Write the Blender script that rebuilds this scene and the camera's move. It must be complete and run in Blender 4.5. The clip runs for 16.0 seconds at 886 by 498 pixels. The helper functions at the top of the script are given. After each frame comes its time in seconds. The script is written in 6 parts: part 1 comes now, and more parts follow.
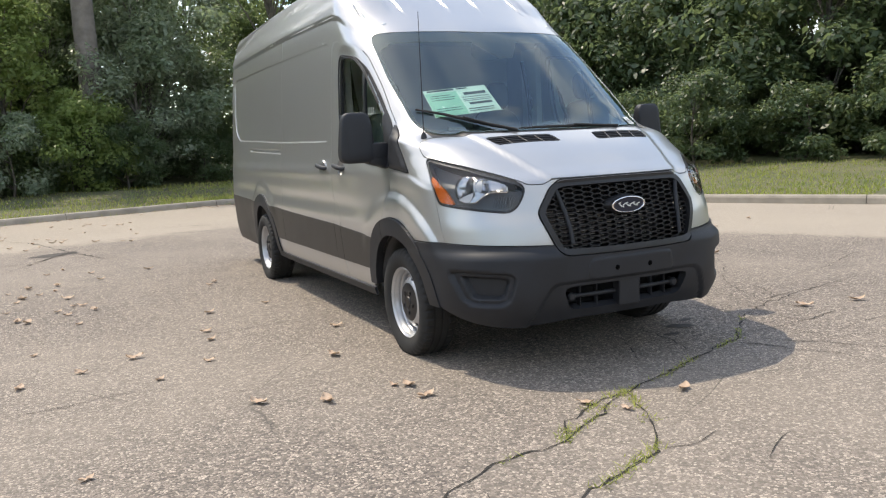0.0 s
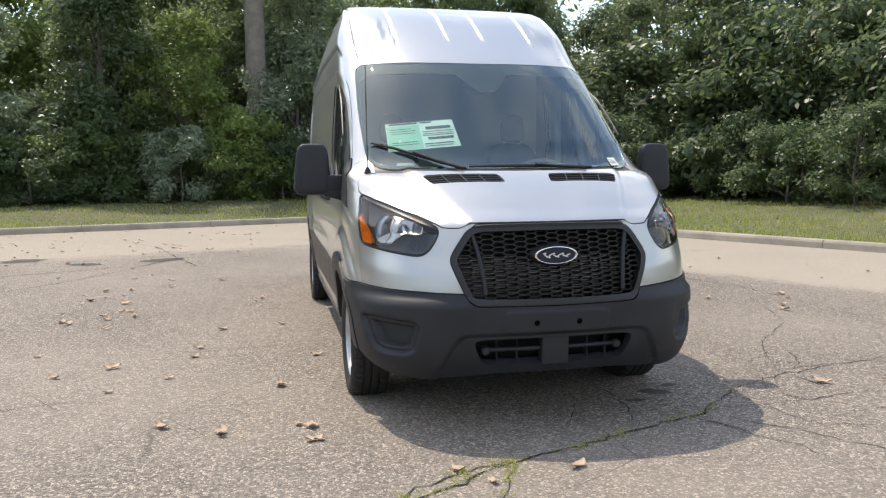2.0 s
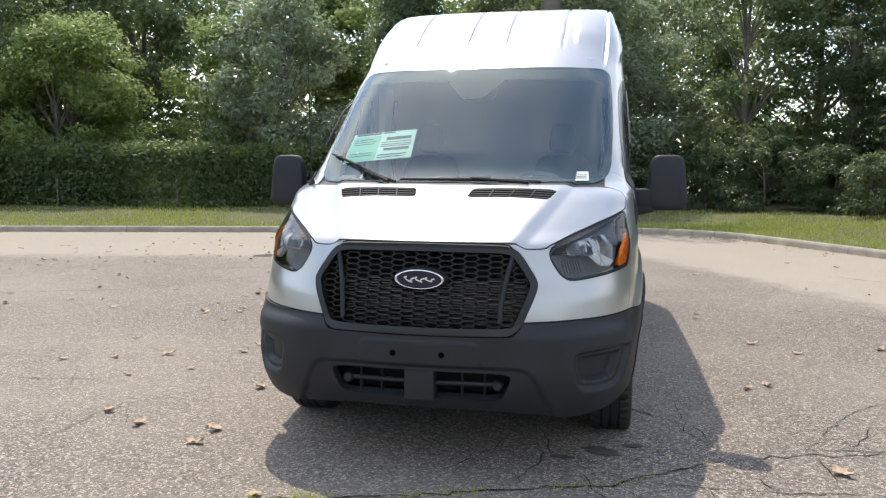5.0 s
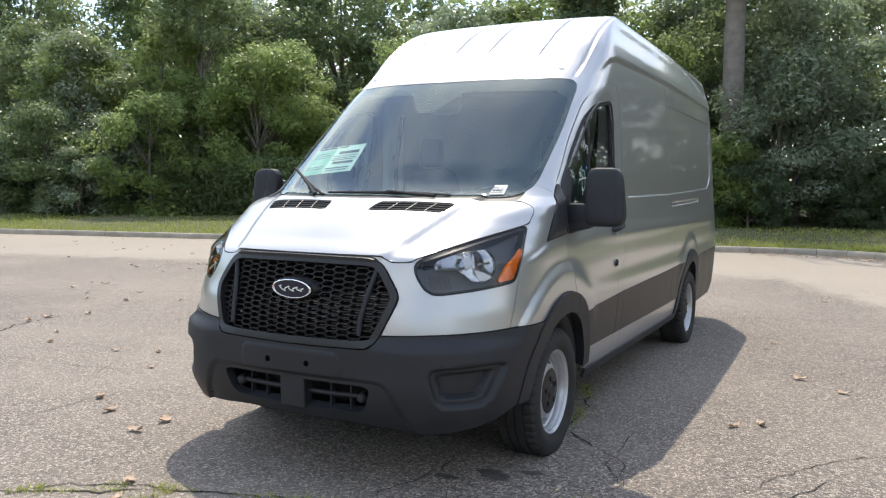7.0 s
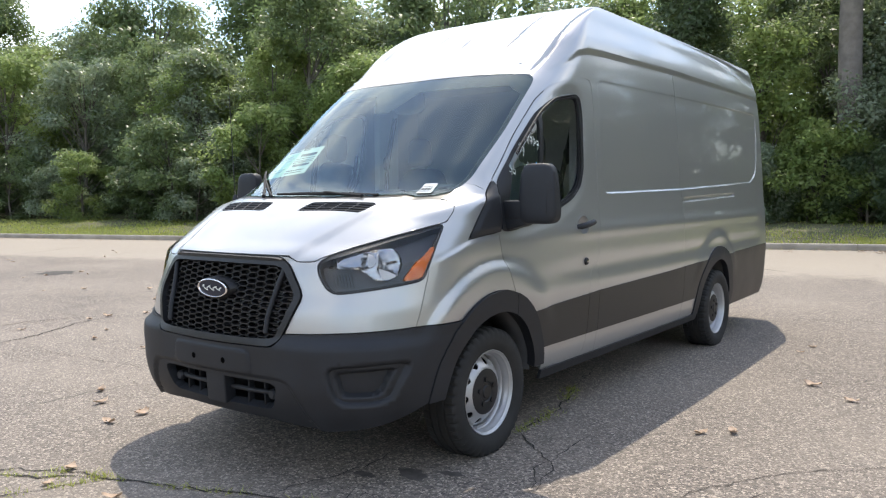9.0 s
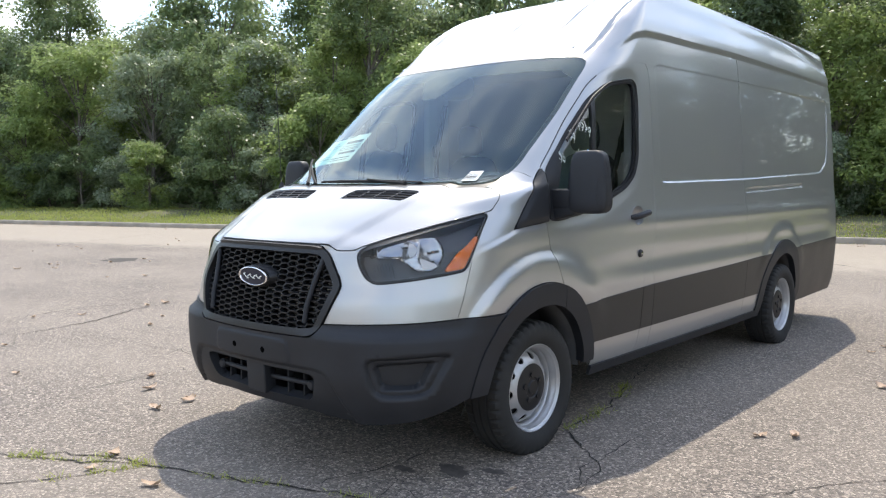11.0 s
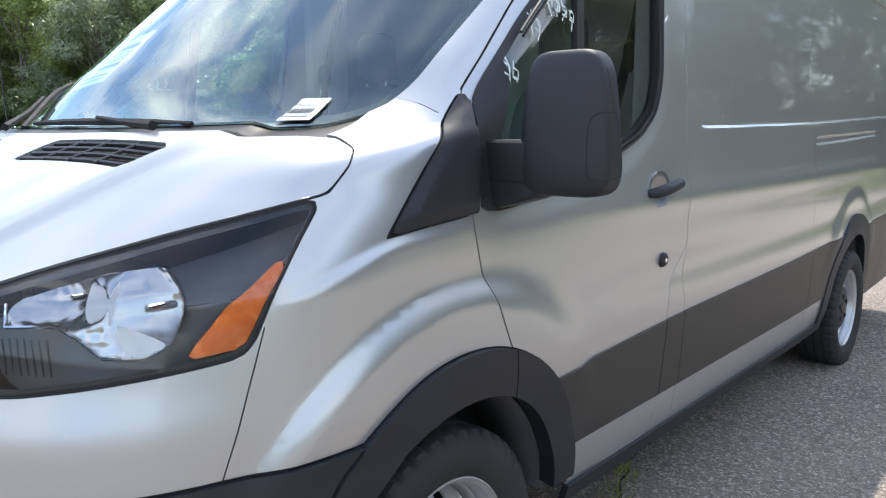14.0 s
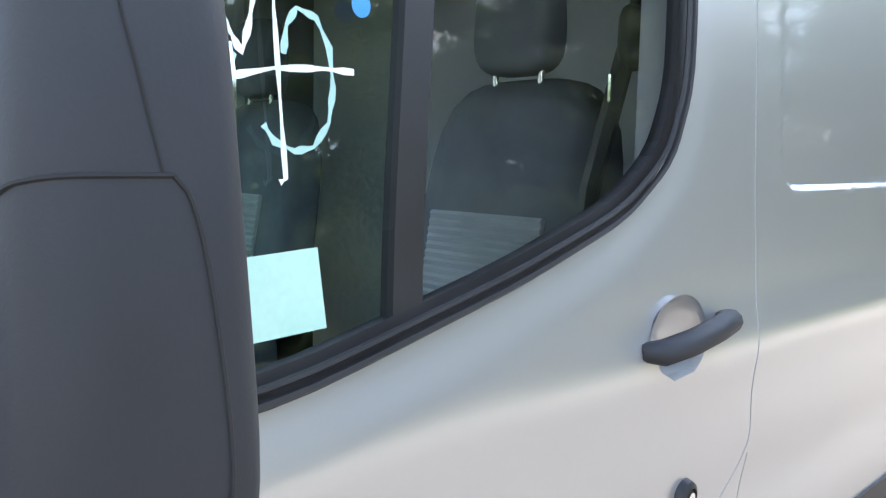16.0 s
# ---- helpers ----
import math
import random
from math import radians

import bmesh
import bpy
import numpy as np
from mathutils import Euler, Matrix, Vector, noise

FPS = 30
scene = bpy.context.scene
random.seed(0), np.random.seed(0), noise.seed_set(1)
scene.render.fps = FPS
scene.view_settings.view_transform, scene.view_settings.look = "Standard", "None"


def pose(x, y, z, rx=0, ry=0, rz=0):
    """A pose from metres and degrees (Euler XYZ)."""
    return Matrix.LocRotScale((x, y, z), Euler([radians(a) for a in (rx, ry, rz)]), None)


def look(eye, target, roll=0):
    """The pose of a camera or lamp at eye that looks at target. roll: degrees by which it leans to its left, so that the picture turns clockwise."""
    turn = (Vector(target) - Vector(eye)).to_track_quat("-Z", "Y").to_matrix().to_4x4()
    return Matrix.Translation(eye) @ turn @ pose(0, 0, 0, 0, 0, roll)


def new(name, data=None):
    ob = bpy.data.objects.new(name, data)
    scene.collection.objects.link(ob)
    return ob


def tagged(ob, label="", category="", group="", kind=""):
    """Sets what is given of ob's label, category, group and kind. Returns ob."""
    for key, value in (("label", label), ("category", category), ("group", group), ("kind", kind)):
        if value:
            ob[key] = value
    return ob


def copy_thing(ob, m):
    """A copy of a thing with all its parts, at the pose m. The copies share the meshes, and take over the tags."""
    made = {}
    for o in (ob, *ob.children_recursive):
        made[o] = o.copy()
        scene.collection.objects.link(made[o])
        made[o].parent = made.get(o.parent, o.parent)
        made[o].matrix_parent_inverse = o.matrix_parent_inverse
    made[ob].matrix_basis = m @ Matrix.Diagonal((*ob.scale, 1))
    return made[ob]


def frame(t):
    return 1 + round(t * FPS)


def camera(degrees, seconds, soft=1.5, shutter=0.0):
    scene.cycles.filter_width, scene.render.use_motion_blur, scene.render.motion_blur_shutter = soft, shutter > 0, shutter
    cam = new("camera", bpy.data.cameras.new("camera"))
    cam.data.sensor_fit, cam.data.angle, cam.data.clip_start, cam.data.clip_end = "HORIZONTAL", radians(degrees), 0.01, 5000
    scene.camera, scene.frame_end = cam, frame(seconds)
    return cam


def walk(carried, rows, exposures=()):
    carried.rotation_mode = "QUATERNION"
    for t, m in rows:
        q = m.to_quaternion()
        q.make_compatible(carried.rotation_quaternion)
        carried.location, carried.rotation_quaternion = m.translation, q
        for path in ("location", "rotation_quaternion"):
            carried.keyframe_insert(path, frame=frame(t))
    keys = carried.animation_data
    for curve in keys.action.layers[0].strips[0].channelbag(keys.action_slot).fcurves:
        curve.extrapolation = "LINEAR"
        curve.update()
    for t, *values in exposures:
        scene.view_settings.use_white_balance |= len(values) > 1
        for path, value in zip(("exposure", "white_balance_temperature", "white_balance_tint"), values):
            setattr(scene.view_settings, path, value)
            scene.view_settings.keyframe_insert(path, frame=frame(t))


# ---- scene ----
cam = camera(58.4, 16.0, soft=1.25)
PATH = [
    (0, (-2.948, -3.691, 1.352), (-2.093, -1.902, 1.088), -2.9),
    (0.5, (-2.559, -3.786, 1.337), (-1.805, -1.951, 1.088), -2.4),
    (1, (-2.217, -3.977, 1.361), (-1.557, -2.103, 1.128), -1.6),
    (1.5, (-1.864, -3.946, 1.396), (-1.312, -2.037, 1.174), -1.0),
    (2, (-1.497, -3.969, 1.407), (-1.061, -2.028, 1.207), -0.5),
    (2.5, (-1.094, -4.013, 1.433), (-0.783, -2.046, 1.249), -0.2),
    (3, (-0.715, -3.922, 1.437), (-0.544, -1.936, 1.265), 0.1),
    (3.5, (-0.293, -3.902, 1.421), (-0.274, -1.91, 1.249), 0.2),
    (4, (0.096, -3.871, 1.415), (-0.04, -1.883, 1.243), 0.2),
    (4.2, (0.242, -3.814, 1.43), (0.047, -1.832, 1.254), 0.2),
    (6.5, (2.149, -3.347, 1.423), (1.324, -1.531, 1.276), 0.8),
    (7, (2.455, -3.108, 1.433), (1.525, -1.343, 1.289), 0.7),
    (7.5, (2.85, -2.968, 1.432), (1.825, -1.256, 1.291), 0.8),
    (8, (3.082, -2.742, 1.411), (1.97, -1.086, 1.267), 0.7),
    (8.2, (3.151, -2.676, 1.42), (2.019, -1.034, 1.275), 0.4),
    (10.5, (3.466, -2.473, 1.409), (2.173, -0.954, 1.266), -0.6),
    (11, (3.33, -2.382, 1.402), (2.015, -0.884, 1.241), -0.3),
    (11.5, (3.17, -2.063, 1.409), (1.83, -0.589, 1.225), -0.2),
    (12, (2.937, -1.806, 1.384), (1.576, -0.354, 1.18), -0.0),
    (12.5, (2.711, -1.514, 1.385), (1.351, -0.065, 1.16), 0.1),
    (13, (2.545, -1.118, 1.408), (1.205, 0.347, 1.163), 0.1),
    (13.5, (2.285, -0.732, 1.414), (0.98, 0.761, 1.149), -0.1),
    (14, (2.135, -0.371, 1.396), (0.865, 1.146, 1.104), -0.1),
    (14.5, (1.957, 0.05, 1.42), (0.72, 1.594, 1.122), -0.4),
    (15, (1.773, 0.394, 1.435), (0.517, 1.926, 1.161), -0.9),
    (15.5, (1.696, 0.793, 1.426), (0.387, 2.286, 1.184), -0.1),
    (16, (1.579, 1.086, 1.445), (0.132, 2.45, 1.228), 1.2),
]
walk(cam, [(t, look(eye, target, roll)) for t, eye, target, roll in PATH], [(0.0, 1.2, 7400, 10), (4.0, 1.22, 7200, 10), (8.0, 1.29, 7050, 10), (11.0, 1.37, 6900, 10), (12.5, 1.44, 6700, 9), (13.5, 1.58, 6700, 10), (14.5, 1.68, 6750, 10), (15.0, 1.74, 6700, 10), (15.5, 2.16, 6750, 10), (16.0, 2.58, 6600, 9)])

# ---------- world and light ----------
SUN_DIR = Vector((-0.268, 0.50, 1.0)).normalized()
world = bpy.data.worlds.new("sky")
scene.world = world
world.use_nodes = True
wn, wl = world.node_tree.nodes, world.node_tree.links
sky = wn.new("ShaderNodeTexSky")
sky.sky_type, sky.sun_disc = "NISHITA", False
sky.sun_elevation = math.asin(SUN_DIR.z)
sky.sun_rotation = math.atan2(SUN_DIR.x, SUN_DIR.y)
sky.air_density, sky.dust_density = 1.0, 0.5
geo = wn.new("ShaderNodeTexCoord")
cmap = wn.new("ShaderNodeMapping")
cmap.inputs["Scale"].default_value = (1.6, 1.6, 3.4)
cloud = wn.new("ShaderNodeTexNoise")
cloud.inputs["Scale"].default_value, cloud.inputs["Detail"].default_value, cloud.inputs["Roughness"].default_value = 2.1, 9.0, 0.62
ramp = wn.new("ShaderNodeValToRGB")
ramp.color_ramp.elements[0].position, ramp.color_ramp.elements[1].position = 0.44, 0.66
cmix = wn.new("ShaderNodeMix")
cmix.data_type = "RGBA"
wl.new(geo.outputs["Generated"], cmap.inputs["Vector"])
wl.new(cmap.outputs["Vector"], cloud.inputs["Vector"])
wl.new(cloud.outputs["Fac"], ramp.inputs["Fac"])
# the clouds crowd towards the horizon and open overhead
apart = wn.new("ShaderNodeSeparateXYZ")
thin = wn.new("ShaderNodeMapRange")
thin.inputs["From Min"].default_value, thin.inputs["From Max"].default_value = 0.5, 0.95
thin.inputs["To Min"].default_value, thin.inputs["To Max"].default_value = 1.0, 0.3
cover = wn.new("ShaderNodeMath")
cover.operation = "MULTIPLY"
wl.new(geo.outputs["Generated"], apart.inputs[0])
wl.new(apart.outputs["Z"], thin.inputs["Value"])
wl.new(thin.outputs["Result"], cover.inputs[0])
wl.new(ramp.outputs["Color"], cover.inputs[1])
wl.new(cover.outputs[0], cmix.inputs[0])
wl.new(sky.outputs["Color"], cmix.inputs[6])
# clouds shine more towards the sun than away from it
near = wn.new("ShaderNodeVectorMath")
near.operation = "DOT_PRODUCT"
near.inputs[1].default_value = SUN_DIR
glow = wn.new("ShaderNodeMapRange")
glow.inputs["From Min"].default_value, glow.inputs["From Max"].default_value = -0.1, 1.0
glow.inputs["To Min"].default_value, glow.inputs["To Max"].default_value = 5.3, 7.8
tone = wn.new("ShaderNodeVectorMath")
tone.operation = "SCALE"
tone.inputs[0].default_value = (0.985, 1.0, 1.035)
wl.new(geo.outputs["Generated"], near.inputs[0])
wl.new(near.outputs["Value"], glow.inputs["Value"])
wl.new(glow.outputs["Result"], tone.inputs["Scale"])
wl.new(tone.outputs[0], cmix.inputs[7])
wl.new(cmix.outputs[2], wn["Background"].inputs["Color"])
wn["Background"].inputs["Strength"].default_value = 0.15
lamp = bpy.data.lights.new("sun", "SUN")
lamp.energy, lamp.angle, lamp.color = 1.75, radians(0.53), (1.0, 0.955, 0.88)
sun = new("sun", lamp)
sun.matrix_world = look(SUN_DIR * 60, (0, 0, 0))


# ---------- materials ----------
class Mat:
    """A node material with a few short cuts."""

    def __init__(self, name, color=(0.5, 0.5, 0.5), rough=0.5, metal=0.0, **more):
        self.m = bpy.data.materials.new(name)
        self.m.use_nodes = True
        self.n, self.l = self.m.node_tree.nodes, self.m.node_tree.links
        self.b = self.n["Principled BSDF"]
        self.b.inputs["Base Color"].default_value = (*color, 1)
        self.b.inputs["Roughness"].default_value = rough
        self.b.inputs["Metallic"].default_value = metal
        for key, value in more.items():
            self.b.inputs[key.replace("_", " ")].default_value = value

    def coords(self, kind="Object"):
        return self.n.new("ShaderNodeTexCoord").outputs[kind]

    def noise(self, scale, detail=4.0, rough=0.55, vec=None, distort=0.0):
        t = self.n.new("ShaderNodeTexNoise")
        t.inputs["Scale"].default_value, t.inputs["Detail"].default_value = scale, detail
        t.inputs["Roughness"].default_value, t.inputs["Distortion"].default_value = rough, distort
        self.l.new(vec or self.coords(), t.inputs["Vector"])
        return t.outputs["Fac"]

    def voronoi(self, scale, feature="F1", out="Distance", vec=None, jitter=1.0):
        t = self.n.new("ShaderNodeTexVoronoi")
        t.feature = feature
        t.inputs["Scale"].default_value, t.inputs["Randomness"].default_value = scale, jitter
        self.l.new(vec or self.coords(), t.inputs["Vector"])
        return t.outputs[out]

    def ramp(self, fac, stops, linear=True):
        r = self.n.new("ShaderNodeValToRGB")
        e = r.color_ramp.elements
        while len(e) < len(stops):
            e.new(0.5)
        for k, (p, c) in enumerate(stops):
            e[k].position = p
            e[k].color = (*c, 1) if isinstance(c, tuple) else (c, c, c, 1)
        self.l.new(fac, r.inputs["Fac"])
        return r.outputs["Color"]

    def mix(self, fac, a, b, how="MIX"):
        x = self.n.new("ShaderNodeMix")
        x.data_type, x.blend_type = "RGBA", how
        for slot, v in ((0, fac), (6, a), (7, b)):
            if hasattr(v, "is_linked"):
                self.l.new(v, x.inputs[slot])
            else:
                x.inputs[slot].default_value = v if slot == 0 else (*v, 1)
        return x.outputs[2]

    def math(self, op, a, b=0.0, clamp=False):
        x = self.n.new("ShaderNodeMath")
        x.operation, x.use_clamp = op, clamp
        for slot, v in ((0, a), (1, b)):
            if hasattr(v, "is_linked"):
                self.l.new(v, x.inputs[slot])
            else:
                x.inputs[slot].default_value = v
        return x.outputs[0]

    def put(self, socket, key):
        self.l.new(socket, self.b.inputs[key])
        return self

    def bump(self, height, strength=0.3, dist=0.01):
        x = self.n.new("ShaderNodeBump")
        x.inputs["Strength"].default_value, x.inputs["Distance"].default_value = strength, dist
        self.l.new(height, x.inputs["Height"])
        self.l.new(x.outputs["Normal"], self.b.inputs["Normal"])
        return self


def mottled(name, a, b, scale, rough=0.6, bump=0.2, dist=0.004, fine=60.0, **more):
    """Two tones at one scale, fine grain and relief at another."""
    m = Mat(name, a, rough, **more)
    big = m.noise(scale, 6)
    grain = m.noise(fine, 3)
    col = m.mix(m.ramp(big, [(0.35, 0.0), (0.65, 1.0)]), a, b)
    col = m.mix(m.math("MULTIPLY", grain, 0.35), col, tuple(c * 0.6 for c in a))
    m.put(col, "Base Color")
    m.put(m.math("ADD", m.math("MULTIPLY", big, 0.25), rough - 0.12, True), "Roughness")
    m.bump(grain, bump, dist)
    return m.m


def glass(name, tint, gloss=(1.0, 1.0, 1.0), ior=1.5):
    """Thin tinted pane: straight-through tint with a fresnel gloss."""
    m = bpy.data.materials.new(name)
    m.use_nodes = True
    n, l = m.node_tree.nodes, m.node_tree.links
    n.remove(n["Principled BSDF"])
    tr, gl, mx, fr = (n.new("ShaderNode" + k) for k in ("BsdfTransparent", "BsdfGlossy", "MixShader", "Fresnel"))
    tr.inputs["Color"].default_value = (*tint, 1)
    gl.inputs["Color"].default_value = (*gloss, 1)
    gl.inputs["Roughness"].default_value = 0.015
    fr.inputs["IOR"].default_value = ior
    l.new(fr.outputs[0], mx.inputs[0])
    l.new(tr.outputs[0], mx.inputs[1])
    l.new(gl.outputs[0], mx.inputs[2])
    l.new(mx.outputs[0], n["Material Output"].inputs["Surface"])
    return m


def paint_material():
    m = Mat("silver_paint", (0.5, 0.5, 0.5), 0.36, 0.66, Coat_Weight=0.6, Coat_Roughness=0.03)
    flake = m.noise(900, 2, 0.7)
    dust = m.noise(3.0, 5)
    m.put(m.mix(m.math("MULTIPLY", flake, 0.35), (0.47, 0.47, 0.464), (0.385, 0.385, 0.379)), "Base Color")
    m.put(m.math("ADD", m.math("MULTIPLY", dust, 0.04), 0.285), "Roughness")
    return m.m


def asphalt_material():
    m = Mat("asphalt", (0.185, 0.163, 0.140), 0.86)
    vec = m.coords()
    stone = m.voronoi(80, "F1", "Color", vec)
    sep = m.n.new("ShaderNodeSeparateColor")
    m.l.new(stone, sep.inputs[0])
    tone = m.ramp(sep.outputs[0], [(0.0, (0.062, 0.050, 0.041)), (0.35, (0.168, 0.138, 0.113)), (0.74, (0.290, 0.240, 0.196)), (1.0, (0.53, 0.445, 0.36))])
    edge = m.voronoi(80, "DISTANCE_TO_EDGE", "Distance", vec)
    tone = m.mix(m.ramp(edge, [(0.0, 1.0), (0.12, 0.0)]), tone, (0.077, 0.069, 0.061))
    big = m.noise(0.35, 6, 0.6, vec)
    mid = m.noise(2.3, 5, 0.6, vec)
    tone = m.mix(m.ramp(big, [(0.38, 0.0), (0.66, 0.45)]), tone, (0.319, 0.271, 0.219))
    tone = m.mix(m.ramp(mid, [(0.58, 0.0), (0.80, 0.35)]), tone, (0.093, 0.084, 0.074))
    # paler, sandier surface in the turning area towards the kerbs
    pos = m.n.new("ShaderNodeSeparateXYZ")
    m.l.new(vec, pos.inputs[0])
    back = m.math("SUBTRACT", m.math("SUBTRACT", pos.outputs[1], m.math("MULTIPLY", pos.outputs[0], 0.29)), 10.9)
    right = m.math("ADD", m.math("MULTIPLY", m.math("SUBTRACT", pos.outputs[0], 4.6), 2.0), m.math("MULTIPLY", m.math("SUBTRACT", pos.outputs[1], 4.2), 0.95))
    zone = m.math("MAXIMUM", back, right)
    zone = m.math("ADD", zone, m.math("MULTIPLY", m.math("SUBTRACT", mid, 0.5), 2.2))
    fac = m.ramp(zone, [(0.0, 0.0), (0.9, 0.62)])
    sand = m.mix(m.noise(28, 4, 0.6, vec), (0.340, 0.291, 0.228), (0.433, 0.374, 0.298))
    tone = m.mix(fac, tone, sand)
    # fine hair cracks, broken up by noise
    warp = m.n.new("ShaderNodeMixRGB")
    warp.inputs[0].default_value = 0.12
    m.l.new(vec, warp.inputs[1])
    nz = m.n.new("ShaderNodeTexNoise")
    nz.inputs["Scale"].default_value, nz.inputs["Detail"].default_value = 1.6, 5
    m.l.new(vec, nz.inputs["Vector"])
    m.l.new(nz.outputs["Color"], warp.inputs[2])
    hair = m.voronoi(0.75, "DISTANCE_TO_EDGE", "Distance", warp.outputs[0])
    hair = m.ramp(hair, [(0.0, 1.0), (0.004, 0.0)])
    gate = m.ramp(m.noise(0.55, 3, 0.5, vec), [(0.53, 0.0), (0.62, 0.7)])
    tone = m.mix(m.math("MULTIPLY", hair, gate), tone, (0.036, 0.033, 0.028))
    m.put(tone, "Base Color")
    relief = m.math("ADD", m.math("MULTIPLY", edge, 1.0), m.math("MULTIPLY", sep.outputs[1], 0.25))
    m.bump(relief, 0.55, 0.006)
    return m.m


def leaf_material(name, a, b, c, trans=0.54, gloss=0.42):
    m = Mat(name, a, gloss)
    g = m.n.new("ShaderNodeNewGeometry")
    info = m.n.new("ShaderNodeObjectInfo")
    col = m.ramp(g.outputs["Random Per Island"], [(0.0, a), (0.55, b), (1.0, c)])
    col = m.mix(m.math("MULTIPLY", info.outputs["Random"], 0.5), col, tuple(v * 1.25 for v in b))
    patch = m.ramp(m.noise(0.55, 3, 0.5, m.coords("Object")), [(0.4, 0.0), (0.62, 0.55)])
    col = m.mix(patch, col, c)
    m.put(col, "Base Color")
    m.b.inputs["Specular IOR Level"].default_value = 0.6
    tl, mx = m.n.new("ShaderNodeBsdfTranslucent"), m.n.new("ShaderNodeMixShader")
    m.l.new(m.mix(0.6, col, (0.31, 0.385, 0.17)), tl.inputs["Color"])
    mx.inputs[0].default_value = trans
    m.l.new(m.b.outputs[0], mx.inputs[1])
    m.l.new(tl.outputs[0], mx.inputs[2])
    m.l.new(mx.outputs[0], m.n["Material Output"].inputs["Surface"])
    return m.m


PAINT = paint_material()
ASPHALT = asphalt_material()
PLASTIC = mottled("black_grained_plastic", (0.014, 0.0155, 0.019), (0.022, 0.024, 0.029), 5, 0.54, 0.14, 0.0010, 420, Specular_IOR_Level=0.4)
GLOSSBLACK = mottled("smooth_black_plastic", (0.009, 0.009, 0.010), (0.015, 0.015, 0.017), 6, 0.46, 0.05, 0.001, 200)
DARK = mottled("dark_cavity", (0.010, 0.010, 0.011), (0.018, 0.018, 0.018), 8, 0.8, 0.1, 0.002, 60)
CLAD = mottled("scuffed_dark_cladding", (0.016, 0.0155, 0.0155), (0.036, 0.034, 0.032), 2.5, 0.45, 0.2, 0.001, 300)
RUBBER = mottled("tyre_rubber", (0.013, 0.013, 0.013), (0.028, 0.027, 0.025), 7, 0.78, 0.3, 0.002, 160)
STEEL = mottled("silver_wheel_steel", (0.46, 0.46, 0.465), (0.55, 0.55, 0.555), 9, 0.36, 0.05, 0.001, 240, Metallic=0.55)
CHROME = Mat("chrome", (0.86, 0.86, 0.87), 0.06, 1.0).m
REFLECTOR = Mat("lamp_reflector", (0.44, 0.44, 0.44), 0.17, 1.0).m
AMBER = mottled("amber_lens", (0.62, 0.13, 0.012), (0.74, 0.19, 0.02), 40, 0.25, 0.1, 0.001, 200)
BLUE = Mat("emblem_blue", (0.010, 0.014, 0.032), 0.35).m
PAPER = mottled("white_paper", (0.74, 0.78, 0.74), (0.80, 0.82, 0.79), 12, 0.7, 0.05, 0.001, 120)
PAPERGREEN = mottled("pale_green_paper", (0.40, 0.66, 0.55), (0.46, 0.70, 0.60), 10, 0.7, 0.05, 0.001, 120)
PAPERPALE = mottled("pale_printed_paper", (0.80, 0.87, 0.83), (0.85, 0.90, 0.87), 10, 0.7, 0.05, 0.001, 120)
TEALPAINT = mottled("teal_window_paint", (0.34, 0.56, 0.50), (0.42, 0.66, 0.60), 30, 0.8, 0.2, 0.002, 160)
# glossless near-black that paints the shade inside a hole
HOLE_SHADE = Mat("hole_shade_black", (0.003, 0.003, 0.003), 1.0, Specular_IOR_Level=0.0).m
INK = Mat("ink", (0.03, 0.035, 0.04), 0.7).m
CHALK = mottled("window_paint", (0.72, 0.82, 0.76), (0.80, 0.88, 0.84), 30, 0.8, 0.2, 0.002, 160)
FABRIC = mottled("charcoal_seat_fabric", (0.12, 0.123, 0.138), (0.16, 0.163, 0.18), 9, 0.92, 0.5, 0.002, 600)
FABRIC2 = mottled("grey_ribbed_fabric", (0.36, 0.36, 0.37), (0.44, 0.44, 0.45), 9, 0.92, 0.5, 0.002, 500)
TRIM = mottled("dash_plastic", (0.24, 0.245, 0.25), (0.30, 0.305, 0.31), 6, 0.6, 0.2, 0.001, 300)
LIGHTTRIM = mottled("grey_inner_trim", (0.74, 0.75, 0.75), (0.80, 0.81, 0.81), 4, 0.6, 0.1, 0.001, 200)
WSGLASS = glass("windscreen_glass", (0.62, 0.86, 0.82), (0.85, 0.97, 1.0), 1.9)
DOORGLASS = glass("door_glass", (0.70, 0.88, 0.82), (1.0, 1.0, 1.0), 1.9)
CLEARPANE = glass("clear_pane", (0.90, 0.92, 0.91), (1.0, 1.0, 1.0), 1.5)
LENS = glass("clear_lens", (0.93, 0.94, 0.95), (1.0, 1.0, 1.0), 1.4)
CONCRETE = mottled("kerb_concrete", (0.27, 0.24, 0.195), (0.42, 0.37, 0.30), 2.2, 0.85, 0.5, 0.004, 90)
SOIL = mottled("verge_soil", (0.085, 0.098, 0.036), (0.155, 0.140, 0.075), 1.6, 0.95, 0.6, 0.02, 25)
TANBARK = mottled("grey_bark", (0.17, 0.150, 0.135), (0.25, 0.225, 0.20), 4, 0.92, 0.9, 0.02, 30)
LINER = mottled("felt_arch_liner", (0.03, 0.03, 0.03), (0.05, 0.05, 0.049), 6, 0.9, 0.4, 0.003, 200)
FROST = mottled("frosted_lamp_plastic", (0.46, 0.47, 0.48), (0.55, 0.56, 0.57), 20, 0.35, 0.05, 0.001, 300, Metallic=0.3)
# pale grey that paints the light caught along the rear joints
JOINT_GLINT = mottled("joint_glint_grey", (0.42, 0.42, 0.42), (0.50, 0.50, 0.50), 8, 0.4, 0.05, 0.001, 200, Metallic=0.4)
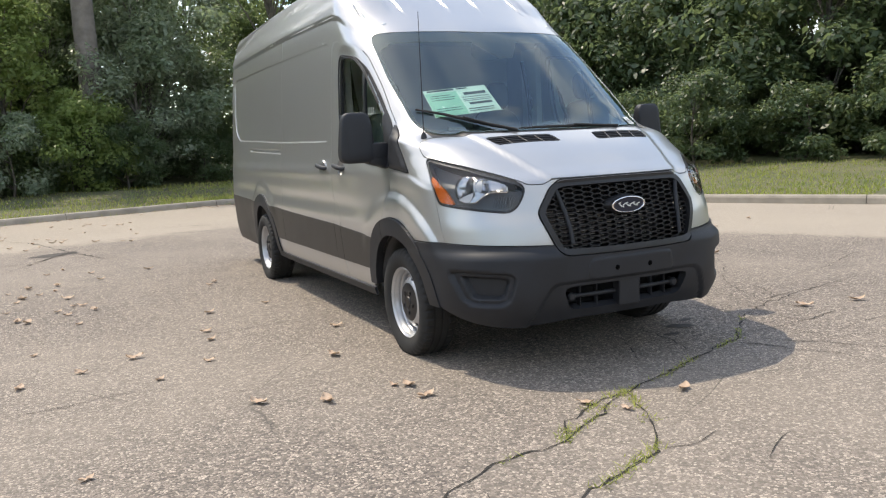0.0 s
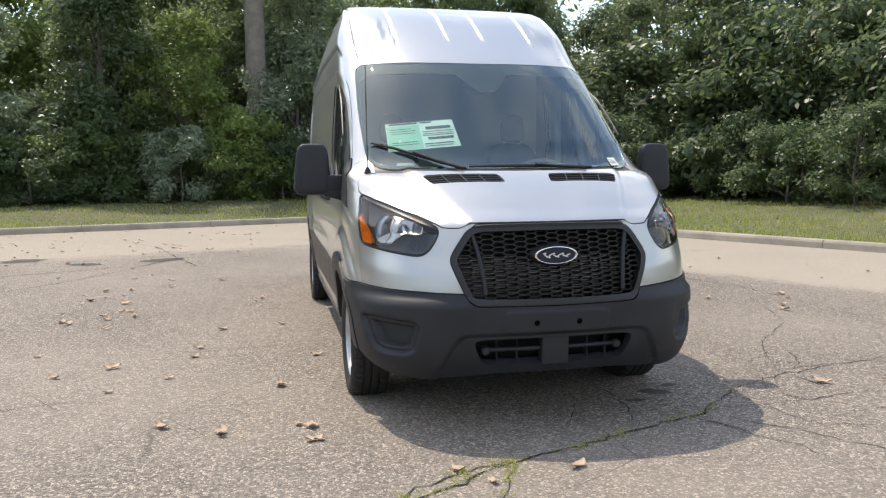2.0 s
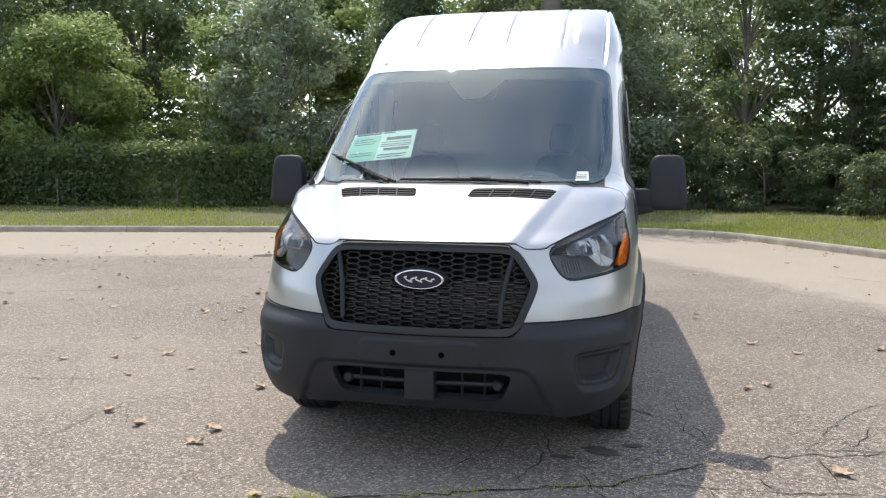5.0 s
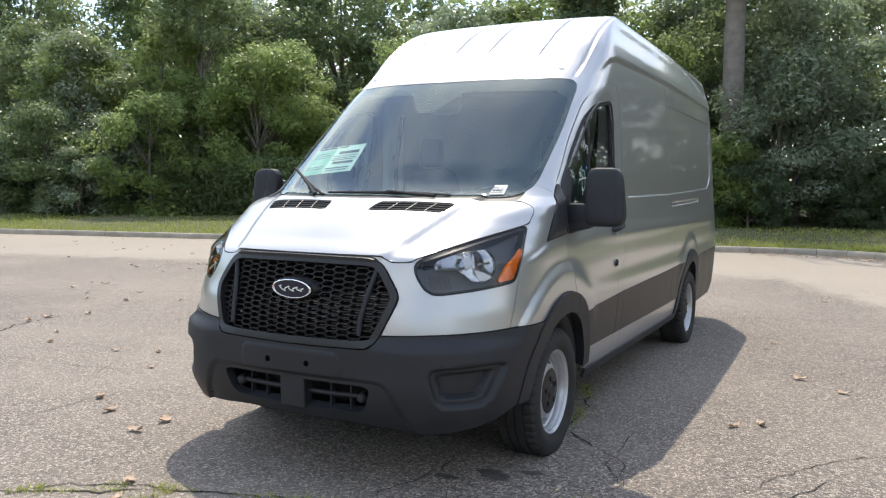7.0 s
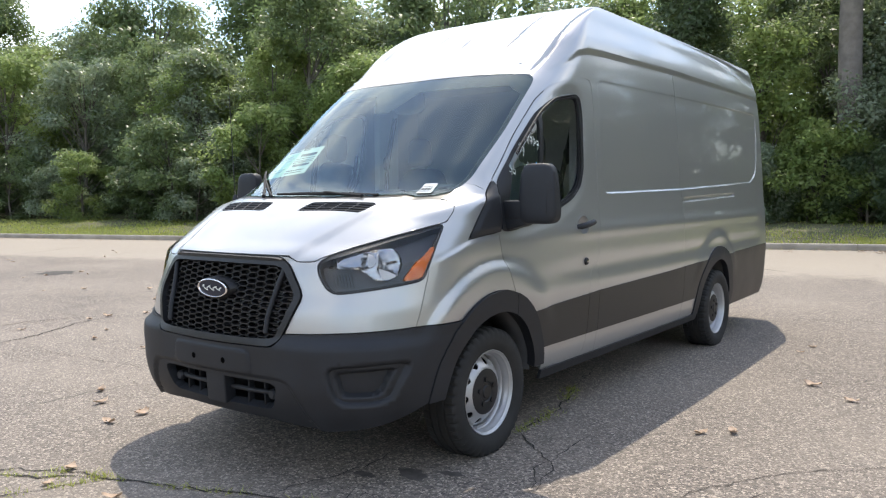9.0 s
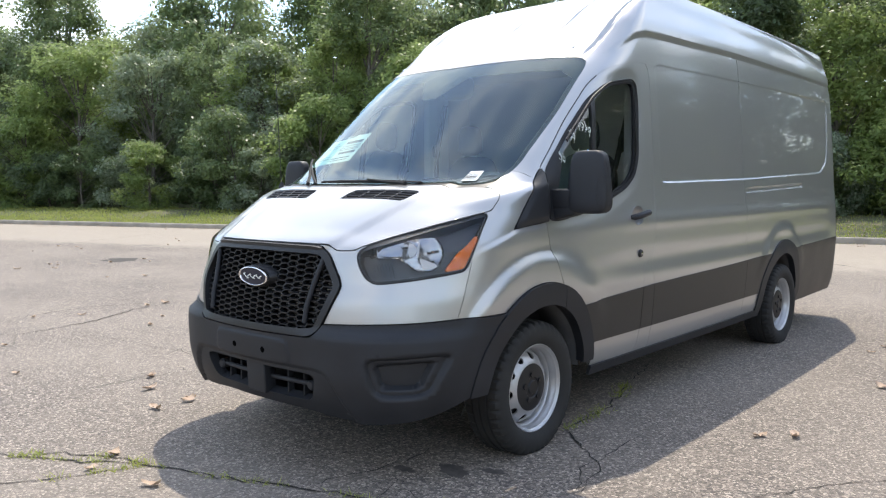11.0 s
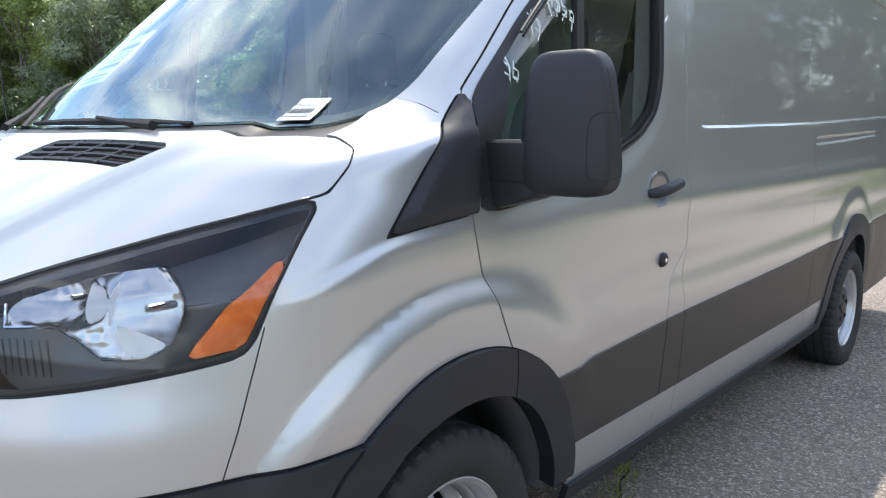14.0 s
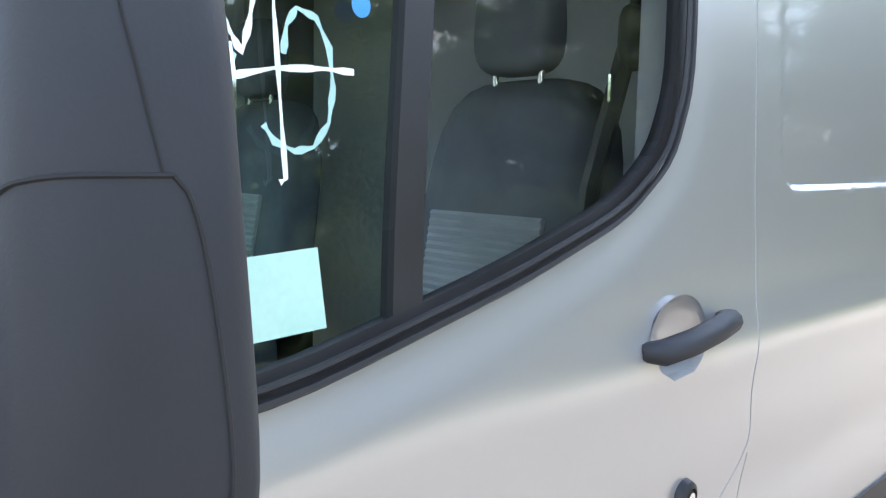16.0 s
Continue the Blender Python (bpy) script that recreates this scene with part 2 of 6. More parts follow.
LINERGREY = mottled("grey_arch_cloth", (0.12, 0.12, 0.122), (0.17, 0.17, 0.172), 6, 0.9, 0.4, 0.003, 200)
LAMPGREY = mottled("lamp_inner_plastic", (0.085, 0.088, 0.094), (0.12, 0.123, 0.13), 8, 0.45, 0.1, 0.001, 300)
BARK = mottled("bark", (0.13, 0.115, 0.10), (0.21, 0.19, 0.165), 5, 0.92, 0.9, 0.02, 34)
TWIG = mottled("thin_bark", (0.10, 0.085, 0.07), (0.17, 0.15, 0.125), 6, 0.92, 0.6, 0.01, 40)
LEAF_A = leaf_material("leaves_mid", (0.055, 0.093, 0.038), (0.095, 0.146, 0.060), (0.168, 0.228, 0.098))
LEAF_B = leaf_material("leaves_light", (0.122, 0.188, 0.048), (0.205, 0.284, 0.076), (0.310, 0.390, 0.124), 0.64)
LEAF_C = leaf_material("leaves_dark", (0.034, 0.064, 0.030), (0.056, 0.094, 0.044), (0.094, 0.136, 0.066), 0.50)
LEAF_D = leaf_material("leaves_silvery", (0.110, 0.158, 0.098), (0.200, 0.258, 0.168), (0.370, 0.415, 0.325), 0.54, 0.36)
GRASS = leaf_material("grass", (0.19, 0.23, 0.038), (0.31, 0.345, 0.058), (0.48, 0.46, 0.10), 0.5)
DRYLEAF = mottled("dry_leaf", (0.40, 0.27, 0.18), (0.66, 0.50, 0.37), 18, 0.8, 0.4, 0.003, 90)
CRACKFILL = mottled("crack_dirt", (0.022, 0.020, 0.017), (0.045, 0.040, 0.032), 9, 0.95, 0.5, 0.004, 80)
OILSPOT = mottled("oil_stain", (0.048, 0.042, 0.037), (0.105, 0.092, 0.078), 16, 0.9, 0.4, 0.004, 90)


# ---------- mesh helpers ----------
def mesh_of(name, verts, faces, smooth=True, normals=None):
    me = bpy.data.meshes.new(name)
    me.from_pydata([tuple(v) for v in verts], [], faces)
    if smooth:
        me.polygons.foreach_set("use_smooth", [True] * len(me.polygons))
    if normals is not None:
        me.normals_split_custom_set_from_vertices([tuple(v) for v in normals])
    me.update()
    return me


def part(name, data, material, parent, label=""):
    """Links a mesh (or bmesh) as one object under a thing or a part."""
    if isinstance(data, bmesh.types.BMesh):
        me = bpy.data.meshes.new(name)
        data.to_mesh(me)
        data.free()
        data = me
    if material and not data.materials:
        data.materials.append(material)
    ob = new(name, data)
    ob.parent = parent
    if label:
        tagged(ob, label)
    return ob


def shade(bm, angle=40):
    for f in bm.faces:
        f.smooth = True
    for e in bm.edges:
        if len(e.link_faces) == 2 and e.calc_face_angle(0) > radians(angle):
            e.smooth = False
    return bm


def box(size, at=(0, 0, 0), bevel=0.01, seg=2, rot=None, bm=None, taper=1.0):
    """A bevelled block; taper narrows its top."""
    own = bmesh.new()
    bmesh.ops.create_cube(own, size=1)
    for v in own.verts:
        k = taper if v.co.z > 0 else 1.0
        v.co = Vector((v.co.x * size[0] * k, v.co.y * size[1] * k, v.co.z * size[2]))
    if bevel:
        bmesh.ops.bevel(own, geom=own.edges[:], offset=bevel, segments=seg, profile=0.6, affect="EDGES")
    m = Matrix.Translation(at) @ (rot.to_4x4() if rot else Matrix())
    own.transform(m)
    shade(own, 35)
    return join(bm, own)


def join(bm, own):
    if bm is None:
        return own
    me = bpy.data.meshes.new("tmp")
    own.to_mesh(me)
    own.free()
    bm.from_mesh(me)
    bpy.data.meshes.remove(me)
    return bm


def tube(path, radius, sides=8, bm=None, caps=True):
    """A round bar along a list of points; radius may be a list."""
    own = bmesh.new()
    path = [Vector(p) for p in path]
    rad = radius if isinstance(radius, (list, tuple)) else [radius] * len(path)
    rings = []
    for k, p in enumerate(path):
        d = (path[min(k + 1, len(path) - 1)] - path[max(k - 1, 0)]).normalized()
        s = d.orthogonal().normalized() if k == 0 else (s - s.dot(d) * d).normalized()
        t = d.cross(s)
        rings.append([own.verts.new(p + rad[k] * (math.cos(a) * s + math.sin(a) * t)) for a in [2 * math.pi * j / sides for j in range(sides)]])
    for a, b in zip(rings, rings[1:]):
        for j in range(sides):
            own.faces.new((a[j], a[(j + 1) % sides], b[(j + 1) % sides], b[j]))
    if caps:
        own.faces.new(rings[0][::-1])
        own.faces.new(rings[-1])
    bmesh.ops.recalc_face_normals(own, faces=own.faces[:])
    shade(own, 50)
    return join(bm, own)


def lathe(profile, steps=48, bm=None, axis="X"):
    """Turns a list of (radius, along) round an axis."""
    own = bmesh.new()
    rows = []
    for j in range(steps):
        a = 2 * math.pi * j / steps
        rows.append([own.verts.new((h, r * math.cos(a), r * math.sin(a))) for r, h in profile])
    for j in range(steps):
        p, q = rows[j], rows[(j + 1) % steps]
        for k in range(len(profile) - 1):
            own.faces.new((p[k], p[k + 1], q[k + 1], q[k]))
    bmesh.ops.remove_doubles(own, verts=own.verts[:], dist=1e-5)
    bmesh.ops.recalc_face_normals(own, faces=own.faces[:])
    shade(own, 38)
    return join(bm, own)


def sd_poly(px, py, pts, rnd=0.0):
    """Signed distance (negative inside) to a polygon with rounded corners."""
    p = np.stack([px, py], -1)
    pts = np.array(pts, float)
    d = np.full(len(px), 1e9)
    inside = np.zeros(len(px), bool)
    for a, b in zip(pts, np.roll(pts, -1, 0)):
        e, r = b - a, p - a
        t = np.clip((r @ e) / max(e @ e, 1e-12), 0, 1)
        d = np.minimum(d, np.linalg.norm(r - t[:, None] * e, axis=1))
        cross = ((a[1] > p[:, 1]) != (b[1] > p[:, 1]))
        xi = (b[0] - a[0]) * (p[:, 1] - a[1]) / ((b[1] - a[1]) if abs(b[1] - a[1]) > 1e-12 else 1e-12) + a[0]
        inside ^= cross & (p[:, 0] < xi)
    return np.where(inside, -d, d) - rnd


def d_line(px, py, pts):
    """Distance to an open polyline."""
    p = np.stack([px, py], -1)
    pts = np.array(pts, float)
    d = np.full(len(px), 1e9)
    for a, b in zip(pts[:-1], pts[1:]):
        e, r = b - a, p - a
        t = np.clip((r @ e) / max(e @ e, 1e-12), 0, 1)
        d = np.minimum(d, np.linalg.norm(r - t[:, None] * e, axis=1))
    return d


def pchip(x, xk, yk):
    """Smooth monotone interpolation."""
    x, xk, yk = np.asarray(x, float), np.array(xk, float), np.array(yk, float)
    h, dl = np.diff(xk), np.diff(yk) / np.diff(xk)
    m = np.zeros(len(xk))
    w1, w2 = 2 * h[1:] + h[:-1], h[1:] + 2 * h[:-1]
    ok = dl[1:] * dl[:-1] > 0
    with np.errstate(all="ignore"):
        m[1:-1] = np.where(ok, (w1 + w2) / (w1 / dl[:-1] + w2 / dl[1:]), 0)
    m[0], m[-1] = dl[0], dl[-1]
    k = np.clip(np.searchsorted(xk, x) - 1, 0, len(h) - 1)
    t = np.clip((x - xk[k]) / h[k], 0, 1)
    return ((2 * t**3 - 3 * t**2 + 1) * yk[k] + (t**3 - 2 * t**2 + t) * h[k] * m[k] + (3 * t**2 - 2 * t**3) * yk[k + 1] + (t**3 - t**2) * h[k] * m[k + 1])


def rounded(pts, times=2, cut=0.18):
    """Cuts a polygon's corners round."""
    for _ in range(times):
        out = []
        for (ax, ay), (bx, by) in zip(pts, pts[1:] + pts[:1]):
            ln = math.hypot(bx - ax, by - ay)
            t = min(cut, 0.035 / max(ln, 1e-6))
            out += [(ax + (bx - ax) * t, ay + (by - ay) * t), (bx + (ax - bx) * t, by + (ay - by) * t)]
        pts = out
    return pts


def step(x, a, b):
    t = np.clip((x - a) / (b - a), 0, 1)
    return t * t * (3 - 2 * t)


# ---------- ground, kerb and verge ----------
def ground():
    bm = bmesh.new()
    bmesh.ops.create_grid(bm, x_segments=8, y_segments=8, size=450)
    ob = part("ground", bm, ASPHALT, None)
    return tagged(ob, "worn grey asphalt lot with pale aggregate", "ground", kind="structure")


def kerb_path():
    """Points along the lot's edge with their outward directions: the back edge, a rounded corner, the right edge."""
    a = Vector((0.9605, 0.2785))
    b = Vector((0.41, -0.912))
    corner = Vector((2.9, 18.75))
    pts = [(corner + a * s, Vector((-a.y, a.x))) for s in np.arange(-96, -2.9, 3.0).tolist()]
    n0, n1 = Vector((-a.y, a.x)), Vector((-b.y, b.x))
    for k in range(1, 7):
        t = k / 7
        p = (1 - t) ** 2 * (corner - a * 3) + 2 * t * (1 - t) * corner + t * t * (corner + b * 3)
        pts.append((p, (n0 * (1 - t) + n1 * t).normalized()))
    pts += [(corner + b * s, n1) for s in np.arange(3, 72, 3.0).tolist()]
    return pts


KERB = kerb_path()


def verge_height(d):
    return float(np.interp(d, [0.0, 0.16, 1.0, 3.0, 6.0, 12.0, 40.0], [0.13, 0.13, 0.15, 0.22, 0.36, 0.55, 0.7]))


def verge():
    offs = [0.15, 0.5, 1.0, 1.8, 3.0, 4.5, 6.0, 9.0, 14.0, 30.0, 120.0]
    verts, faces = [], []
    for p, n in KERB:
        for d in offs:
            q = p + n * d
            verts.append((q.x, q.y, verge_height(d) + 0.05 * noise.noise((q.x * 0.35, q.y * 0.35, 0)) * min(d, 1.5)))
    c = len(offs)
    for i in range(len(KERB) - 1):
        for j in range(c - 1):
            faces.append((i * c + j, (i + 1) * c + j, (i + 1) * c + j + 1, i * c + j + 1)[::-1])
    me = mesh_of("verge", verts, faces)
    return tagged(part("verge", me, SOIL, None), "grassy verge rising gently behind the kerb", "grass verge", kind="structure")


def kerb():
    root = tagged(new("kerb"), "weathered pale concrete kerb along the lot edge", "kerb", kind="structure")
    for (p, n), (q, m) in zip(KERB, KERB[1:]):
        prof = [(-0.02, -0.05), (0.0, 0.10), (0.02, 0.135), (0.05, 0.15), (0.15, 0.15), (0.165, 0.14), (0.17, -0.05)]
        d = (q - p).normalized() * 0.006
        verts, faces = [], []
        for pt, nn, sh in ((p, n, d), (q, m, -d)):
            for o, z in prof:
                v = pt + nn * o + sh
                verts.append((v.x, v.y, z))
        c = len(prof)
        for j in range(c - 1):
            faces.append((j, j + 1, c + j + 1, c + j))
        faces += [tuple(range(c))[::-1], tuple(range(c, 2 * c))]
        part("kerb_stone", mesh_of("kerb_stone", verts, faces, False), CONCRETE, root)
    return root


def along(s, d):
    """A place s metres along the lot's edge from its start and d metres outside it, with the outward direction."""
    s, d = float(s), float(d)
    i = min(max(s / 3.0, 0.0), len(KERB) - 1.001)
    k = int(i)
    (p, n), (q, m) = KERB[k], KERB[k + 1]
    nn = (n * (1 - (i - k)) + m * (i - k)).normalized()
    c = p + (q - p) * (i - k) + nn * d
    return Vector((c.x, c.y, verge_height(d) - 0.04)), nn


ground()
verge()
kerb()


# ---------- plants ----------
def leaves_mesh(name, clumps, per, size, rng, droop=0.0, flat=0.35):
    """Many small pointed leaves spread over the shells of ellipsoid clumps (x, y, z, rx, ry, rz)."""
    cl = np.repeat(np.array(clumps, float), per, 0)
    n = len(cl)
    d = rng.normal(size=(n, 3))
    d /= np.linalg.norm(d, axis=1)[:, None]
    r = rng.uniform(0.3, 1.0, n) ** 0.5 * rng.uniform(0.7, 1.5, n)
    c = cl[:, :3] + d * cl[:, 3:] * r[:, None]
    c[:, 2] -= droop * (1 - d[:, 2]) * 0.1
    nor = d * 0.75 + rng.normal(size=(n, 3)) * 0.5 + np.array([0, 0, 0.7])
    nor /= np.linalg.norm(nor, axis=1)[:, None]
    t = np.cross(nor, rng.normal(size=(n, 3)))
    t /= np.linalg.norm(t, axis=1)[:, None]
    b = np.cross(nor, t)
    ln = size * rng.uniform(0.6, 1.35, n)[:, None]
    wd = ln * rng.uniform(0.38, 0.6, n)[:, None]
    fold = nor * ln * 0.10
    quad = np.stack([c - t * ln, c - b * wd + fold, c + t * ln, c + b * wd + fold], 1).reshape(-1, 3)
    me = bpy.data.meshes.new(name)
    me.vertices.add(4 * n)
    me.vertices.foreach_set("co", quad.ravel())
    me.loops.add(4 * n)
    me.loops.foreach_set("vertex_index", np.arange(4 * n))
    me.polygons.add(n)
    me.polygons.foreach_set("loop_start", np.arange(0, 4 * n, 4))
    me.polygons.foreach_set("loop_total", np.full(n, 4))
    me.update(calc_edges=True)
    return me


def tree(kind, height, spread, base, clumps, per, size, leaf, bark, seed, label, trunk_r=0.16, lean=0.0, cone=False):
    """A tapered trunk with limbs, and a crown of leaf clumps at and round the limbs' ends."""
    rng = np.random.default_rng(seed)
    root = tagged(new(kind), label, "tree" if height > 4.5 else "shrub")
    bm = None
    top = Vector((lean * height, 0.0, height * 0.86))
    spine = [Vector((top.x * t + 0.10 * math.sin(5 * t + seed), 0.10 * math.cos(4 * t + seed) - 0.1, -0.15 + (top.z + 0.15) * t)) for t in np.linspace(0, 1, 7).tolist()]
    bm = tube(spine, [trunk_r * (1.25 - 1.08 * t) for t in np.linspace(0, 1, 7).tolist()], 8, bm)
    cl = []
    for k in range(clumps):
        h = base + (height - base) * float(rng.uniform(0, 1)) ** 0.85
        u = (h - base) / (height - base)
        reach = spread * (0.45 + 0.75 * math.sin(math.pi * min(max(u * 0.86 + 0.12, 0), 1))) * float(rng.uniform(0.45, 1.0))
        if cone:
            reach = spread * (1.08 - u) * float(rng.uniform(0.7, 1.0))
        a = float(rng.uniform(0, 2 * math.pi))
        c = Vector((top.x * h / height + reach * math.cos(a), reach * math.sin(a), h))
        rr = spread * rng.uniform(0.20, 0.36)
        cl.append((c.x, c.y, c.z - rr * 0.2, rr, rr, rr * rng.uniform(0.5, 0.8)))
        if k % 3 == 0:
            s = spine[min(6, max(1, int(6 * (h * 0.7) / top.z)))]
            mid = (s + c) / 2 + Vector((0, 0, 0.1 * reach))
            bm = tube([s, mid, c], [trunk_r * 0.34, trunk_r * 0.2, trunk_r * 0.07], 5, bm, False)
    part("trunk", bm, bark, root)
    part("crown", leaves_mesh("crown", cl, int(per * 1.2), size * 0.86, rng), leaf, root)
    return root


def hedge_panel(seed):
    """A stretch of wire fence grown over with creeper."""
    rng = np.random.default_rng(seed)
    root = tagged(new("overgrown_fence"), "wire fence panel smothered in green creeper leaves", "fence", "fence panels")
    cl = [(x, rng.uniform(-0.2, 0.2), z, 0.5, 0.38, 0.36) for x in np.linspace(-1.8, 1.8, 9) for z in (0.25, 0.75, 1.25, 1.7, 1.98)]
    part("creeper", leaves_mesh("creeper", cl, 210, 0.068, rng), LEAF_A, root)
    # top layer takes the lighter leaf colour to paint in sunlight
    cl = [(x, rng.uniform(-0.25, 0.15), 1.97 + rng.uniform(-0.08, 0.1), 0.36, 0.34, 0.20) for x in np.linspace(-1.9, 1.9, 11)]
    part("creeper_top", leaves_mesh("creeper_top", cl, 170, 0.062, rng), LEAF_B, root, "creeper leaves in a lighter green that stands for sun on top")
    part("post", tube([(1.9, -0.30, -0.2), (1.9, -0.30, 1.0)], 0.028, 8), BARK, root, "thin grey fence post")
    part("top_rail", tube([(-2, 0, 2.0), (2, 0, 2.0)], 0.022, 8), STEEL, root, "galvanised steel rail")
    return root


def place(ob, s, d, turn, scale):
    p, n = along(s, d)
    ob.matrix_basis = Matrix.Translation(p) @ pose(0, 0, 0, 0, 0, turn) @ Matrix.Diagonal((*scale, 1))


def planted(makers, spots):
    """Builds each maker once and sets copies of it out at the spots (s, d, scale)."""
    made = {}
    for i, (s, d, k) in enumerate(spots):
        f = makers[i % len(makers)]
        if f not in made:
            made[f] = f()
            ob = made[f]
        else:
            ob = copy_thing(made[f], Matrix())
        place(ob, s, d, (i * 137.5) % 360, (k, k, k * (0.92 + 0.16 * ((i * 7) % 5) / 4)))


rng0 = np.random.default_rng(11)
TALL = [
    lambda: tree("broadleaf_tree", 11.0, 3.0, 1.6, 88, 214, 0.129, LEAF_A, BARK, 1, "tall green broadleaf tree at the wood's edge", 0.17),
    lambda: tree("broadleaf_tree", 12.0, 2.7, 2.2, 88, 208, 0.124, LEAF_C, BARK, 2, "tall dark green broadleaf tree in the wood", 0.19),
    lambda: tree("broadleaf_tree", 10.0, 3.2, 1.2, 92, 208, 0.133, LEAF_B, BARK, 3, "light green broadleaf tree at the wood's edge", 0.15, 0.05),
    lambda: tree("broadleaf_tree", 11.5, 2.8, 1.8, 86, 208, 0.124, LEAF_A, BARK, 4, "tall broadleaf tree with an open uneven crown", 0.18, -0.04),
    lambda: tree("broadleaf_tree", 9.5, 2.9, 1.0, 90, 195, 0.124, LEAF_D, BARK, 5, "broadleaf tree with pale silvery green leaves", 0.14),
]
LOW = [
    lambda: tree("shrub", 3.4, 1.55, 0.15, 40, 182, 0.087, LEAF_A, TWIG, 21, "dense green shrub in front of the wood", 0.05),
    lambda: tree("shrub", 3.0, 1.7, 0.1, 40, 182, 0.091, LEAF_D, TWIG, 22, "shrub with pale glossy leaves on the verge", 0.05),
    lambda: tree("shrub", 4.0, 1.6, 0.15, 42, 182, 0.091, LEAF_B, TWIG, 23, "light green leafy shrub at the wood's edge", 0.06),
    lambda: tree("shrub", 2.6, 1.5, 0.1, 36, 182, 0.083, LEAF_C, TWIG, 24, "low dark green shrub under the trees", 0.05),
]
# dark green plants whose leaf colour also stands for overhanging shade
SHADY = [
    lambda: tree("shrub", 3.3, 1.7, 0.1, 40, 182, 0.088, LEAF_C, TWIG, 25, "dense dark green shrub, the wood's shade put into its leaf colour", 0.05),
    lambda: tree("broadleaf_tree", 11.0, 3.2, 1.0, 92, 215, 0.128, LEAF_C, BARK, 6, "dark green tree, shade put into its leaf colour, branches low to the ground", 0.17),
]
# the back edge runs from s = 0 to about 94 m, the right edge from there on
row1 = [(s + rng0.uniform(-0.5, 0.5), 7.0 + rng0.uniform(-0.6, 0.9), rng0.uniform(0.8, 1.15)) for s in np.arange(40, 74, 2.3)]
row1 += [(s + rng0.uniform(-0.4, 0.4), 7.2 + rng0.uniform(-0.5, 0.8), rng0.uniform(0.75, 1.05)) for s in np.arange(86, 97, 2.2)]
row1 += [(s + rng0.uniform(-0.4, 0.4), 7.3 + rng0.uniform(-0.5, 1.2), rng0.uniform(0.6, 0.95)) for s in np.arange(99, 126, 2.4)]
row2 = [(s + rng0.uniform(-1, 1), 11.5 + rng0.uniform(-1.4, 1.4), rng0.uniform(0.66, 0.95)) for s in np.arange(34, 130, 4.2)]
row3 = [(s + rng0.uniform(-1, 1), 17.5 + rng0.uniform(-2, 2), rng0.uniform(1.0, 1.25)) for s in np.arange(30, 134, 3.9)]
row3 = [(s_at, d_at, k * 0.72) if 78 < s_at < 88 else (s_at, d_at, k) for s_at, d_at, k in row3]
row3 = [(s_at, d_at, k * 0.85) if s_at > 106 else (s_at, d_at, k) for s_at, d_at, k in row3]
row2 = [(s_at, d_at, k * (0.8 if s_at > 106 else 1.0)) for s_at, d_at, k in row2 if not 79 < s_at < 88]
planted(LOW, [q for q in row1 if q[0] < 98])
planted([TALL[2], TALL[4], TALL[0], TALL[4], TALL[3]], [q for q in row2 + row3 if q[0] < 104])
# the right edge is dark green woodland, its shade also put into the leaf colour
planted([LOW[3], SHADY[0]], [q for q in row1 if 98 < q[0] < 128])
planted([SHADY[0], LOW[3]], [(s + rng0.uniform(-0.4, 0.4), 10.8 + rng0.uniform(-0.6, 0.6), rng0.uniform(1.4, 1.75)) for s in np.arange(111, 129, 2.0)])
planted([TALL[1], SHADY[1]], [q for q in row2 + row3 if 104 < q[0] < 127])
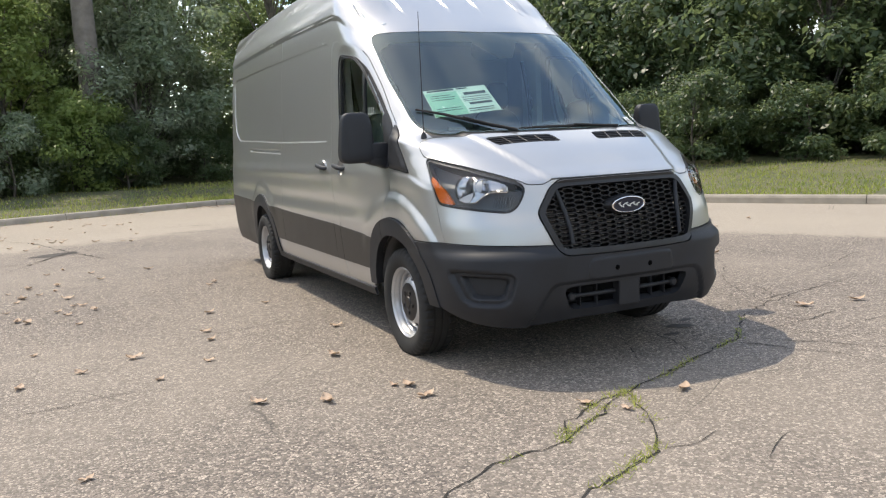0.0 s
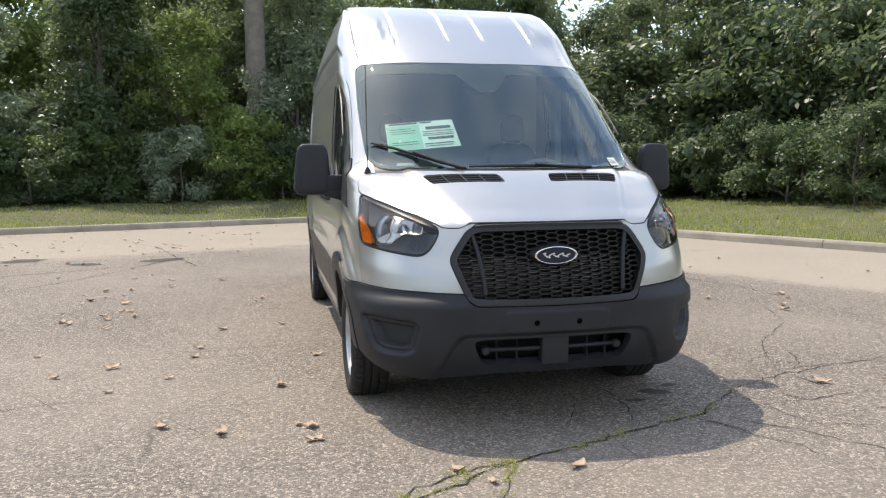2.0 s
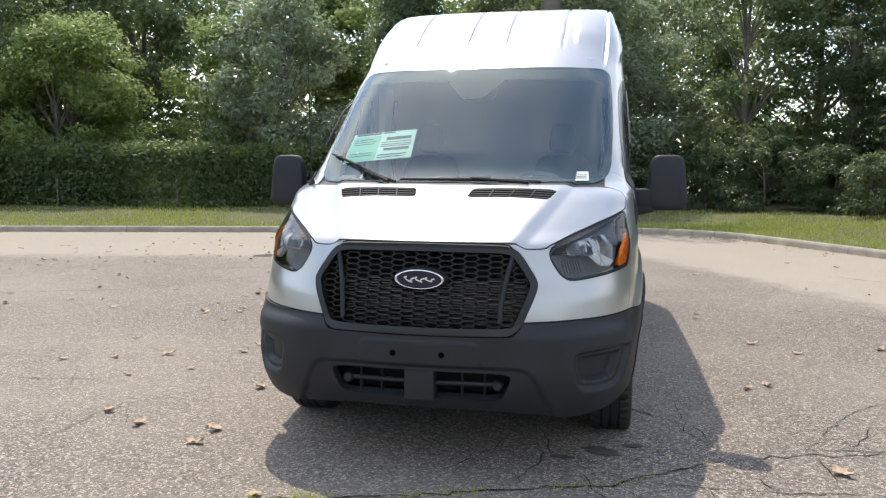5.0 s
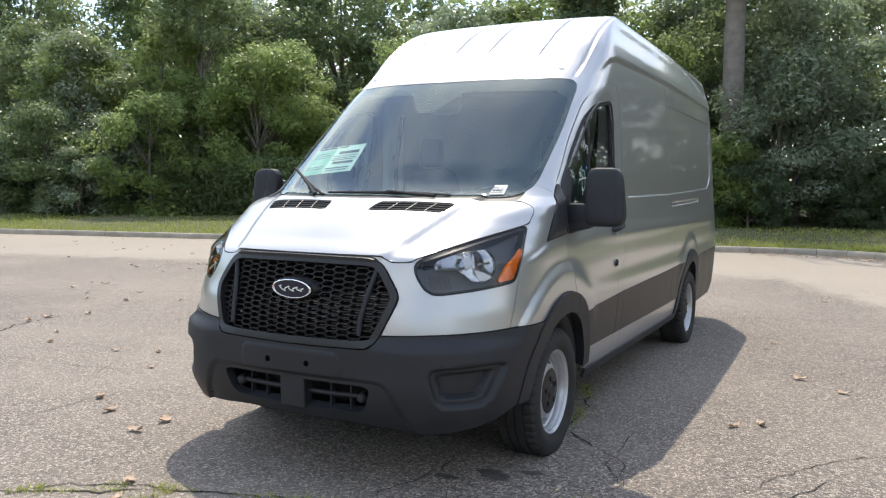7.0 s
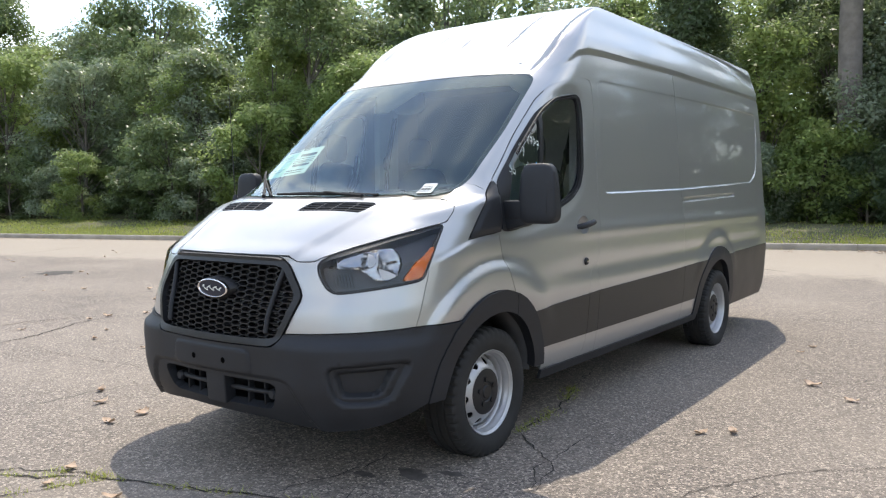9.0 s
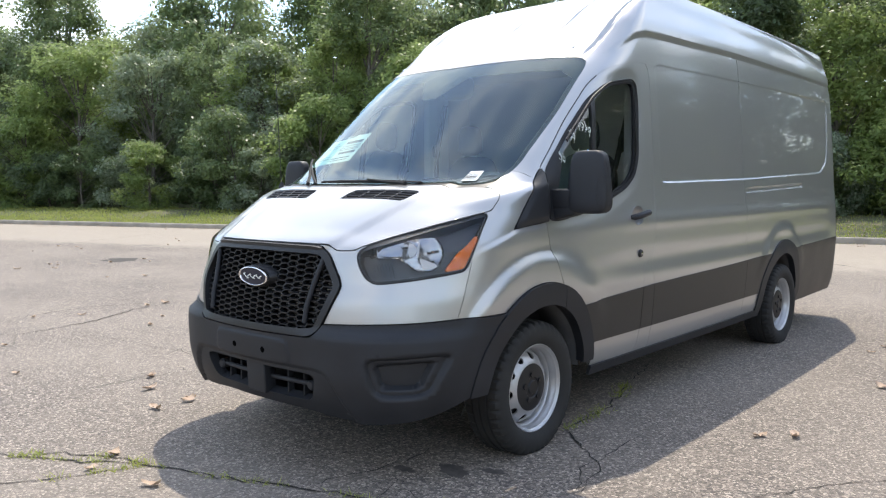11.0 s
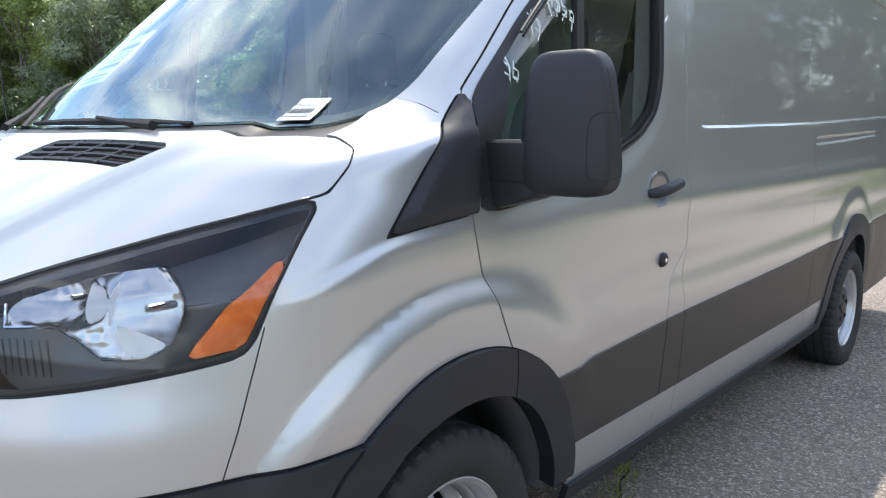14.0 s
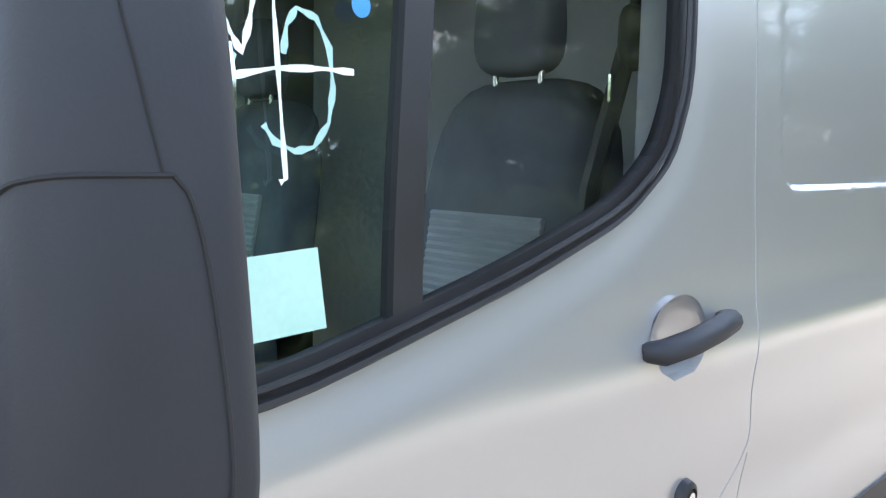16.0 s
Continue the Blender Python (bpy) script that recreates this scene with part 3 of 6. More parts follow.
# single trees and shrubs that stand out of the wood's edge
for args, s_at, d_at in (
    (("conifer", 10.5, 2.5, 0.3, 110, 200, 0.10, LEAF_C, BARK, 41, "dark cone-shaped tree overgrown with creeper", 0.16, 0.0, True), 88.6, 9.3),
    (("broadleaf_tree", 8.0, 2.3, 1.4, 84, 200, 0.105, LEAF_D, BARK, 42, "broadleaf tree with pale silvery leaves behind the fence", 0.12), 83.6, 10.2),
    (("shrub", 3.6, 1.5, 0.3, 40, 180, 0.085, LEAF_D, TWIG, 43, "silvery shrub rising over the overgrown fence", 0.05), 86.0, 9.0),
    (("broadleaf_tree", 7.2, 1.9, 1.5, 64, 190, 0.10, LEAF_B, BARK, 44, "yellow-green young tree behind the fence", 0.10), 81.2, 12.2),
    (("broadleaf_tree", 6.4, 1.8, 0.8, 60, 190, 0.10, LEAF_B, BARK, 45, "yellow-green young tree at the wood's edge", 0.10), 91.2, 9.2),
    (("broadleaf_tree", 6.0, 2.2, 0.5, 70, 200, 0.095, LEAF_D, BARK, 46, "silvery leafy young tree beside the bare trunk", 0.10), 96.2, 8.8),
    (("shrub", 2.8, 1.5, 0.1, 38, 190, 0.08, LEAF_B, TWIG, 47, "sunlit green shrub at the foot of the bare trunk", 0.05), 92.8, 6.9),
    (("shrub", 4.3, 1.9, 0.1, 50, 190, 0.085, LEAF_B, TWIG, 48, "tall sunlit green shrub on the verge", 0.06), 53.6, 7.6),
    (("broadleaf_tree", 6.2, 1.9, 0.9, 64, 190, 0.095, LEAF_B, BARK, 49, "bright yellow-green young tree over the fence", 0.10), 75.4, 9.6),
    (("broadleaf_tree", 7.8, 1.7, 2.2, 60, 190, 0.095, LEAF_B, BARK, 50, "slender light green tree at the wood's edge", 0.10), 70.9, 10.4),
    (("shrub", 3.9, 1.8, 0.2, 46, 190, 0.082, LEAF_D, TWIG, 51, "broad silvery shrub on the verge", 0.05), 69.4, 8.2),
    (("broadleaf_tree", 7.4, 2.2, 1.2, 70, 190, 0.10, LEAF_B, BARK, 52, "light green leafy tree above the shrubs", 0.11), 66.6, 10.4),
):
    place(tree(*args), s_at, d_at, 0, (1, 1, 1))
first = hedge_panel(31)
fence_spots = list(np.arange(74.5, 91.5, 4.0))
place(first, fence_spots[0], 7.4, 16.2, (1, 1, 1))
for s in fence_spots[1:]:
    place(copy_thing(first, Matrix()), s, 7.4, 16.2, (1, 1, 1))


def big_trunk(x, y, r, h, name, label):
    root = tagged(new(name), label, "tree")
    root.location = (x, y, 0.35)
    pts = [(0.02 * math.sin(k), 0.02 * math.cos(2 * k), -0.5 + h * k / 8) for k in range(9)]
    part("trunk", tube(pts, [r * (1.18 - 0.35 * min(1, k / 2) * 0.5 - 0.03 * k) for k in range(9)], 14), TANBARK, root)
    rng = np.random.default_rng(int(h * 10))
    cl = [(rng.normal() * 1.6, rng.normal() * 1.6, h - 1.2 + rng.normal() * 1.2, 1.1, 1.1, 0.8) for _ in range(40)]
    part("crown", leaves_mesh("crown", cl, 150, 0.15, rng), LEAF_A, root)


big_trunk(-1.63, 25.9, 0.40, 11.5, "broadleaf_tree", "large grey-barked tree with a straight bare trunk")
big_trunk(18.5, 35.9, 0.36, 12.5, "broadleaf_tree", "tall bare grey trunk among dark trees")


def grass():
    """Short blades over the verge."""
    rng = np.random.default_rng(5)
    n = 70000
    s, d = rng.uniform(44, 126, n), 0.17 + 7.2 * rng.uniform(0, 1, n) ** 1.3
    keep = (s < 86) | (s > 104) | (rng.uniform(0, 1, n) < 0.45)
    s, d = s[keep], d[keep]
    n = len(s)
    i = np.clip(s / 3.0, 0, len(KERB) - 1.001)
    k = i.astype(int)
    P = np.array([p[:] for p, _ in KERB])
    N = np.array([m[:] for _, m in KERB])
    f = (i - k)[:, None]
    nn = N[k] * (1 - f) + N[k + 1] * f
    c = P[k] + (P[k + 1] - P[k]) * f + nn * d[:, None]
    z = np.interp(d, [0.0, 1.0, 3.0, 6.0, 12.0], [0.11, 0.13, 0.20, 0.33, 0.52])
    a = rng.uniform(0, 2 * np.pi, n)
    h = rng.uniform(0.04, 0.13, n)
    wv = np.stack([np.cos(a), np.sin(a)], 1) * 0.018
    bend = rng.normal(size=(n, 2)) * 0.035
    tri = np.zeros((n, 3, 3))
    tri[:, 0, :2], tri[:, 1, :2], tri[:, 2, :2] = c - wv, c + wv, c + bend
    tri[:, 0, 2], tri[:, 1, 2], tri[:, 2, 2] = z, z, z + h
    me = bpy.data.meshes.new("grass")
    me.vertices.add(3 * n)
    me.vertices.foreach_set("co", tri.ravel())
    me.loops.add(3 * n)
    me.loops.foreach_set("vertex_index", np.arange(3 * n))
    me.polygons.add(n)
    me.polygons.foreach_set("loop_start", np.arange(0, 3 * n, 3))
    me.polygons.foreach_set("loop_total", np.full(n, 3))
    me.update(calc_edges=True)
    tagged(part("grass", me, GRASS, None), "short sunlit grass with yellow weeds on the verge", "grass", kind="stuff")


grass()


def far_woods():
    """Rough woods round the rest of the lot, seen only in reflections and far behind."""
    rng = np.random.default_rng(8)
    cl = []
    for a in np.concatenate([np.linspace(math.radians(150), math.radians(232), 60), np.linspace(math.radians(-38), math.radians(14), 44)]).tolist():
        r = rng.uniform(62, 78)
        for z in (1.5, 4.5, 7.5):
            cl.append((r * math.cos(a) + rng.normal() * 2, r * math.sin(a) + rng.normal() * 2, z + rng.normal() * 0.8, 3.0, 3.0, 2.0))
    for s in np.arange(20, 128, 1.5):
        p, n = along(s, 14.2)
        for z in (0.6, 1.7):
            cl.append((p.x + rng.normal() * 0.8, p.y + rng.normal() * 0.8, z + 0.5 + rng.normal() * 0.3, 1.5, 1.5, 1.0))
    for s in np.arange(20, 127, 2.4):
        p, n = along(s, 24.5)
        for z in (1.2, 3.6, 6.2, 8.8, 11.2):
            cl.append((p.x + rng.normal(), p.y + rng.normal(), z + rng.normal() * 0.5, 2.0, 2.0, 1.7))
    tagged(part("far_woods", leaves_mesh("far_woods", cl, 280, 0.30, rng), LEAF_A, None), "dense distant green woodland", "woods", kind="stuff")


far_woods()


def far_building():
    """A long low building behind the camera, which shows only as a reflection in the lamps and the paint."""
    wall_mat = mottled("tan_render", (0.42, 0.36, 0.28), (0.50, 0.44, 0.35), 1.2, 0.85, 0.3, 0.01, 20)
    root = tagged(new("building"), "long low tan building across the lot", "building")
    root.location = (12, -46, 0)
    part("wall", box((86, 14, 7.0), (0, -7, 3.5), 0.05, 1), wall_mat, root)
    part("roof", box((87, 15, 0.35), (0, -7, 7.17), 0.05, 1), CONCRETE, root)
    for k in range(14):
        part("window", box((2.6, 0.12, 1.5), (-38 + 5.8 * k, 0.02, 2.2), 0.02, 1), GLOSSBLACK, root, "dark window")


far_building()


# ---------- the van's skin ----------
ZK = [0.30, 0.42, 0.52, 0.60, 0.72, 0.85, 0.95, 1.05, 1.10, 1.18, 1.27, 1.36, 1.42, 1.60, 1.80, 2.00, 2.15, 2.32, 2.45, 2.58, 2.66, 2.72, 2.755, 2.777, 2.79]
WK = [0.96, 0.995, 1.008, 1.014, 1.022, 1.03, 1.028, 1.022, 1.02, 1.015, 1.005, 0.995, 0.99, 0.978, 0.962, 0.945, 0.93, 0.911, 0.887, 0.858, 0.838, 0.808, 0.72, 0.46, 0.0]
YF = [0.03, -0.025, -0.045, -0.05, -0.055, -0.04, -0.006, 0.02, 0.04, 0.17, 0.33, 0.52, 0.68, 0.90, 1.13, 1.36, 1.55, 1.82, 2.03, 2.25, 2.42, 2.58, 2.74, 2.92, 3.1]
AK = [0.62, 0.66, 0.68, 0.70, 0.76, 0.80, 0.80, 0.80, 0.78, 0.72, 0.62, 0.48, 0.56, 0.56, 0.56, 0.56, 0.56, 0.46, 0.32, 0.20, 0.15, 0.13, 0.12, 0.10, 0.05]
NP = 2.5
REAR, FRONT_Y, REAR_Y, HUB_Z, WHEEL_Z = 6.66, 1.02, 4.77, 0.34, 0.337


def half_width(z, y):
    return pchip(z, ZK, WK) * (1 - 0.075 * np.clip((y - 3.6) / 3.0, 0, 1) ** 1.5)


def front_y(x, z):
    """The skin's foremost y at a place of the front view."""
    x, z = np.asarray(x, float), np.asarray(z, float)
    r = np.clip(np.abs(x) / np.maximum(pchip(z, ZK, WK), 1e-4), 0, 1)
    return pchip(z, ZK, YF) + pchip(z, ZK, AK) * (1 - (1 - r**NP) ** (1 / NP))


class Skin:
    """One half of the skin as rings of points round the van, cut along the joints between its panels."""

    def __init__(self, points=None, polys=None, name="body"):
        if points is not None:
            self.P, self.polys, self.lab = points, polys, [name] * len(polys)
            return
        low = list(np.linspace(0.30, 1.08, 44)) + list(np.linspace(1.09, 1.42, 34)) + list(np.linspace(1.44, 2.45, 50))
        zs = np.array(low)
        top_w = np.concatenate([np.linspace(0.884, 0.805, 16), np.linspace(0.79, 0.0, 26)])
        zz = np.linspace(2.45, 2.79, 1600)
        zs = np.concatenate([zs, [float(zz[np.argmin(np.abs(pchip(zz, ZK, WK) - v))]) for v in top_w]])
        zs = np.unique(np.round(zs, 5))
        nf, ns, nr = 58, 120, 10
        rows = []
        for z in zs:
            w, f, a = (float(pchip(z, ZK, k)) for k in (WK, YF, AK))
            th = np.linspace(math.pi / 2, 0, nf)
            fx = w * np.cos(th).clip(0) ** (2 / NP)
            fy = f + a * (1 - np.sin(th) ** (2 / NP))
            fx[0] = 0
            rear = REAR - 0.10 * step(z, 2.2, 2.79)
            ar = 0.12
            y = np.linspace(f + a, rear - ar, ns)[1:]
            sx = half_width(np.full(len(y), z), y)
            t2 = np.linspace(0, math.pi / 2, nr)[1:]
            rx = sx[-1] * np.cos(t2).clip(0) ** (2 / 4.0)
            ry = rear - ar + ar * np.sin(t2) ** (2 / 4.0)
            rx[-1] = 0
            rows.append(np.stack([np.concatenate([fx, sx, rx]), np.concatenate([fy, y, ry]), np.full(nf + len(y) + nr - 1, z)], 1))
        g = np.array(rows)
        r, c = g.shape[:2]
        self.P = g.reshape(-1, 3)
        self.polys = [(i * c + j, i * c + j + 1, (i + 1) * c + j + 1, (i + 1) * c + j) for i in range(r - 1) for j in range(c - 1)]
        self.lab = ["body"] * len(self.polys)

    def split(self, f, name, only=("body",)):
        """Cuts along f = 0; what lies at f < 0 takes the name."""
        v = f(self.P[:, 0], self.P[:, 1], self.P[:, 2])
        v = np.where(np.abs(v) < 4e-4, -1e-9, v)
        out_p, out_l, cache, extra = [], [], {}, []
        base = len(self.P)
        for poly, lab in zip(self.polys, self.lab):
            if lab not in only:
                out_p.append(poly), out_l.append(lab)
                continue
            s = [v[i] < 0 for i in poly]
            if all(s) or not any(s):
                out_p.append(poly), out_l.append(name if s[0] else lab)
                continue
            a, b = [], []
            for i, j in zip(poly, poly[1:] + poly[:1]):
                (a if v[i] < 0 else b).append(i)
                if (v[i] < 0) != (v[j] < 0):
                    key = (min(i, j), max(i, j))
                    if key not in cache:
                        t = v[key[0]] / (v[key[0]] - v[key[1]])
                        cache[key] = base + len(extra)
                        extra.append(self.P[key[0]] + t * (self.P[key[1]] - self.P[key[0]]))
                    a.append(cache[key]), b.append(cache[key])
            for q, n in ((a, name), (b, lab)):
                if len(q) > 2:
                    out_p.append(tuple(q)), out_l.append(n)
        if extra:
            self.P = np.concatenate([self.P, np.array(extra)])
        self.polys, self.lab = out_p, out_l

    def seam(self, f, name, only=("body",), gap=0.0028):
        """As split, with an open joint left along the cut."""
        self.split(lambda x, y, z: f(x, y, z) - gap, "tmp", only)
        self.split(lambda x, y, z: f(x, y, z) + gap, name, ("tmp",))
        self.lab = ["joint" if k == "tmp" else k for k in self.lab]

    def line(self, f, only=("body",), gap=0.002):
        """A narrow open joint along f = 0, in each of the named pieces."""
        for k in only:
            far = f(*self.P.T) > 0.9
            self.lab = ["keep" if n == k and any(far[i] for i in q) else n for q, n in zip(self.polys, self.lab)]
            self.split(lambda x, y, z: f(x, y, z) - gap, "tmp", (k,))
            self.split(lambda x, y, z: f(x, y, z) + gap, "tmp2", ("tmp",))
            self.lab = [k if n == "keep" else n for n in self.lab]
            self.lab = ["joint" if n == "tmp" else k if n == "tmp2" else n for n in self.lab]

    def cut(self, f, only=("body",)):
        """Adds an edge along f = 0 and nothing else."""
        self.split(f, "tmp", only)
        keep = only[0]
        self.lab = [keep if k == "tmp" else k for k in self.lab]

    def normals(self):
        """Vertex normals, weighted by area; on the doors and their black corners evened out over each vertex's neighbours."""
        P = self.P
        size = np.array([len(q) for q in self.polys])
        at = np.concatenate([np.array(q) for q in self.polys])
        first = np.concatenate([[0], np.cumsum(size)[:-1]])
        own = np.repeat(np.arange(len(size)), size)
        after = np.arange(len(at)) + 1
        after[first + size - 1] = first
        base = P[at[first]][own]
        wedge = np.cross(P[at] - base, P[at[after]] - base)
        face = np.stack([np.bincount(own, wedge[:, k], len(size)) for k in range(3)], 1)
        N = np.stack([np.bincount(at, face[own, k], len(P)) for k in range(3)], 1)
        soft = np.zeros(len(P), bool)
        soft[at[np.array([k in ("door", "triangle", "sail") for k in self.lab])[own]]] = True
        face = np.stack([np.bincount(own, N[at, k], len(size)) for k in range(3)], 1)
        even = np.stack([np.bincount(at, face[own, k], len(P)) for k in range(3)], 1)
        N[soft] = even[soft]
        mid = np.abs(P[:, 0]) < 1e-6
        N[mid, 0] = 0
        return N / np.maximum(np.linalg.norm(N, axis=1), 1e-12)[:, None]

    def panel(self, labels, side=0, flange=0.014, off=0.0):
        """A mesh of the named pieces: side 1 left, -1 right, 0 both. Its rim is folded inwards."""
        V, F, N, mid = [], [], [], {}
        for sg in ((1, -1) if side == 0 else (side,)):
            use = [q for q, l in zip(self.polys, self.lab) if l in labels]
            ids = sorted({i for q in use for i in q})
            ids = [i for i in ids if i not in mid]
            back = {i: k + len(V) for k, i in enumerate(ids)}
            back.update(mid)
            if sg == 1:
                mid = {i: back[i] for i in ids if abs(self.P[i][0]) < 1e-6}
            m = np.array([sg, 1, 1])
            V += [(self.P[i] + off * self.N[i]) * m for i in ids]
            N += [self.N[i] * m for i in ids]
            count = {}
            for q in use:
                f = tuple(back[i] for i in q)
                F.append(f if sg > 0 else f[::-1])
                for i, j in zip(q, q[1:] + q[:1]):
                    count.setdefault((min(i, j), max(i, j)), []).append((i, j))
            if flange:
                for (i, j), es in count.items():
                    if len(es) == 1 and not (abs(self.P[i][0]) < 1e-6 and abs(self.P[j][0]) < 1e-6):
                        i, j = es[0]
                        p, q2 = (self.P[i] + off * self.N[i]), (self.P[j] + off * self.N[j])
                        pi, qi = p - flange * self.N[i], q2 - flange * self.N[j]
                        n = np.cross(q2 - p, -self.N[i])
                        n = -n / max(np.linalg.norm(n), 1e-9)
                        k = len(V)
                        V += [p * m, q2 * m, qi * m, pi * m]
                        N += [n * m] * 4
                        F.append((k, k + 3, k + 2, k + 1) if sg > 0 else (k, k + 1, k + 2, k + 3))
        return mesh_of("panel", V, F, True, N)


sk = Skin()
WINDSCREEN = rounded([(-0.9, 2.148), (0.0, 2.148), (0.55, 2.155), (0.80, 2.158), (0.845, 2.11), (0.872, 1.80), (0.872, 1.52), (0.855, 1.45), (0.79, 1.412), (0.4, 1.402), (0, 1.40), (-0.9, 1.40)])
# the bonnet, lamp and indicator outlines run along the ring: x + y, z
HOOD = [(-0.5, 1.112), (0.54, 1.112), (0.59, 1.095), (0.70, 1.097), (0.747, 1.114), (0.93, 1.154), (1.25, 1.213), (1.64, 1.276), (1.70, 1.33), (1.712, 1.362), (1.66, 1.386), (1.55, 1.391), (1.03, 1.385), (0.6, 1.382), (-0.5, 1.382)]
LAMP = rounded([(0.718, 1.078), (0.757, 1.110), (0.93, 1.148), (1.25, 1.208), (1.625, 1.270), (1.56, 1.185), (1.49, 1.08), (1.445, 1.0), (1.30, 0.984), (1.07, 0.963), (0.84, 0.945), (0.775, 0.970), (0.73, 1.03)])
AMBERS = rounded([(1.515, 1.165), (1.535, 1.155), (1.475, 1.07), (1.435, 1.012), (1.285, 0.998), (1.40, 1.085)], 1, 0.1)
GRILLE = rounded([(-0.445, 1.108), (0.0, 1.112), (0.445, 1.108), (0.556, 0.945), (0.548, 0.890), (0.478, 0.722), (0.445, 0.693), (0.0, 0.689), (-0.445, 0.693), (-0.478, 0.722), (-0.548, 0.890), (-0.556, 0.945)])
DOOR = rounded([(1.07, 1.20), (1.09, 1.11), (1.11, 1.04), (1.15, 0.95), (1.19, 0.86), (1.40, 0.62), (1.48, 0.36), (2.12, 0.36), (2.14, 0.78), (2.155, 0.89), (2.30, 1.0), (2.295, 1.10), (2.325, 1.30), (2.335, 1.62), (2.345, 1.9), (2.342, 2.12), (2.31, 2.165), (2.15, 2.15), (1.97, 2.12), (1.81, 2.072), (1.66, 1.985), (1.39, 1.755), (1.13, 1.505), (1.115, 1.49), (1.138, 1.45), (1.13, 1.38), (1.13, 1.27)])
OPENING = rounded([(1.15, 1.215), (1.45, 1.238), (1.75, 1.31), (1.96, 1.375), (2.075, 1.45), (2.13, 1.56), (2.165, 1.90), (2.155, 2.02), (2.10, 2.05), (1.82, 2.005), (1.62, 1.905), (1.36, 1.69), (1.19, 1.53), (1.135, 1.47)])
TRIANGLE = [(0.790, 1.180), (0.919, 1.314), (1.044, 1.428), (1.121, 1.496), (1.138, 1.472), (1.126, 1.395), (1.128, 1.29), (1.096, 1.207), (0.923, 1.194)]
SAIL = [(1.0, 1.0), (1.17, 1.20), (1.22, 1.37), (1.285, 1.54), (1.25, 1.60), (1.0, 1.6)]
SAIL_FOOT = [(1.138, 1.465), (1.131, 1.395), (1.133, 1.29), (1.106, 1.212), (1.20, 1.206), (1.30, 1.216), (1.30, 1.34), (1.25, 1.45), (1.20, 1.52)]
FOG = rounded([(0.685, 0.622), (0.962, 0.640), (0.972, 0.60), (0.915, 0.432), (0.722, 0.432)])
INTAKE = rounded([(-0.43, 0.516), (0.43, 0.514), (0.445, 0.49), (0.395, 0.372), (-0.395, 0.372)])
VENT = [(0.135, 0.425), (0.562, 0.465), (0.602, 0.575), (0.155, 0.53)]
BOX = rounded([(2.43, 1.405), (3.0, 1.415), (3.9, 1.43), (5.7, 1.487), (6.05, 1.50), (6.28, 1.60), (6.36, 1.80), (6.42, 2.18), (6.38, 2.235), (4.1, 2.205), (2.43, 2.18)])


def arch(y0, r):
    return lambda x, y, z: np.hypot(y - y0, (z - HUB_Z) * np.where(z > HUB_Z, 1.0, 0.55)) - r


def front(poly, rnd=0.0, ymax=1.0):
    return lambda x, y, z: np.where(y < ymax, sd_poly(np.abs(x), z, poly, rnd), 1.0)


def wrap(poly, ymax=1.0):
    return lambda x, y, z: np.where(y < ymax, sd_poly(np.abs(x) + y, z, poly), 1.0)


def flank(poly, rnd=0.0):
    return lambda x, y, z: np.where((x > 0.55) & (y > 0.55) & (y < 6.5), sd_poly(y, z, poly, rnd), 1.0)


def clad_top(y):
    return np.interp(y, [1.2, 1.41, 2.3, 3.5, 4.45, 5.16, 6.5], [0.72, 0.733, 0.768, 0.79, 0.815, 0.825, 0.845])


def bumper_line(x, y, z):
    return np.where(y < 0.80, z - np.interp(y, [-0.1, 0.0, 0.1, 0.4, 0.7], [0.745, 0.757, 0.765, 0.78, 0.782]), 1.0)


sk.split(arch(FRONT_Y, 0.445), "hole")
sk.split(arch(REAR_Y, 0.455), "hole")
sk.seam(arch(FRONT_Y, 0.557), "flare_f", gap=0.002)
sk.seam(arch(REAR_Y, 0.575), "flare_r", gap=0.002)
sk.seam(front(GRILLE, 0.0, 0.6), "grille", gap=0.003)
sk.seam(bumper_line, "bumper", gap=0.003)
sk.split(front(INTAKE, 0.0, 0.5), "hole", ("bumper",))
for inset in (0.0, 0.006, 0.012, 0.030, 0.042):
    sk.cut(lambda x, y, z: front(FOG, 0.0, 0.7)(x, y, z) + inset, ("bumper",))
sk.split(lambda x, y, z: np.where(y < 0.9, z - 0.318 - 0.11 * step(y, 0.12, 0.62), 1.0), "hole", ("bumper",))
sk.split(lambda x, y, z: z - 0.40, "hole", ("flare_f",))
sk.split(lambda x, y, z: front(GRILLE, 0.0, 0.6)(x, y, z) + 0.034, "hole", ("grille",))
sk.seam(wrap(LAMP), "lamp", gap=0.004)
sk.split(wrap(AMBERS), "amber", ("lamp",))
sk.seam(wrap(HOOD), "hood", gap=0.0028)
sk.split(lambda x, y, z: np.where(z > 1.25, sd_poly(x, y, VENT), 1.0), "vent", ("hood",))
sk.split(front(WINDSCREEN, 0.0, 1.86), "screen")
sk.split(lambda x, y, z: np.where((y < 0.95) & (z > 1.36) & (z < 1.45), np.abs(x) - 0.84, 1.0), "cowl")
sk.seam(flank(TRIANGLE), "triangle", gap=0.0022)
sk.seam(flank(DOOR), "door", gap=0.0024)
sk.split(flank(OPENING, 0.0), "window", ("door", "joint"))
sk.split(flank(SAIL), "sail", ("window",))
sk.split(flank(SAIL_FOOT), "sail", ("door", "joint"))
sk.split(lambda x, y, z: np.where(x > 0.8, np.hypot((y - 2.073) / 1.2, z - 1.207) - 0.058, 1.0), "hole", ("door",))
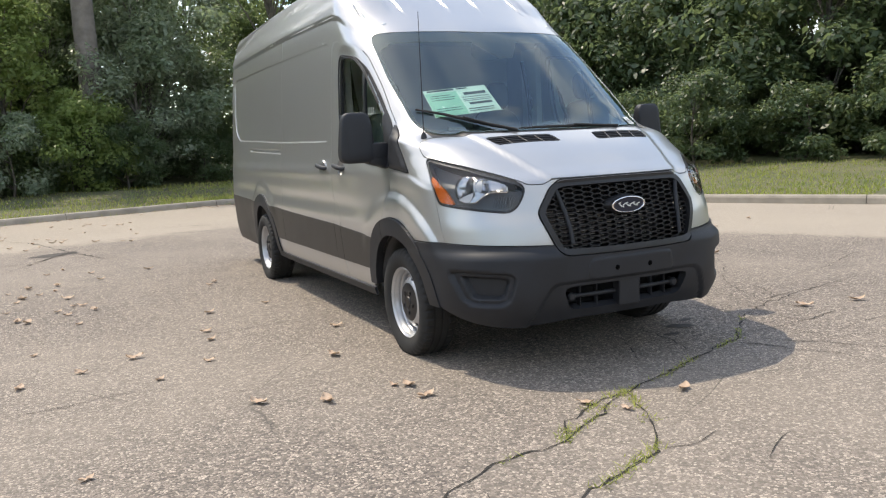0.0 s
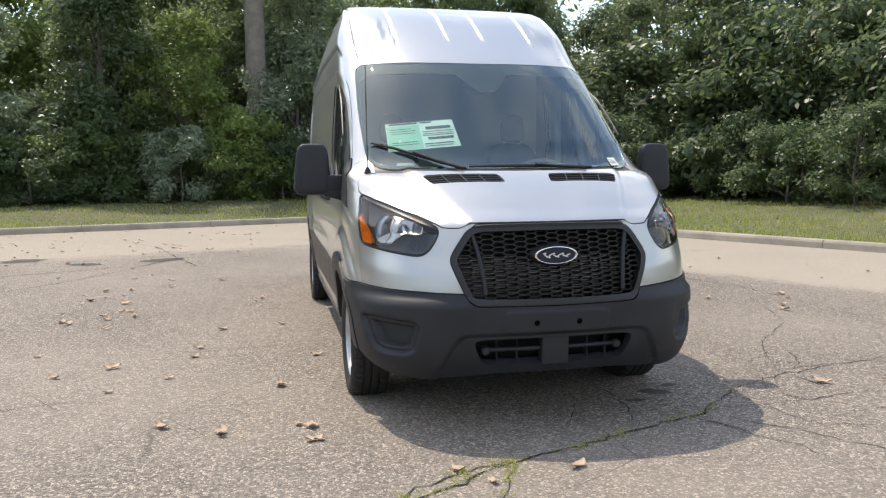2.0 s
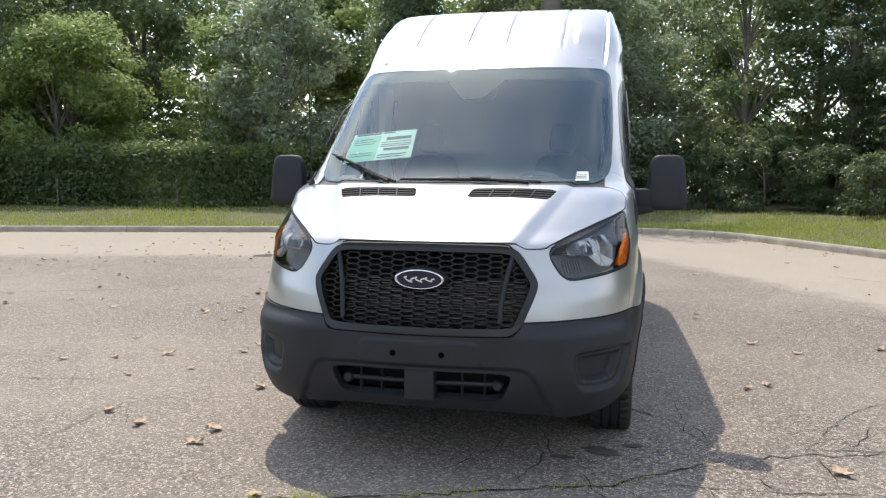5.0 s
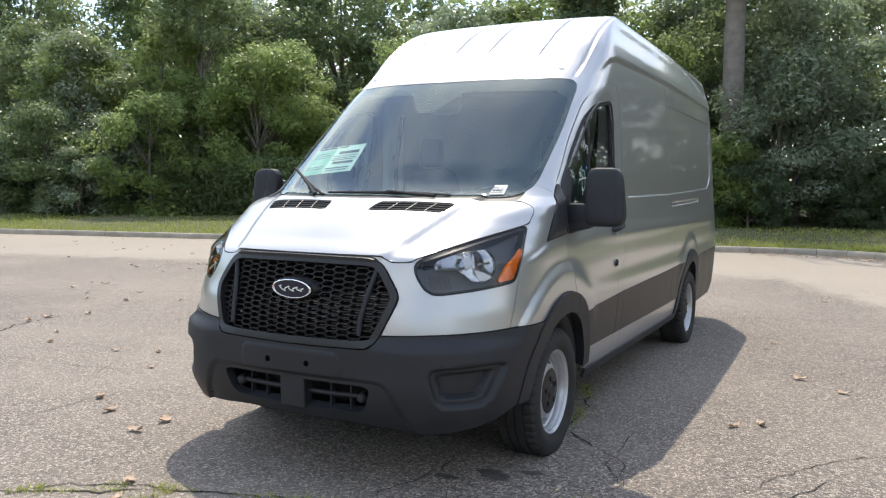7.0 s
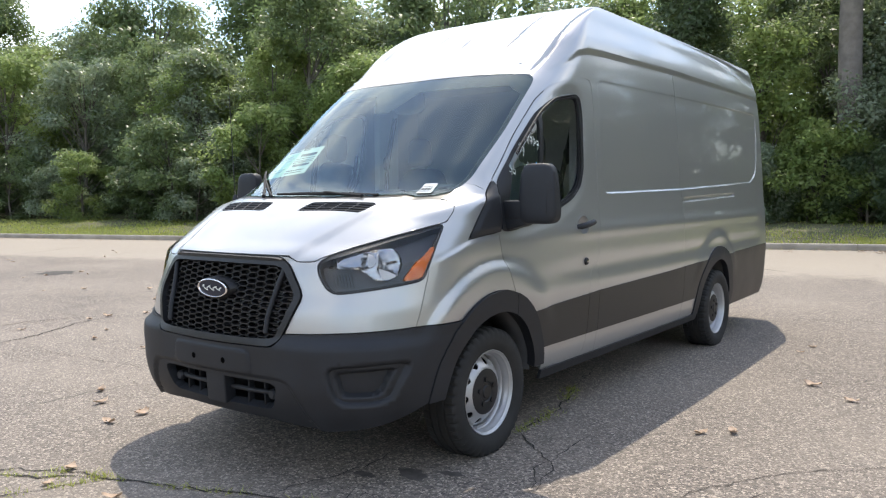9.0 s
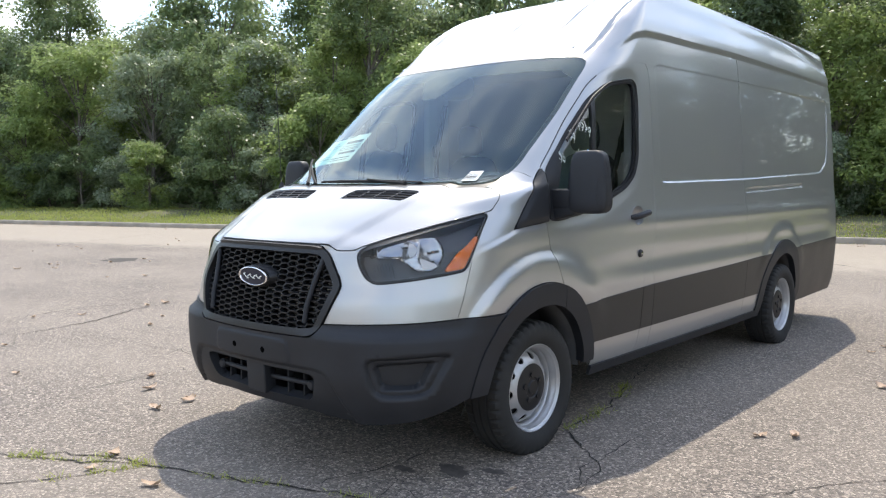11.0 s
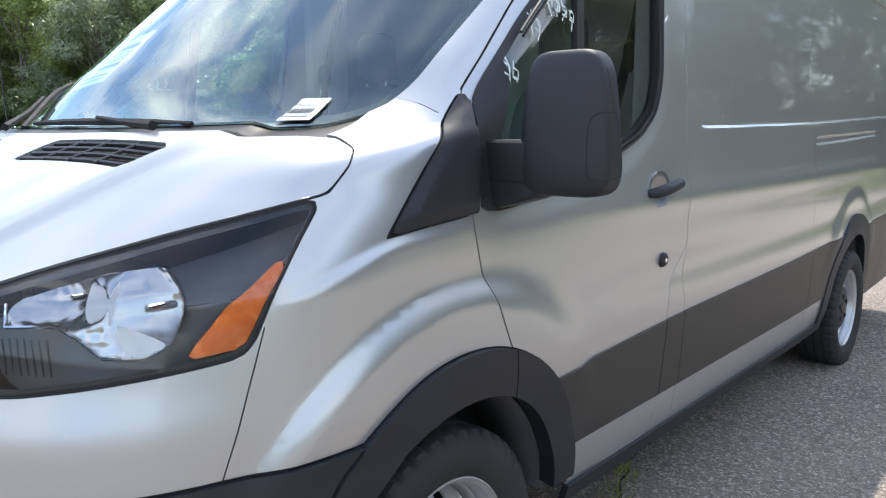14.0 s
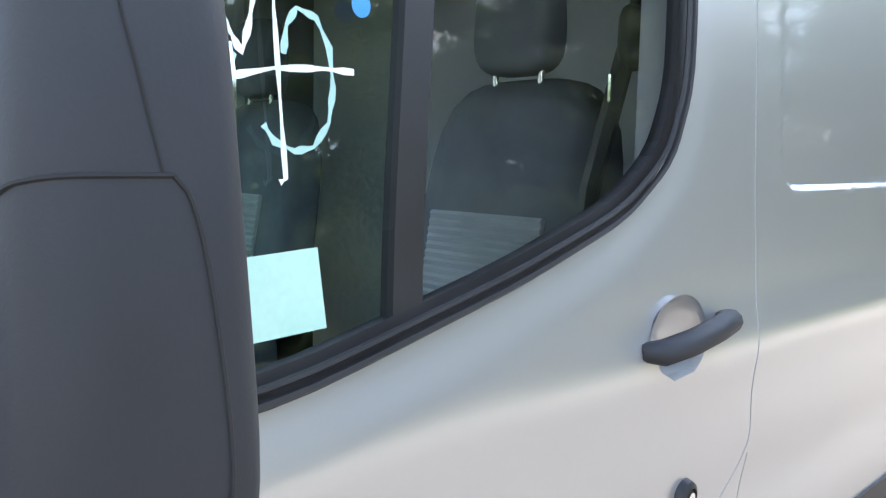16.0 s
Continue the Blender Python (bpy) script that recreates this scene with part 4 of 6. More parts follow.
for inset in (0.008, 0.03, 0.05):
    sk.cut(lambda x, y, z: flank(TRIANGLE)(x, y, z) + inset, ("triangle",))
sk.split(lambda x, y, z: np.where(x > 0.5, np.maximum(z - clad_top(y), np.where(y < 4.9, 0.497 - z, -1.0)), 1.0), "clad", ("body",))
sk.split(lambda x, y, z: np.where(x > 0.5, np.maximum(z - clad_top(y), 0.497 - z), 1.0), "clad_door", ("door",))
sk.split(lambda x, y, z: np.where((y > 1.1) & (y < 4.9), z - 0.355, 1.0), "sill", ("body", "door"))
sk.split(lambda x, y, z: np.where(y < 4.5, y - 0.40 - (z - 0.78) * 0.38, 1.0), "nose_tmp", ("body",))
sk.split(lambda x, y, z: np.where(z < 1.40, -1.0, 1.0), "nose", ("nose_tmp",))
sk.lab = ["body" if k == "nose_tmp" else k for k in sk.lab]
sk.line(lambda x, y, z: np.where((x > 0.8) & (z > 0.7) & (z < 1.05), y - 0.40 - (z - 0.78) * 0.38, 1.0), ("body", "nose"), 0.0015)
sk.line(lambda x, y, z: np.where((x > 0.8) & (z > 1.425) & (z < 1.495), y - np.interp(z, [1.43, 1.464, 1.49], [1.05, 1.01, 0.95]), 1.0), ("body",), 0.002)
sk.line(lambda x, y, z: np.where((x > 0.8) & (z < 1.0), y - np.interp(z, [0.36, 0.78, 0.88, 1.0], [2.285, 2.285, 2.262, 2.30]), 1.0), ("body", "clad"), 0.0018)
sk.line(lambda x, y, z: np.where((x > 0.8) & (z < 2.37), y - 3.88, 1.0), ("body", "clad"), 0.0018)
sk.line(lambda x, y, z: np.where(z > 0.6, y - 1.185 + (z - 0.85) * 0.12, 1.0), ("flare_f",), 0.002)
# edges for the pressed shapes
SHOULDER = OPENING
for _ in range(3):
    SHOULDER = [(a[0] + (b[0] - a[0]) * t, a[1] + (b[1] - a[1]) * t) for a, b in zip(SHOULDER, SHOULDER[1:] + SHOULDER[:1]) for t in (0.25, 0.75)]
for inset in (-0.008, -0.022, -0.037, -0.052, -0.066):
    sk.cut(lambda x, y, z: flank(SHOULDER)(x, y, z) + inset, ("door",))
for inset in (0.0, 0.006, 0.012):
    sk.cut(lambda x, y, z: flank(BOX)(x, y, z) + inset)
CHIN = rounded([(-0.53, 0.556), (0.53, 0.556), (0.66, 0.29), (-0.66, 0.29)])
for inset in (0.0, 0.012, 0.024):
    sk.cut(lambda x, y, z: front(CHIN, 0.0, 0.6)(x, y, z) + inset, ("bumper",))
SLOT = [(3.93, 1.325), (5.40, 1.365), (5.40, 1.40), (3.93, 1.37)]
for inset in (0.0, 0.010):
    sk.cut(lambda x, y, z: flank(SLOT)(x, y, z) + inset)
PAD = rounded([(-0.29, 0.668), (0.29, 0.668), (0.31, 0.548), (-0.31, 0.548)], 1, 0.1)
for inset in (0.0, 0.010):
    sk.cut(lambda x, y, z: front(PAD, 0.0, 0.5)(x, y, z) + inset, ("bumper",))
for xr in (0.121, 0.132, 0.138, 0.149, 0.506, 0.517, 0.523, 0.534, 0.784, 0.796, 0.804, 0.816):
    sk.cut(lambda x, y, z: x - xr)


def gutter(y):
    return np.interp(y, [1.9, 2.2, 2.35, 2.9, 4.0, 6.4], [2.18, 2.325, 2.355, 2.37, 2.39, 2.40])


for dz in (-0.018, 0.0, 0.02):
    sk.cut(lambda x, y, z: z - gutter(y) - dz)
for r in (0.60, 0.66, 0.72):
    sk.cut(arch(FRONT_Y, r))
sk.split(lambda x, y, z: np.minimum(gutter(y) - z, np.maximum(np.maximum(x - 0.79, 1.9 - z), y - 4.0)), "roof")
sk.split(lambda x, y, z: 6.55 - y, "rear")
sk.split(lambda x, y, z: np.where((y > 1.1) & (y < 4.9), z - 0.498, 1.0), "rocker")
sk.split(lambda x, y, z: np.where(z < 1.6, np.maximum(y - 1.1, x - 0.84), 1.0), "scuttle")
sk.N = sk.normals()


def pressing(x, y, z):
    """How far the pressed shapes stand out of the plain skin."""
    ax = np.abs(x)
    d = np.zeros(len(x))
    b = flank(BOX)(ax, y, z)
    tri = flank(TRIANGLE)(ax, y, z)
    d += 0.010 * step(-tri, 0.008, 0.03)
    o = flank(SHOULDER)(ax, y, z)
    d -= np.where((y > 1.12) & (y < 2.3) & (z < 2.1), 0.010 * (1 - step(o, -0.006, 0.085)), 0)
    fall = np.interp(y, [0.35, 0.79, 1.1], [1.03, 1.172, 1.20]) - z
    d += (ax > 0.8) * step(y, 0.45, 0.62) * (1 - step(y, 1.0, 1.16)) * 0.007 * step(fall, -0.004, 0.016) * (1 - step(fall, 0.04, 0.20))
    up = step(z, 1.43, 2.1) * (1 - step(y, 3.0, 6.2))
    d -= 0.009 * step(-b, 0.0, 0.012) * (1 - 0.85 * up)
    s = flank(SLOT)(ax, y, z)
    d -= 0.014 * step(-s, 0.0, 0.010)
    side = (ax > 0.6) & (y > 1.85) & (y < 6.55)
    d += np.where(side, 0.016 * step(y, 1.86, 2.2) * step(z - gutter(y), -0.018, 0.02) * step(2.62 - z, 0, 0.2), 0)
    for y0, k in ((FRONT_Y, 1.0), (REAR_Y, 0.6)):
        r = np.hypot(y - y0, z - HUB_Z)
        up = step(z, 0.55, 0.85) * (ax > 0.8)
        d += k * up * 0.024 * step(r, 0.735, 0.66)
    flanky = (ax > 0.8) * step(y, 1.1, 2.3) * step(6.6, y, y + 0.6)
    d -= flanky * 0.011 * np.exp(-(((z - 0.93) / 0.075) ** 2))
    d += flanky * 0.008 * np.exp(-(((z - 1.17) / 0.05) ** 2))
    ribs = step(y, 1.84, 2.0) * step(z, 2.2, 2.3)
    for xr in (0.135, 0.52):
        d -= ribs * 0.011 * step(np.abs(ax - xr), 0.014, 0.003)
    d -= step(z, 2.16, 2.24) * 0.014 * step(np.abs(ax - 0.80), 0.016, 0.004) * (y < 6.5)
    hood = (z > 1.1) & (z < 1.41) & (y < 0.95)
    d += np.where(hood, 0.016 * step(0.69 - 0.22 * (1.40 - z) / 0.3 - ax, 0.0, 0.05), 0)
    f = front(FOG, 0.0, 0.7)(x, y, z)
    d -= np.where(z < 0.7, 0.026 * step(-f, 0.0, 0.012) + 0.036 * step(-f, 0.030, 0.042), 0)
    wide = ax / np.maximum(pchip(z, ZK, WK), 1e-3)
    d += np.where((z < 0.76) & (y < 0.8), (0.008 + 0.035 * step(wide, 0.28, 0.68) * step(0.50 - y, 0.0, 0.38)) * step(0.742 - z, 0.0, 0.05), 0)
    d += np.where((z < 0.7) & (y < 0.5), 0.008 * step(-front(PAD, 0.0, 0.5)(x, y, z), 0.0, 0.010), 0)
    d -= np.where((z < 0.6) & (y < 0.6), 0.016 * step(-front(CHIN, 0.0, 0.6)(x, y, z), 0.0, 0.024), 0)
    return d


sk.P = sk.P + pressing(*sk.P.T)[:, None] * sk.N
sk.N = sk.normals()

van = tagged(new("cargo_van"), "silver high-roof cargo van with black bumpers, parked", "van")
part("roof", sk.panel(("roof",), 0, 0.02), PAINT, van, "high silver roof with pressed ribs")
part("rear_doors", sk.panel(("rear",), 0, 0.02), PAINT, van)
for sg in (1, -1):
    part("scuttle", sk.panel(("scuttle",), sg, 0.02), PAINT, van)
    part("body_side", sk.panel(("body",), sg, 0.02), PAINT, van)
    part("rocker_panel", sk.panel(("rocker",), sg, 0.02), PAINT, van)
P0 = sk.P
sk.lab = ["joint_rear" if k == "joint" and min(P0[i][1] for i in q) > 1.75 and max(P0[i][2] for i in q) < 2.36 else "joint_nose" if k == "joint" and max(P0[i][1] for i in q) < 0.95 else k for q, k in zip(sk.polys, sk.lab)]
part("nose_joint", sk.panel(("joint_nose",), 0, 0.0, -0.006), DARK, van, "dark joint round the bonnet and lamps")
for sg in (1, -1):
    part("door_joint", sk.panel(("joint",), sg, 0.0, -0.006), DARK, van, "dark open door joint")
    # joint coloured pale to stand for the glint on its edge
    part("panel_joint", sk.panel(("joint_rear",), sg, 0.0, -0.0015), JOINT_GLINT, van, "narrow panel joint, coloured pale for the light it catches")
for sg, word in ((1, "left"), (-1, "right")):
    dr = part("door", sk.panel(("door",), sg, 0.03), PAINT, van)
    part("door_cladding", sk.panel(("clad_door",), sg, 0.01, 0.006), CLAD, dr, "scuffed dark grey lower cladding")
    part("side_cladding", sk.panel(("clad",), sg, 0.01, 0.006), CLAD, van, "scuffed dark grey lower cladding")
    part("sill", sk.panel(("sill",), sg, 0.02, 0.012), PLASTIC, van, "black plastic sill")
    part("wheel_arch_flare", sk.panel(("flare_f",), sg, 0.05, 0.018), PLASTIC, van, "black plastic arch flare")
    part("wheel_arch_flare", sk.panel(("flare_r",), sg, 0.05, 0.012), PLASTIC, van, "black plastic arch flare")
    part("pillar_triangle", sk.panel(("triangle",), sg, 0.015, 0.006), PLASTIC, van, "black grained corner trim")
    part("mirror_sail", sk.panel(("sail",), sg, 0.02, 0.006), PLASTIC, dr, "black grained mirror mount")
part("bonnet", sk.panel(("hood",), 0, 0.02), PAINT, van)
for sg in (1, -1):
    part("nose_panel", sk.panel(("nose",), sg, 0.02), PAINT, van)
part("front_bumper", sk.panel(("bumper",), 0, 0.05, 0.012), PLASTIC, van, "matt black grained front bumper")
part("cowl", sk.panel(("cowl",), 0, 0.01, -0.01), GLOSSBLACK, van, "black plastic cowl")

# ---------- glass, lamps and grille ----------
sk.split(lambda x, y, z: front(WINDSCREEN, 0.0, 2.2)(x, y, z) + np.interp(z, [1.40, 1.50, 2.02, 2.06], [0.03, 0.022, 0.022, 0.085]), "clear", ("screen",))
sk.split(lambda x, y, z: np.where(y < 2.2, sd_poly(np.abs(x), z, [(0, 2.12), (0.20, 2.08), (0.075, 1.95), (0.05, 1.93), (0, 1.93)]), 1.0), "screen", ("clear",))
sk.split(lambda x, y, z: flank(OPENING)(x, y, z) + 0.027, "pane", ("window",))
sk.split(lambda x, y, z: y - 1.611 - 0.10 * (z - 1.30), "pane_front", ("pane",))
sk.split(lambda x, y, z: 1.573 + 0.10 * (z - 1.30) - y, "window", ("pane_front",))
sk.N = sk.normals()
sk.split(lambda x, y, z: wrap(LAMP)(x, y, z) + 0.012, "lamp_in", ("lamp",))
sk.N = sk.normals()
REFLECT = [(0.842, 1.102), (0.93, 1.124), (1.09, 1.148), (1.20, 1.156), (1.245, 1.138), (1.270, 1.09), (1.262, 1.05), (1.225, 1.02), (1.185, 1.008), (1.09, 1.010), (1.03, 1.043), (0.975, 1.064), (0.842, 1.060)]
GUIDE = [(1.035, 1.075), (1.045, 1.143), (1.115, 1.151), (1.105, 1.065), (1.07, 1.058)]
APRON = [(1.02, 1.046), (1.05, 1.075), (1.11, 1.062), (1.18, 1.045), (1.235, 1.028), (1.205, 1.012), (1.185, 1.008), (1.09, 1.010)]
BROW = [(0.842, 1.100), (0.842, 1.060), (0.975, 1.063), (1.03, 1.042), (1.065, 1.022), (1.09, 1.009), (1.13, 1.007), (1.185, 1.007), (1.222, 1.018)]


def lamp_point(u, z, depth, sg):
    """A place inside the lamp from its run round the corner, its height and its depth behind the lens."""
    u, z, depth = (np.atleast_1d(np.asarray(v, float)) for v in (u, z, depth))
    lo, hi = np.full(len(u), 0.4), np.full(len(u), 1.0)
    for _ in range(26):
        mid = (lo + hi) / 2
        short = mid + front_y(mid, z) < u
        lo, hi = np.where(short, mid, lo), np.where(short, hi, mid)
    out = np.stack([sg * lo, front_y(lo, z) + depth, z], 1)
    return out if len(out) > 1 else tuple(out[0].tolist())


def bowl(u, z):
    a = ((u - 1.180) / 0.092) ** 2 + ((z - 1.087) / 0.078) ** 2
    b = ((u - 0.965) / 0.135) ** 2 + ((z - 1.100) / 0.046) ** 2
    deep = np.maximum(0.062 * np.clip(1 - a, 0, 1), 0.048 * np.clip(1 - b, 0, 1))
    return 0.014 + deep + 0.0022 * np.abs(np.sin(u * 95)) + 0.0016 * np.abs(np.sin(z * 130))


def lamp_sheet(poly, depth, sg):
    us, zs = np.linspace(0.82, 1.29, 60), np.linspace(1.0, 1.165, 30)
    pts = np.array([(u, 0.0, z) for z in zs for u in us])
    quads = [(i * 60 + j, i * 60 + j + 1, (i + 1) * 60 + j + 1, (i + 1) * 60 + j) for i in range(29) for j in range(59)]
    cutter = Skin(pts, quads, "out")
    cutter.split(lambda x, y, z: sd_poly(x, z, rounded(poly, 1)), "in", ("out",))
    use = [q for q, k in zip(cutter.polys, cutter.lab) if k == "in"]
    ids = sorted({i for q in use for i in q})
    back = {i: k for k, i in enumerate(ids)}
    dep = depth(cutter.P[:, 0], cutter.P[:, 2])
    verts = lamp_point(cutter.P[ids, 0], cutter.P[ids, 2], dep[ids], sg)
    return mesh_of("lamp_sheet", verts, [tuple(back[i] for i in q)[::sg] for q in use])


screen = part("windscreen", sk.panel(("clear", "screen"), 0, 0.006, -0.002), WSGLASS, van, "tinted windscreen glass")
part("windscreen_border", sk.panel(("screen",), 0, 0.0, -0.008), DARK, screen, "black printed glass edge")
for ob in (screen,):
    ob.visible_shadow = False
for sg in (1, -1):
    part("window_seal", sk.panel(("window",), sg, 0.02, 0.002), GLOSSBLACK, van, "black rubber window frame")
    for lab in ("pane_front", "pane"):
        g = part("side_window", sk.panel((lab,), sg, 0.0, -0.008), DOORGLASS if lab == "pane_front" else CLEARPANE, van, "tinted door glass")
        g.visible_shadow = False
    lampo = part("headlamp", sk.panel(("lamp", "lamp_in", "amber"), sg, 0.012, -0.001), LENS, van, "clear headlamp lens")
    lampo.visible_shadow = False
    part("lamp_border", sk.panel(("lamp",), sg, 0.0, -0.006), GLOSSBLACK, lampo, "black lens border")
    part("lamp_housing", sk.panel(("lamp", "lamp_in", "amber"), sg, 0.0, -0.075), LAMPGREY, lampo, "dark grey lamp housing")
    part("indicator", sk.panel(("amber",), sg, 0.02, -0.010), AMBER, lampo, "amber side indicator")
    part("reflector", lamp_sheet(REFLECT, bowl, sg), REFLECTOR, lampo, "bright two-bowl reflector")
    part("light_guide", lamp_sheet(GUIDE, lambda u, z: 0.020 + 0 * u, sg), FROST, lampo, "frosted grey divider")
    part("reflector_apron", lamp_sheet(APRON, lambda u, z: 0.016 + 0.25 * np.clip(z - 1.012, 0, 1), sg), FROST, lampo, "smooth grey apron below the bowl")
    part("lamp_trim", tube([lamp_point(u, z, 0.014, sg) for u, z in BROW], 0.0035, 6), CHROME, lampo, "bright trim line")
    for u, z in ((0.985, 1.108), (1.175, 1.090)):
        part("bulb_cover", lathe([(0.0, 0.0), (0.007, 0.002), (0.008, 0.03), (0.008, 0.05)], 16), REFLECTOR, lampo).matrix_basis = Matrix.Translation(lamp_point(u, z, 0.03, sg)) @ pose(0, 0, 0, 0, 0, 90)
    for k in range(7):
        part("lamp_rib", tube([lamp_point(0.80 + 0.02 * k, 0.972, 0.045, sg), lamp_point(0.785 + 0.02 * k, 1.035, 0.045, sg)], 0.0022, 6), GLOSSBLACK, lampo)

grille = part("grille", sk.panel(("grille",), 0, 0.05, 0.014), GLOSSBLACK, van, "black six-sided grille surround")


def honeycomb():
    """A lattice of flat-topped cells that follows the nose."""
    cw, ch = 0.078, 0.0275
    inner = [(0.0, 1.076), (0.435, 1.074), (0.524, 0.935), (0.450, 0.735), (0.425, 0.724), (0.0, 0.724)]
    edges = set()
    for i in range(-9, 10):
        for j in range(0, 17):
            cx, cz = i * cw * 0.76, 0.72 + (j + 0.5 * (i % 2)) * ch
            p = [(cx + a * cw * 0.5, cz + b * ch * 0.5) for a, b in ((1, 0), (0.52, 1), (-0.52, 1), (-1, 0), (-0.52, -1), (0.52, -1))]
            for a, b in zip(p, p[1:] + p[:1]):
                m = ((a[0] + b[0]) / 2, (a[1] + b[1]) / 2)
                if sd_poly(np.array([abs(m[0])]), np.array([m[1]]), inner)[0] < 0.012:
                    k = tuple(sorted(((round(a[0], 4), round(a[1], 4)), (round(b[0], 4), round(b[1], 4)))))
                    edges.add(k)
    verts, faces = [], []
    for (ax, az), (bx, bz) in sorted(edges):
        dx, dz = bx - ax, bz - az
        ln = math.hypot(dx, dz)
        nx, nz = -dz / ln * 0.0026, dx / ln * 0.0026
        k = len(verts)
        for x, z in ((ax, az), (bx, bz)):
            y = float(front_y(x, z)) + 0.010
            for s, back, wide in ((1, 0.0, 1.0), (-1, 0.0, 1.0), (-1, 0.035, 1.5), (1, 0.035, 1.5)):
                verts.append((x + s * nx * wide, y + back, z + s * nz * wide))
        for a, b in ((0, 1), (1, 2), (3, 0)):
            faces.append((k + a, k + b, k + 4 + b, k + 4 + a))
    return mesh_of("lattice", verts, faces, False)


part("lattice", honeycomb(), GLOSSBLACK, grille, "black honeycomb mesh")
for sg in (1, -1):
    pts = [(sg * x, float(front_y(x, z)) + 0.0, z) for x, z in ((0.435, 1.065), (0.418, 1.0), (0.402, 0.92), (0.390, 0.83), (0.386, 0.755))]
    part("grille_bar", tube(pts, 0.013, 8), PLASTIC, grille, "upright black bar")
bm = box((1.15, 0.02, 0.62), (0, 0.26, 0.80), 0.004, 1)
part("radiator", bm, DARK, van, "dark radiator core")
for z in np.arange(0.70, 0.93, 0.013).tolist():
    part("radiator_fin", box((0.95, 0.012, 0.0045), (0, 0.215, z), 0, 1), STEEL, van)
# hidden plate added below the windscreen base to stop a sun spot
part("cowl_sun_blocker", box((1.5, 0.26, 0.03), (0, 0.84, 1.31), 0.008, 1), DARK, van)
# unseen dark box added in the engine bay to block sun leaks
part("engine_bay_blocker", box((1.18, 0.74, 0.58), (0, 0.72, 0.72), 0.04, 2), DARK, van)

emb = part("emblem", lathe([(0.0, -0.006), (0.87, -0.006), (0.89, 0.004), (0.945, 0.008), (1.0, 0.003), (1.0, -0.010), (0.8, -0.02)], 48), CHROME, grille, "oval chrome badge ring")
emb.matrix_basis = Matrix.Translation((0, -0.036, 0.951)) @ pose(0, 0, 0, 8, 0, 0) @ Matrix(((0, 0.120, 0, 0), (-1, 0, 0, 0), (0, 0, 0.048, 0), (0, 0, 0, 1)))
face = part("badge_face", lathe([(0.0, 0.002), (0.88, 0.0)], 40), BLUE, emb, "dark blue badge face")
wave = [(0.0045, -0.62 + 1.24 * t + 0.07 * math.sin(t * 38), 0.30 * math.sin(t * 19 + 0.6) * (1 - 0.45 * t)) for t in np.linspace(0, 1, 110).tolist()]
wv, wf = [], []
for k, (h, a, b) in enumerate(wave):
    (_, a0, b0), (_, a1, b1) = wave[max(k - 1, 0)], wave[min(k + 1, len(wave) - 1)]
    ln = math.hypot((a1 - a0) * 2.5, b1 - b0) or 1
    na, nb = -(b1 - b0) / ln * 0.026, (a1 - a0) * 2.5 / ln * 0.07
    wv += [(h, a - na, b - nb), (h, a + na, b + nb)]
wf = [(2 * i, 2 * i + 2, 2 * i + 3, 2 * i + 1) for i in range(len(wave) - 1)]
part("badge_mark", mesh_of("badge_mark", wv, wf, False), PAPER, emb, "plain bright wave mark")
part("emblem_mount", lathe([(0.0, 0.0), (1.0, 0.0), (1.08, 0.04), (1.1, 0.10)], 32), GLOSSBLACK, grille).matrix_basis = Matrix.Translation((0, -0.022, 0.950)) @ Matrix(((0, 0.128, 0, 0), (1, 0, 0, 0), (0, 0, 0.056, 0), (0, 0, 0, 1)))

# bumper details
for sg in (1, -1):
    # shallow black discs on the bumper, painted as the holes' inner shade
    part("plate_hole_disc", lathe([(0.0, 0.0), (0.012, 0.0), (0.016, 0.004)], 14), HOLE_SHADE, van).matrix_basis = Matrix.Translation((sg * 0.118, float(front_y(0.118, 0.60)) - 0.0315, 0.60)) @ pose(0, 0, 0, 0, 0, 90)
    pts = [(sg * x, float(front_y(x, 0.45)) + 0.045, 0.447) for x in (0.07, 0.2, 0.3, 0.40)]
    part("intake_bar", tube(pts, 0.013, 8), PLASTIC, van, "black intake bar")
    for x in (0.20, 0.31):
        part("intake_web", box((0.008, 0.04, 0.15), (sg * x, float(front_y(x, 0.45)) + 0.06, 0.45), 0.004, 1), PLASTIC, van)
    part("tow_eye_cover", lathe([(0.0, -0.03), (0.018, -0.028), (0.026, -0.018), (0.026, 0.02)], 18), PLASTIC, van).matrix_basis = Matrix.Translation((sg * 0.375, float(front_y(0.375, 0.45)) + 0.045, 0.444)) @ pose(0, 0, 0, 0, 0, 90)
part("plate_block", box((0.150, 0.07, 0.165), (0, float(front_y(0, 0.45)) + 0.032, 0.444), 0.012, 3, Matrix.Rotation(radians(3), 3, "X")), PLASTIC, van, "plain black block between the intakes")
# dark plates added behind and under the intake to stop light leaking through
part("intake_back", box((1.5, 0.02, 0.30), (0, 0.24, 0.46), 0, 1), DARK, van)
part("intake_light_stop", box((1.3, 0.20, 0.02), (0, 0.15, 0.345), 0, 1), DARK, van)


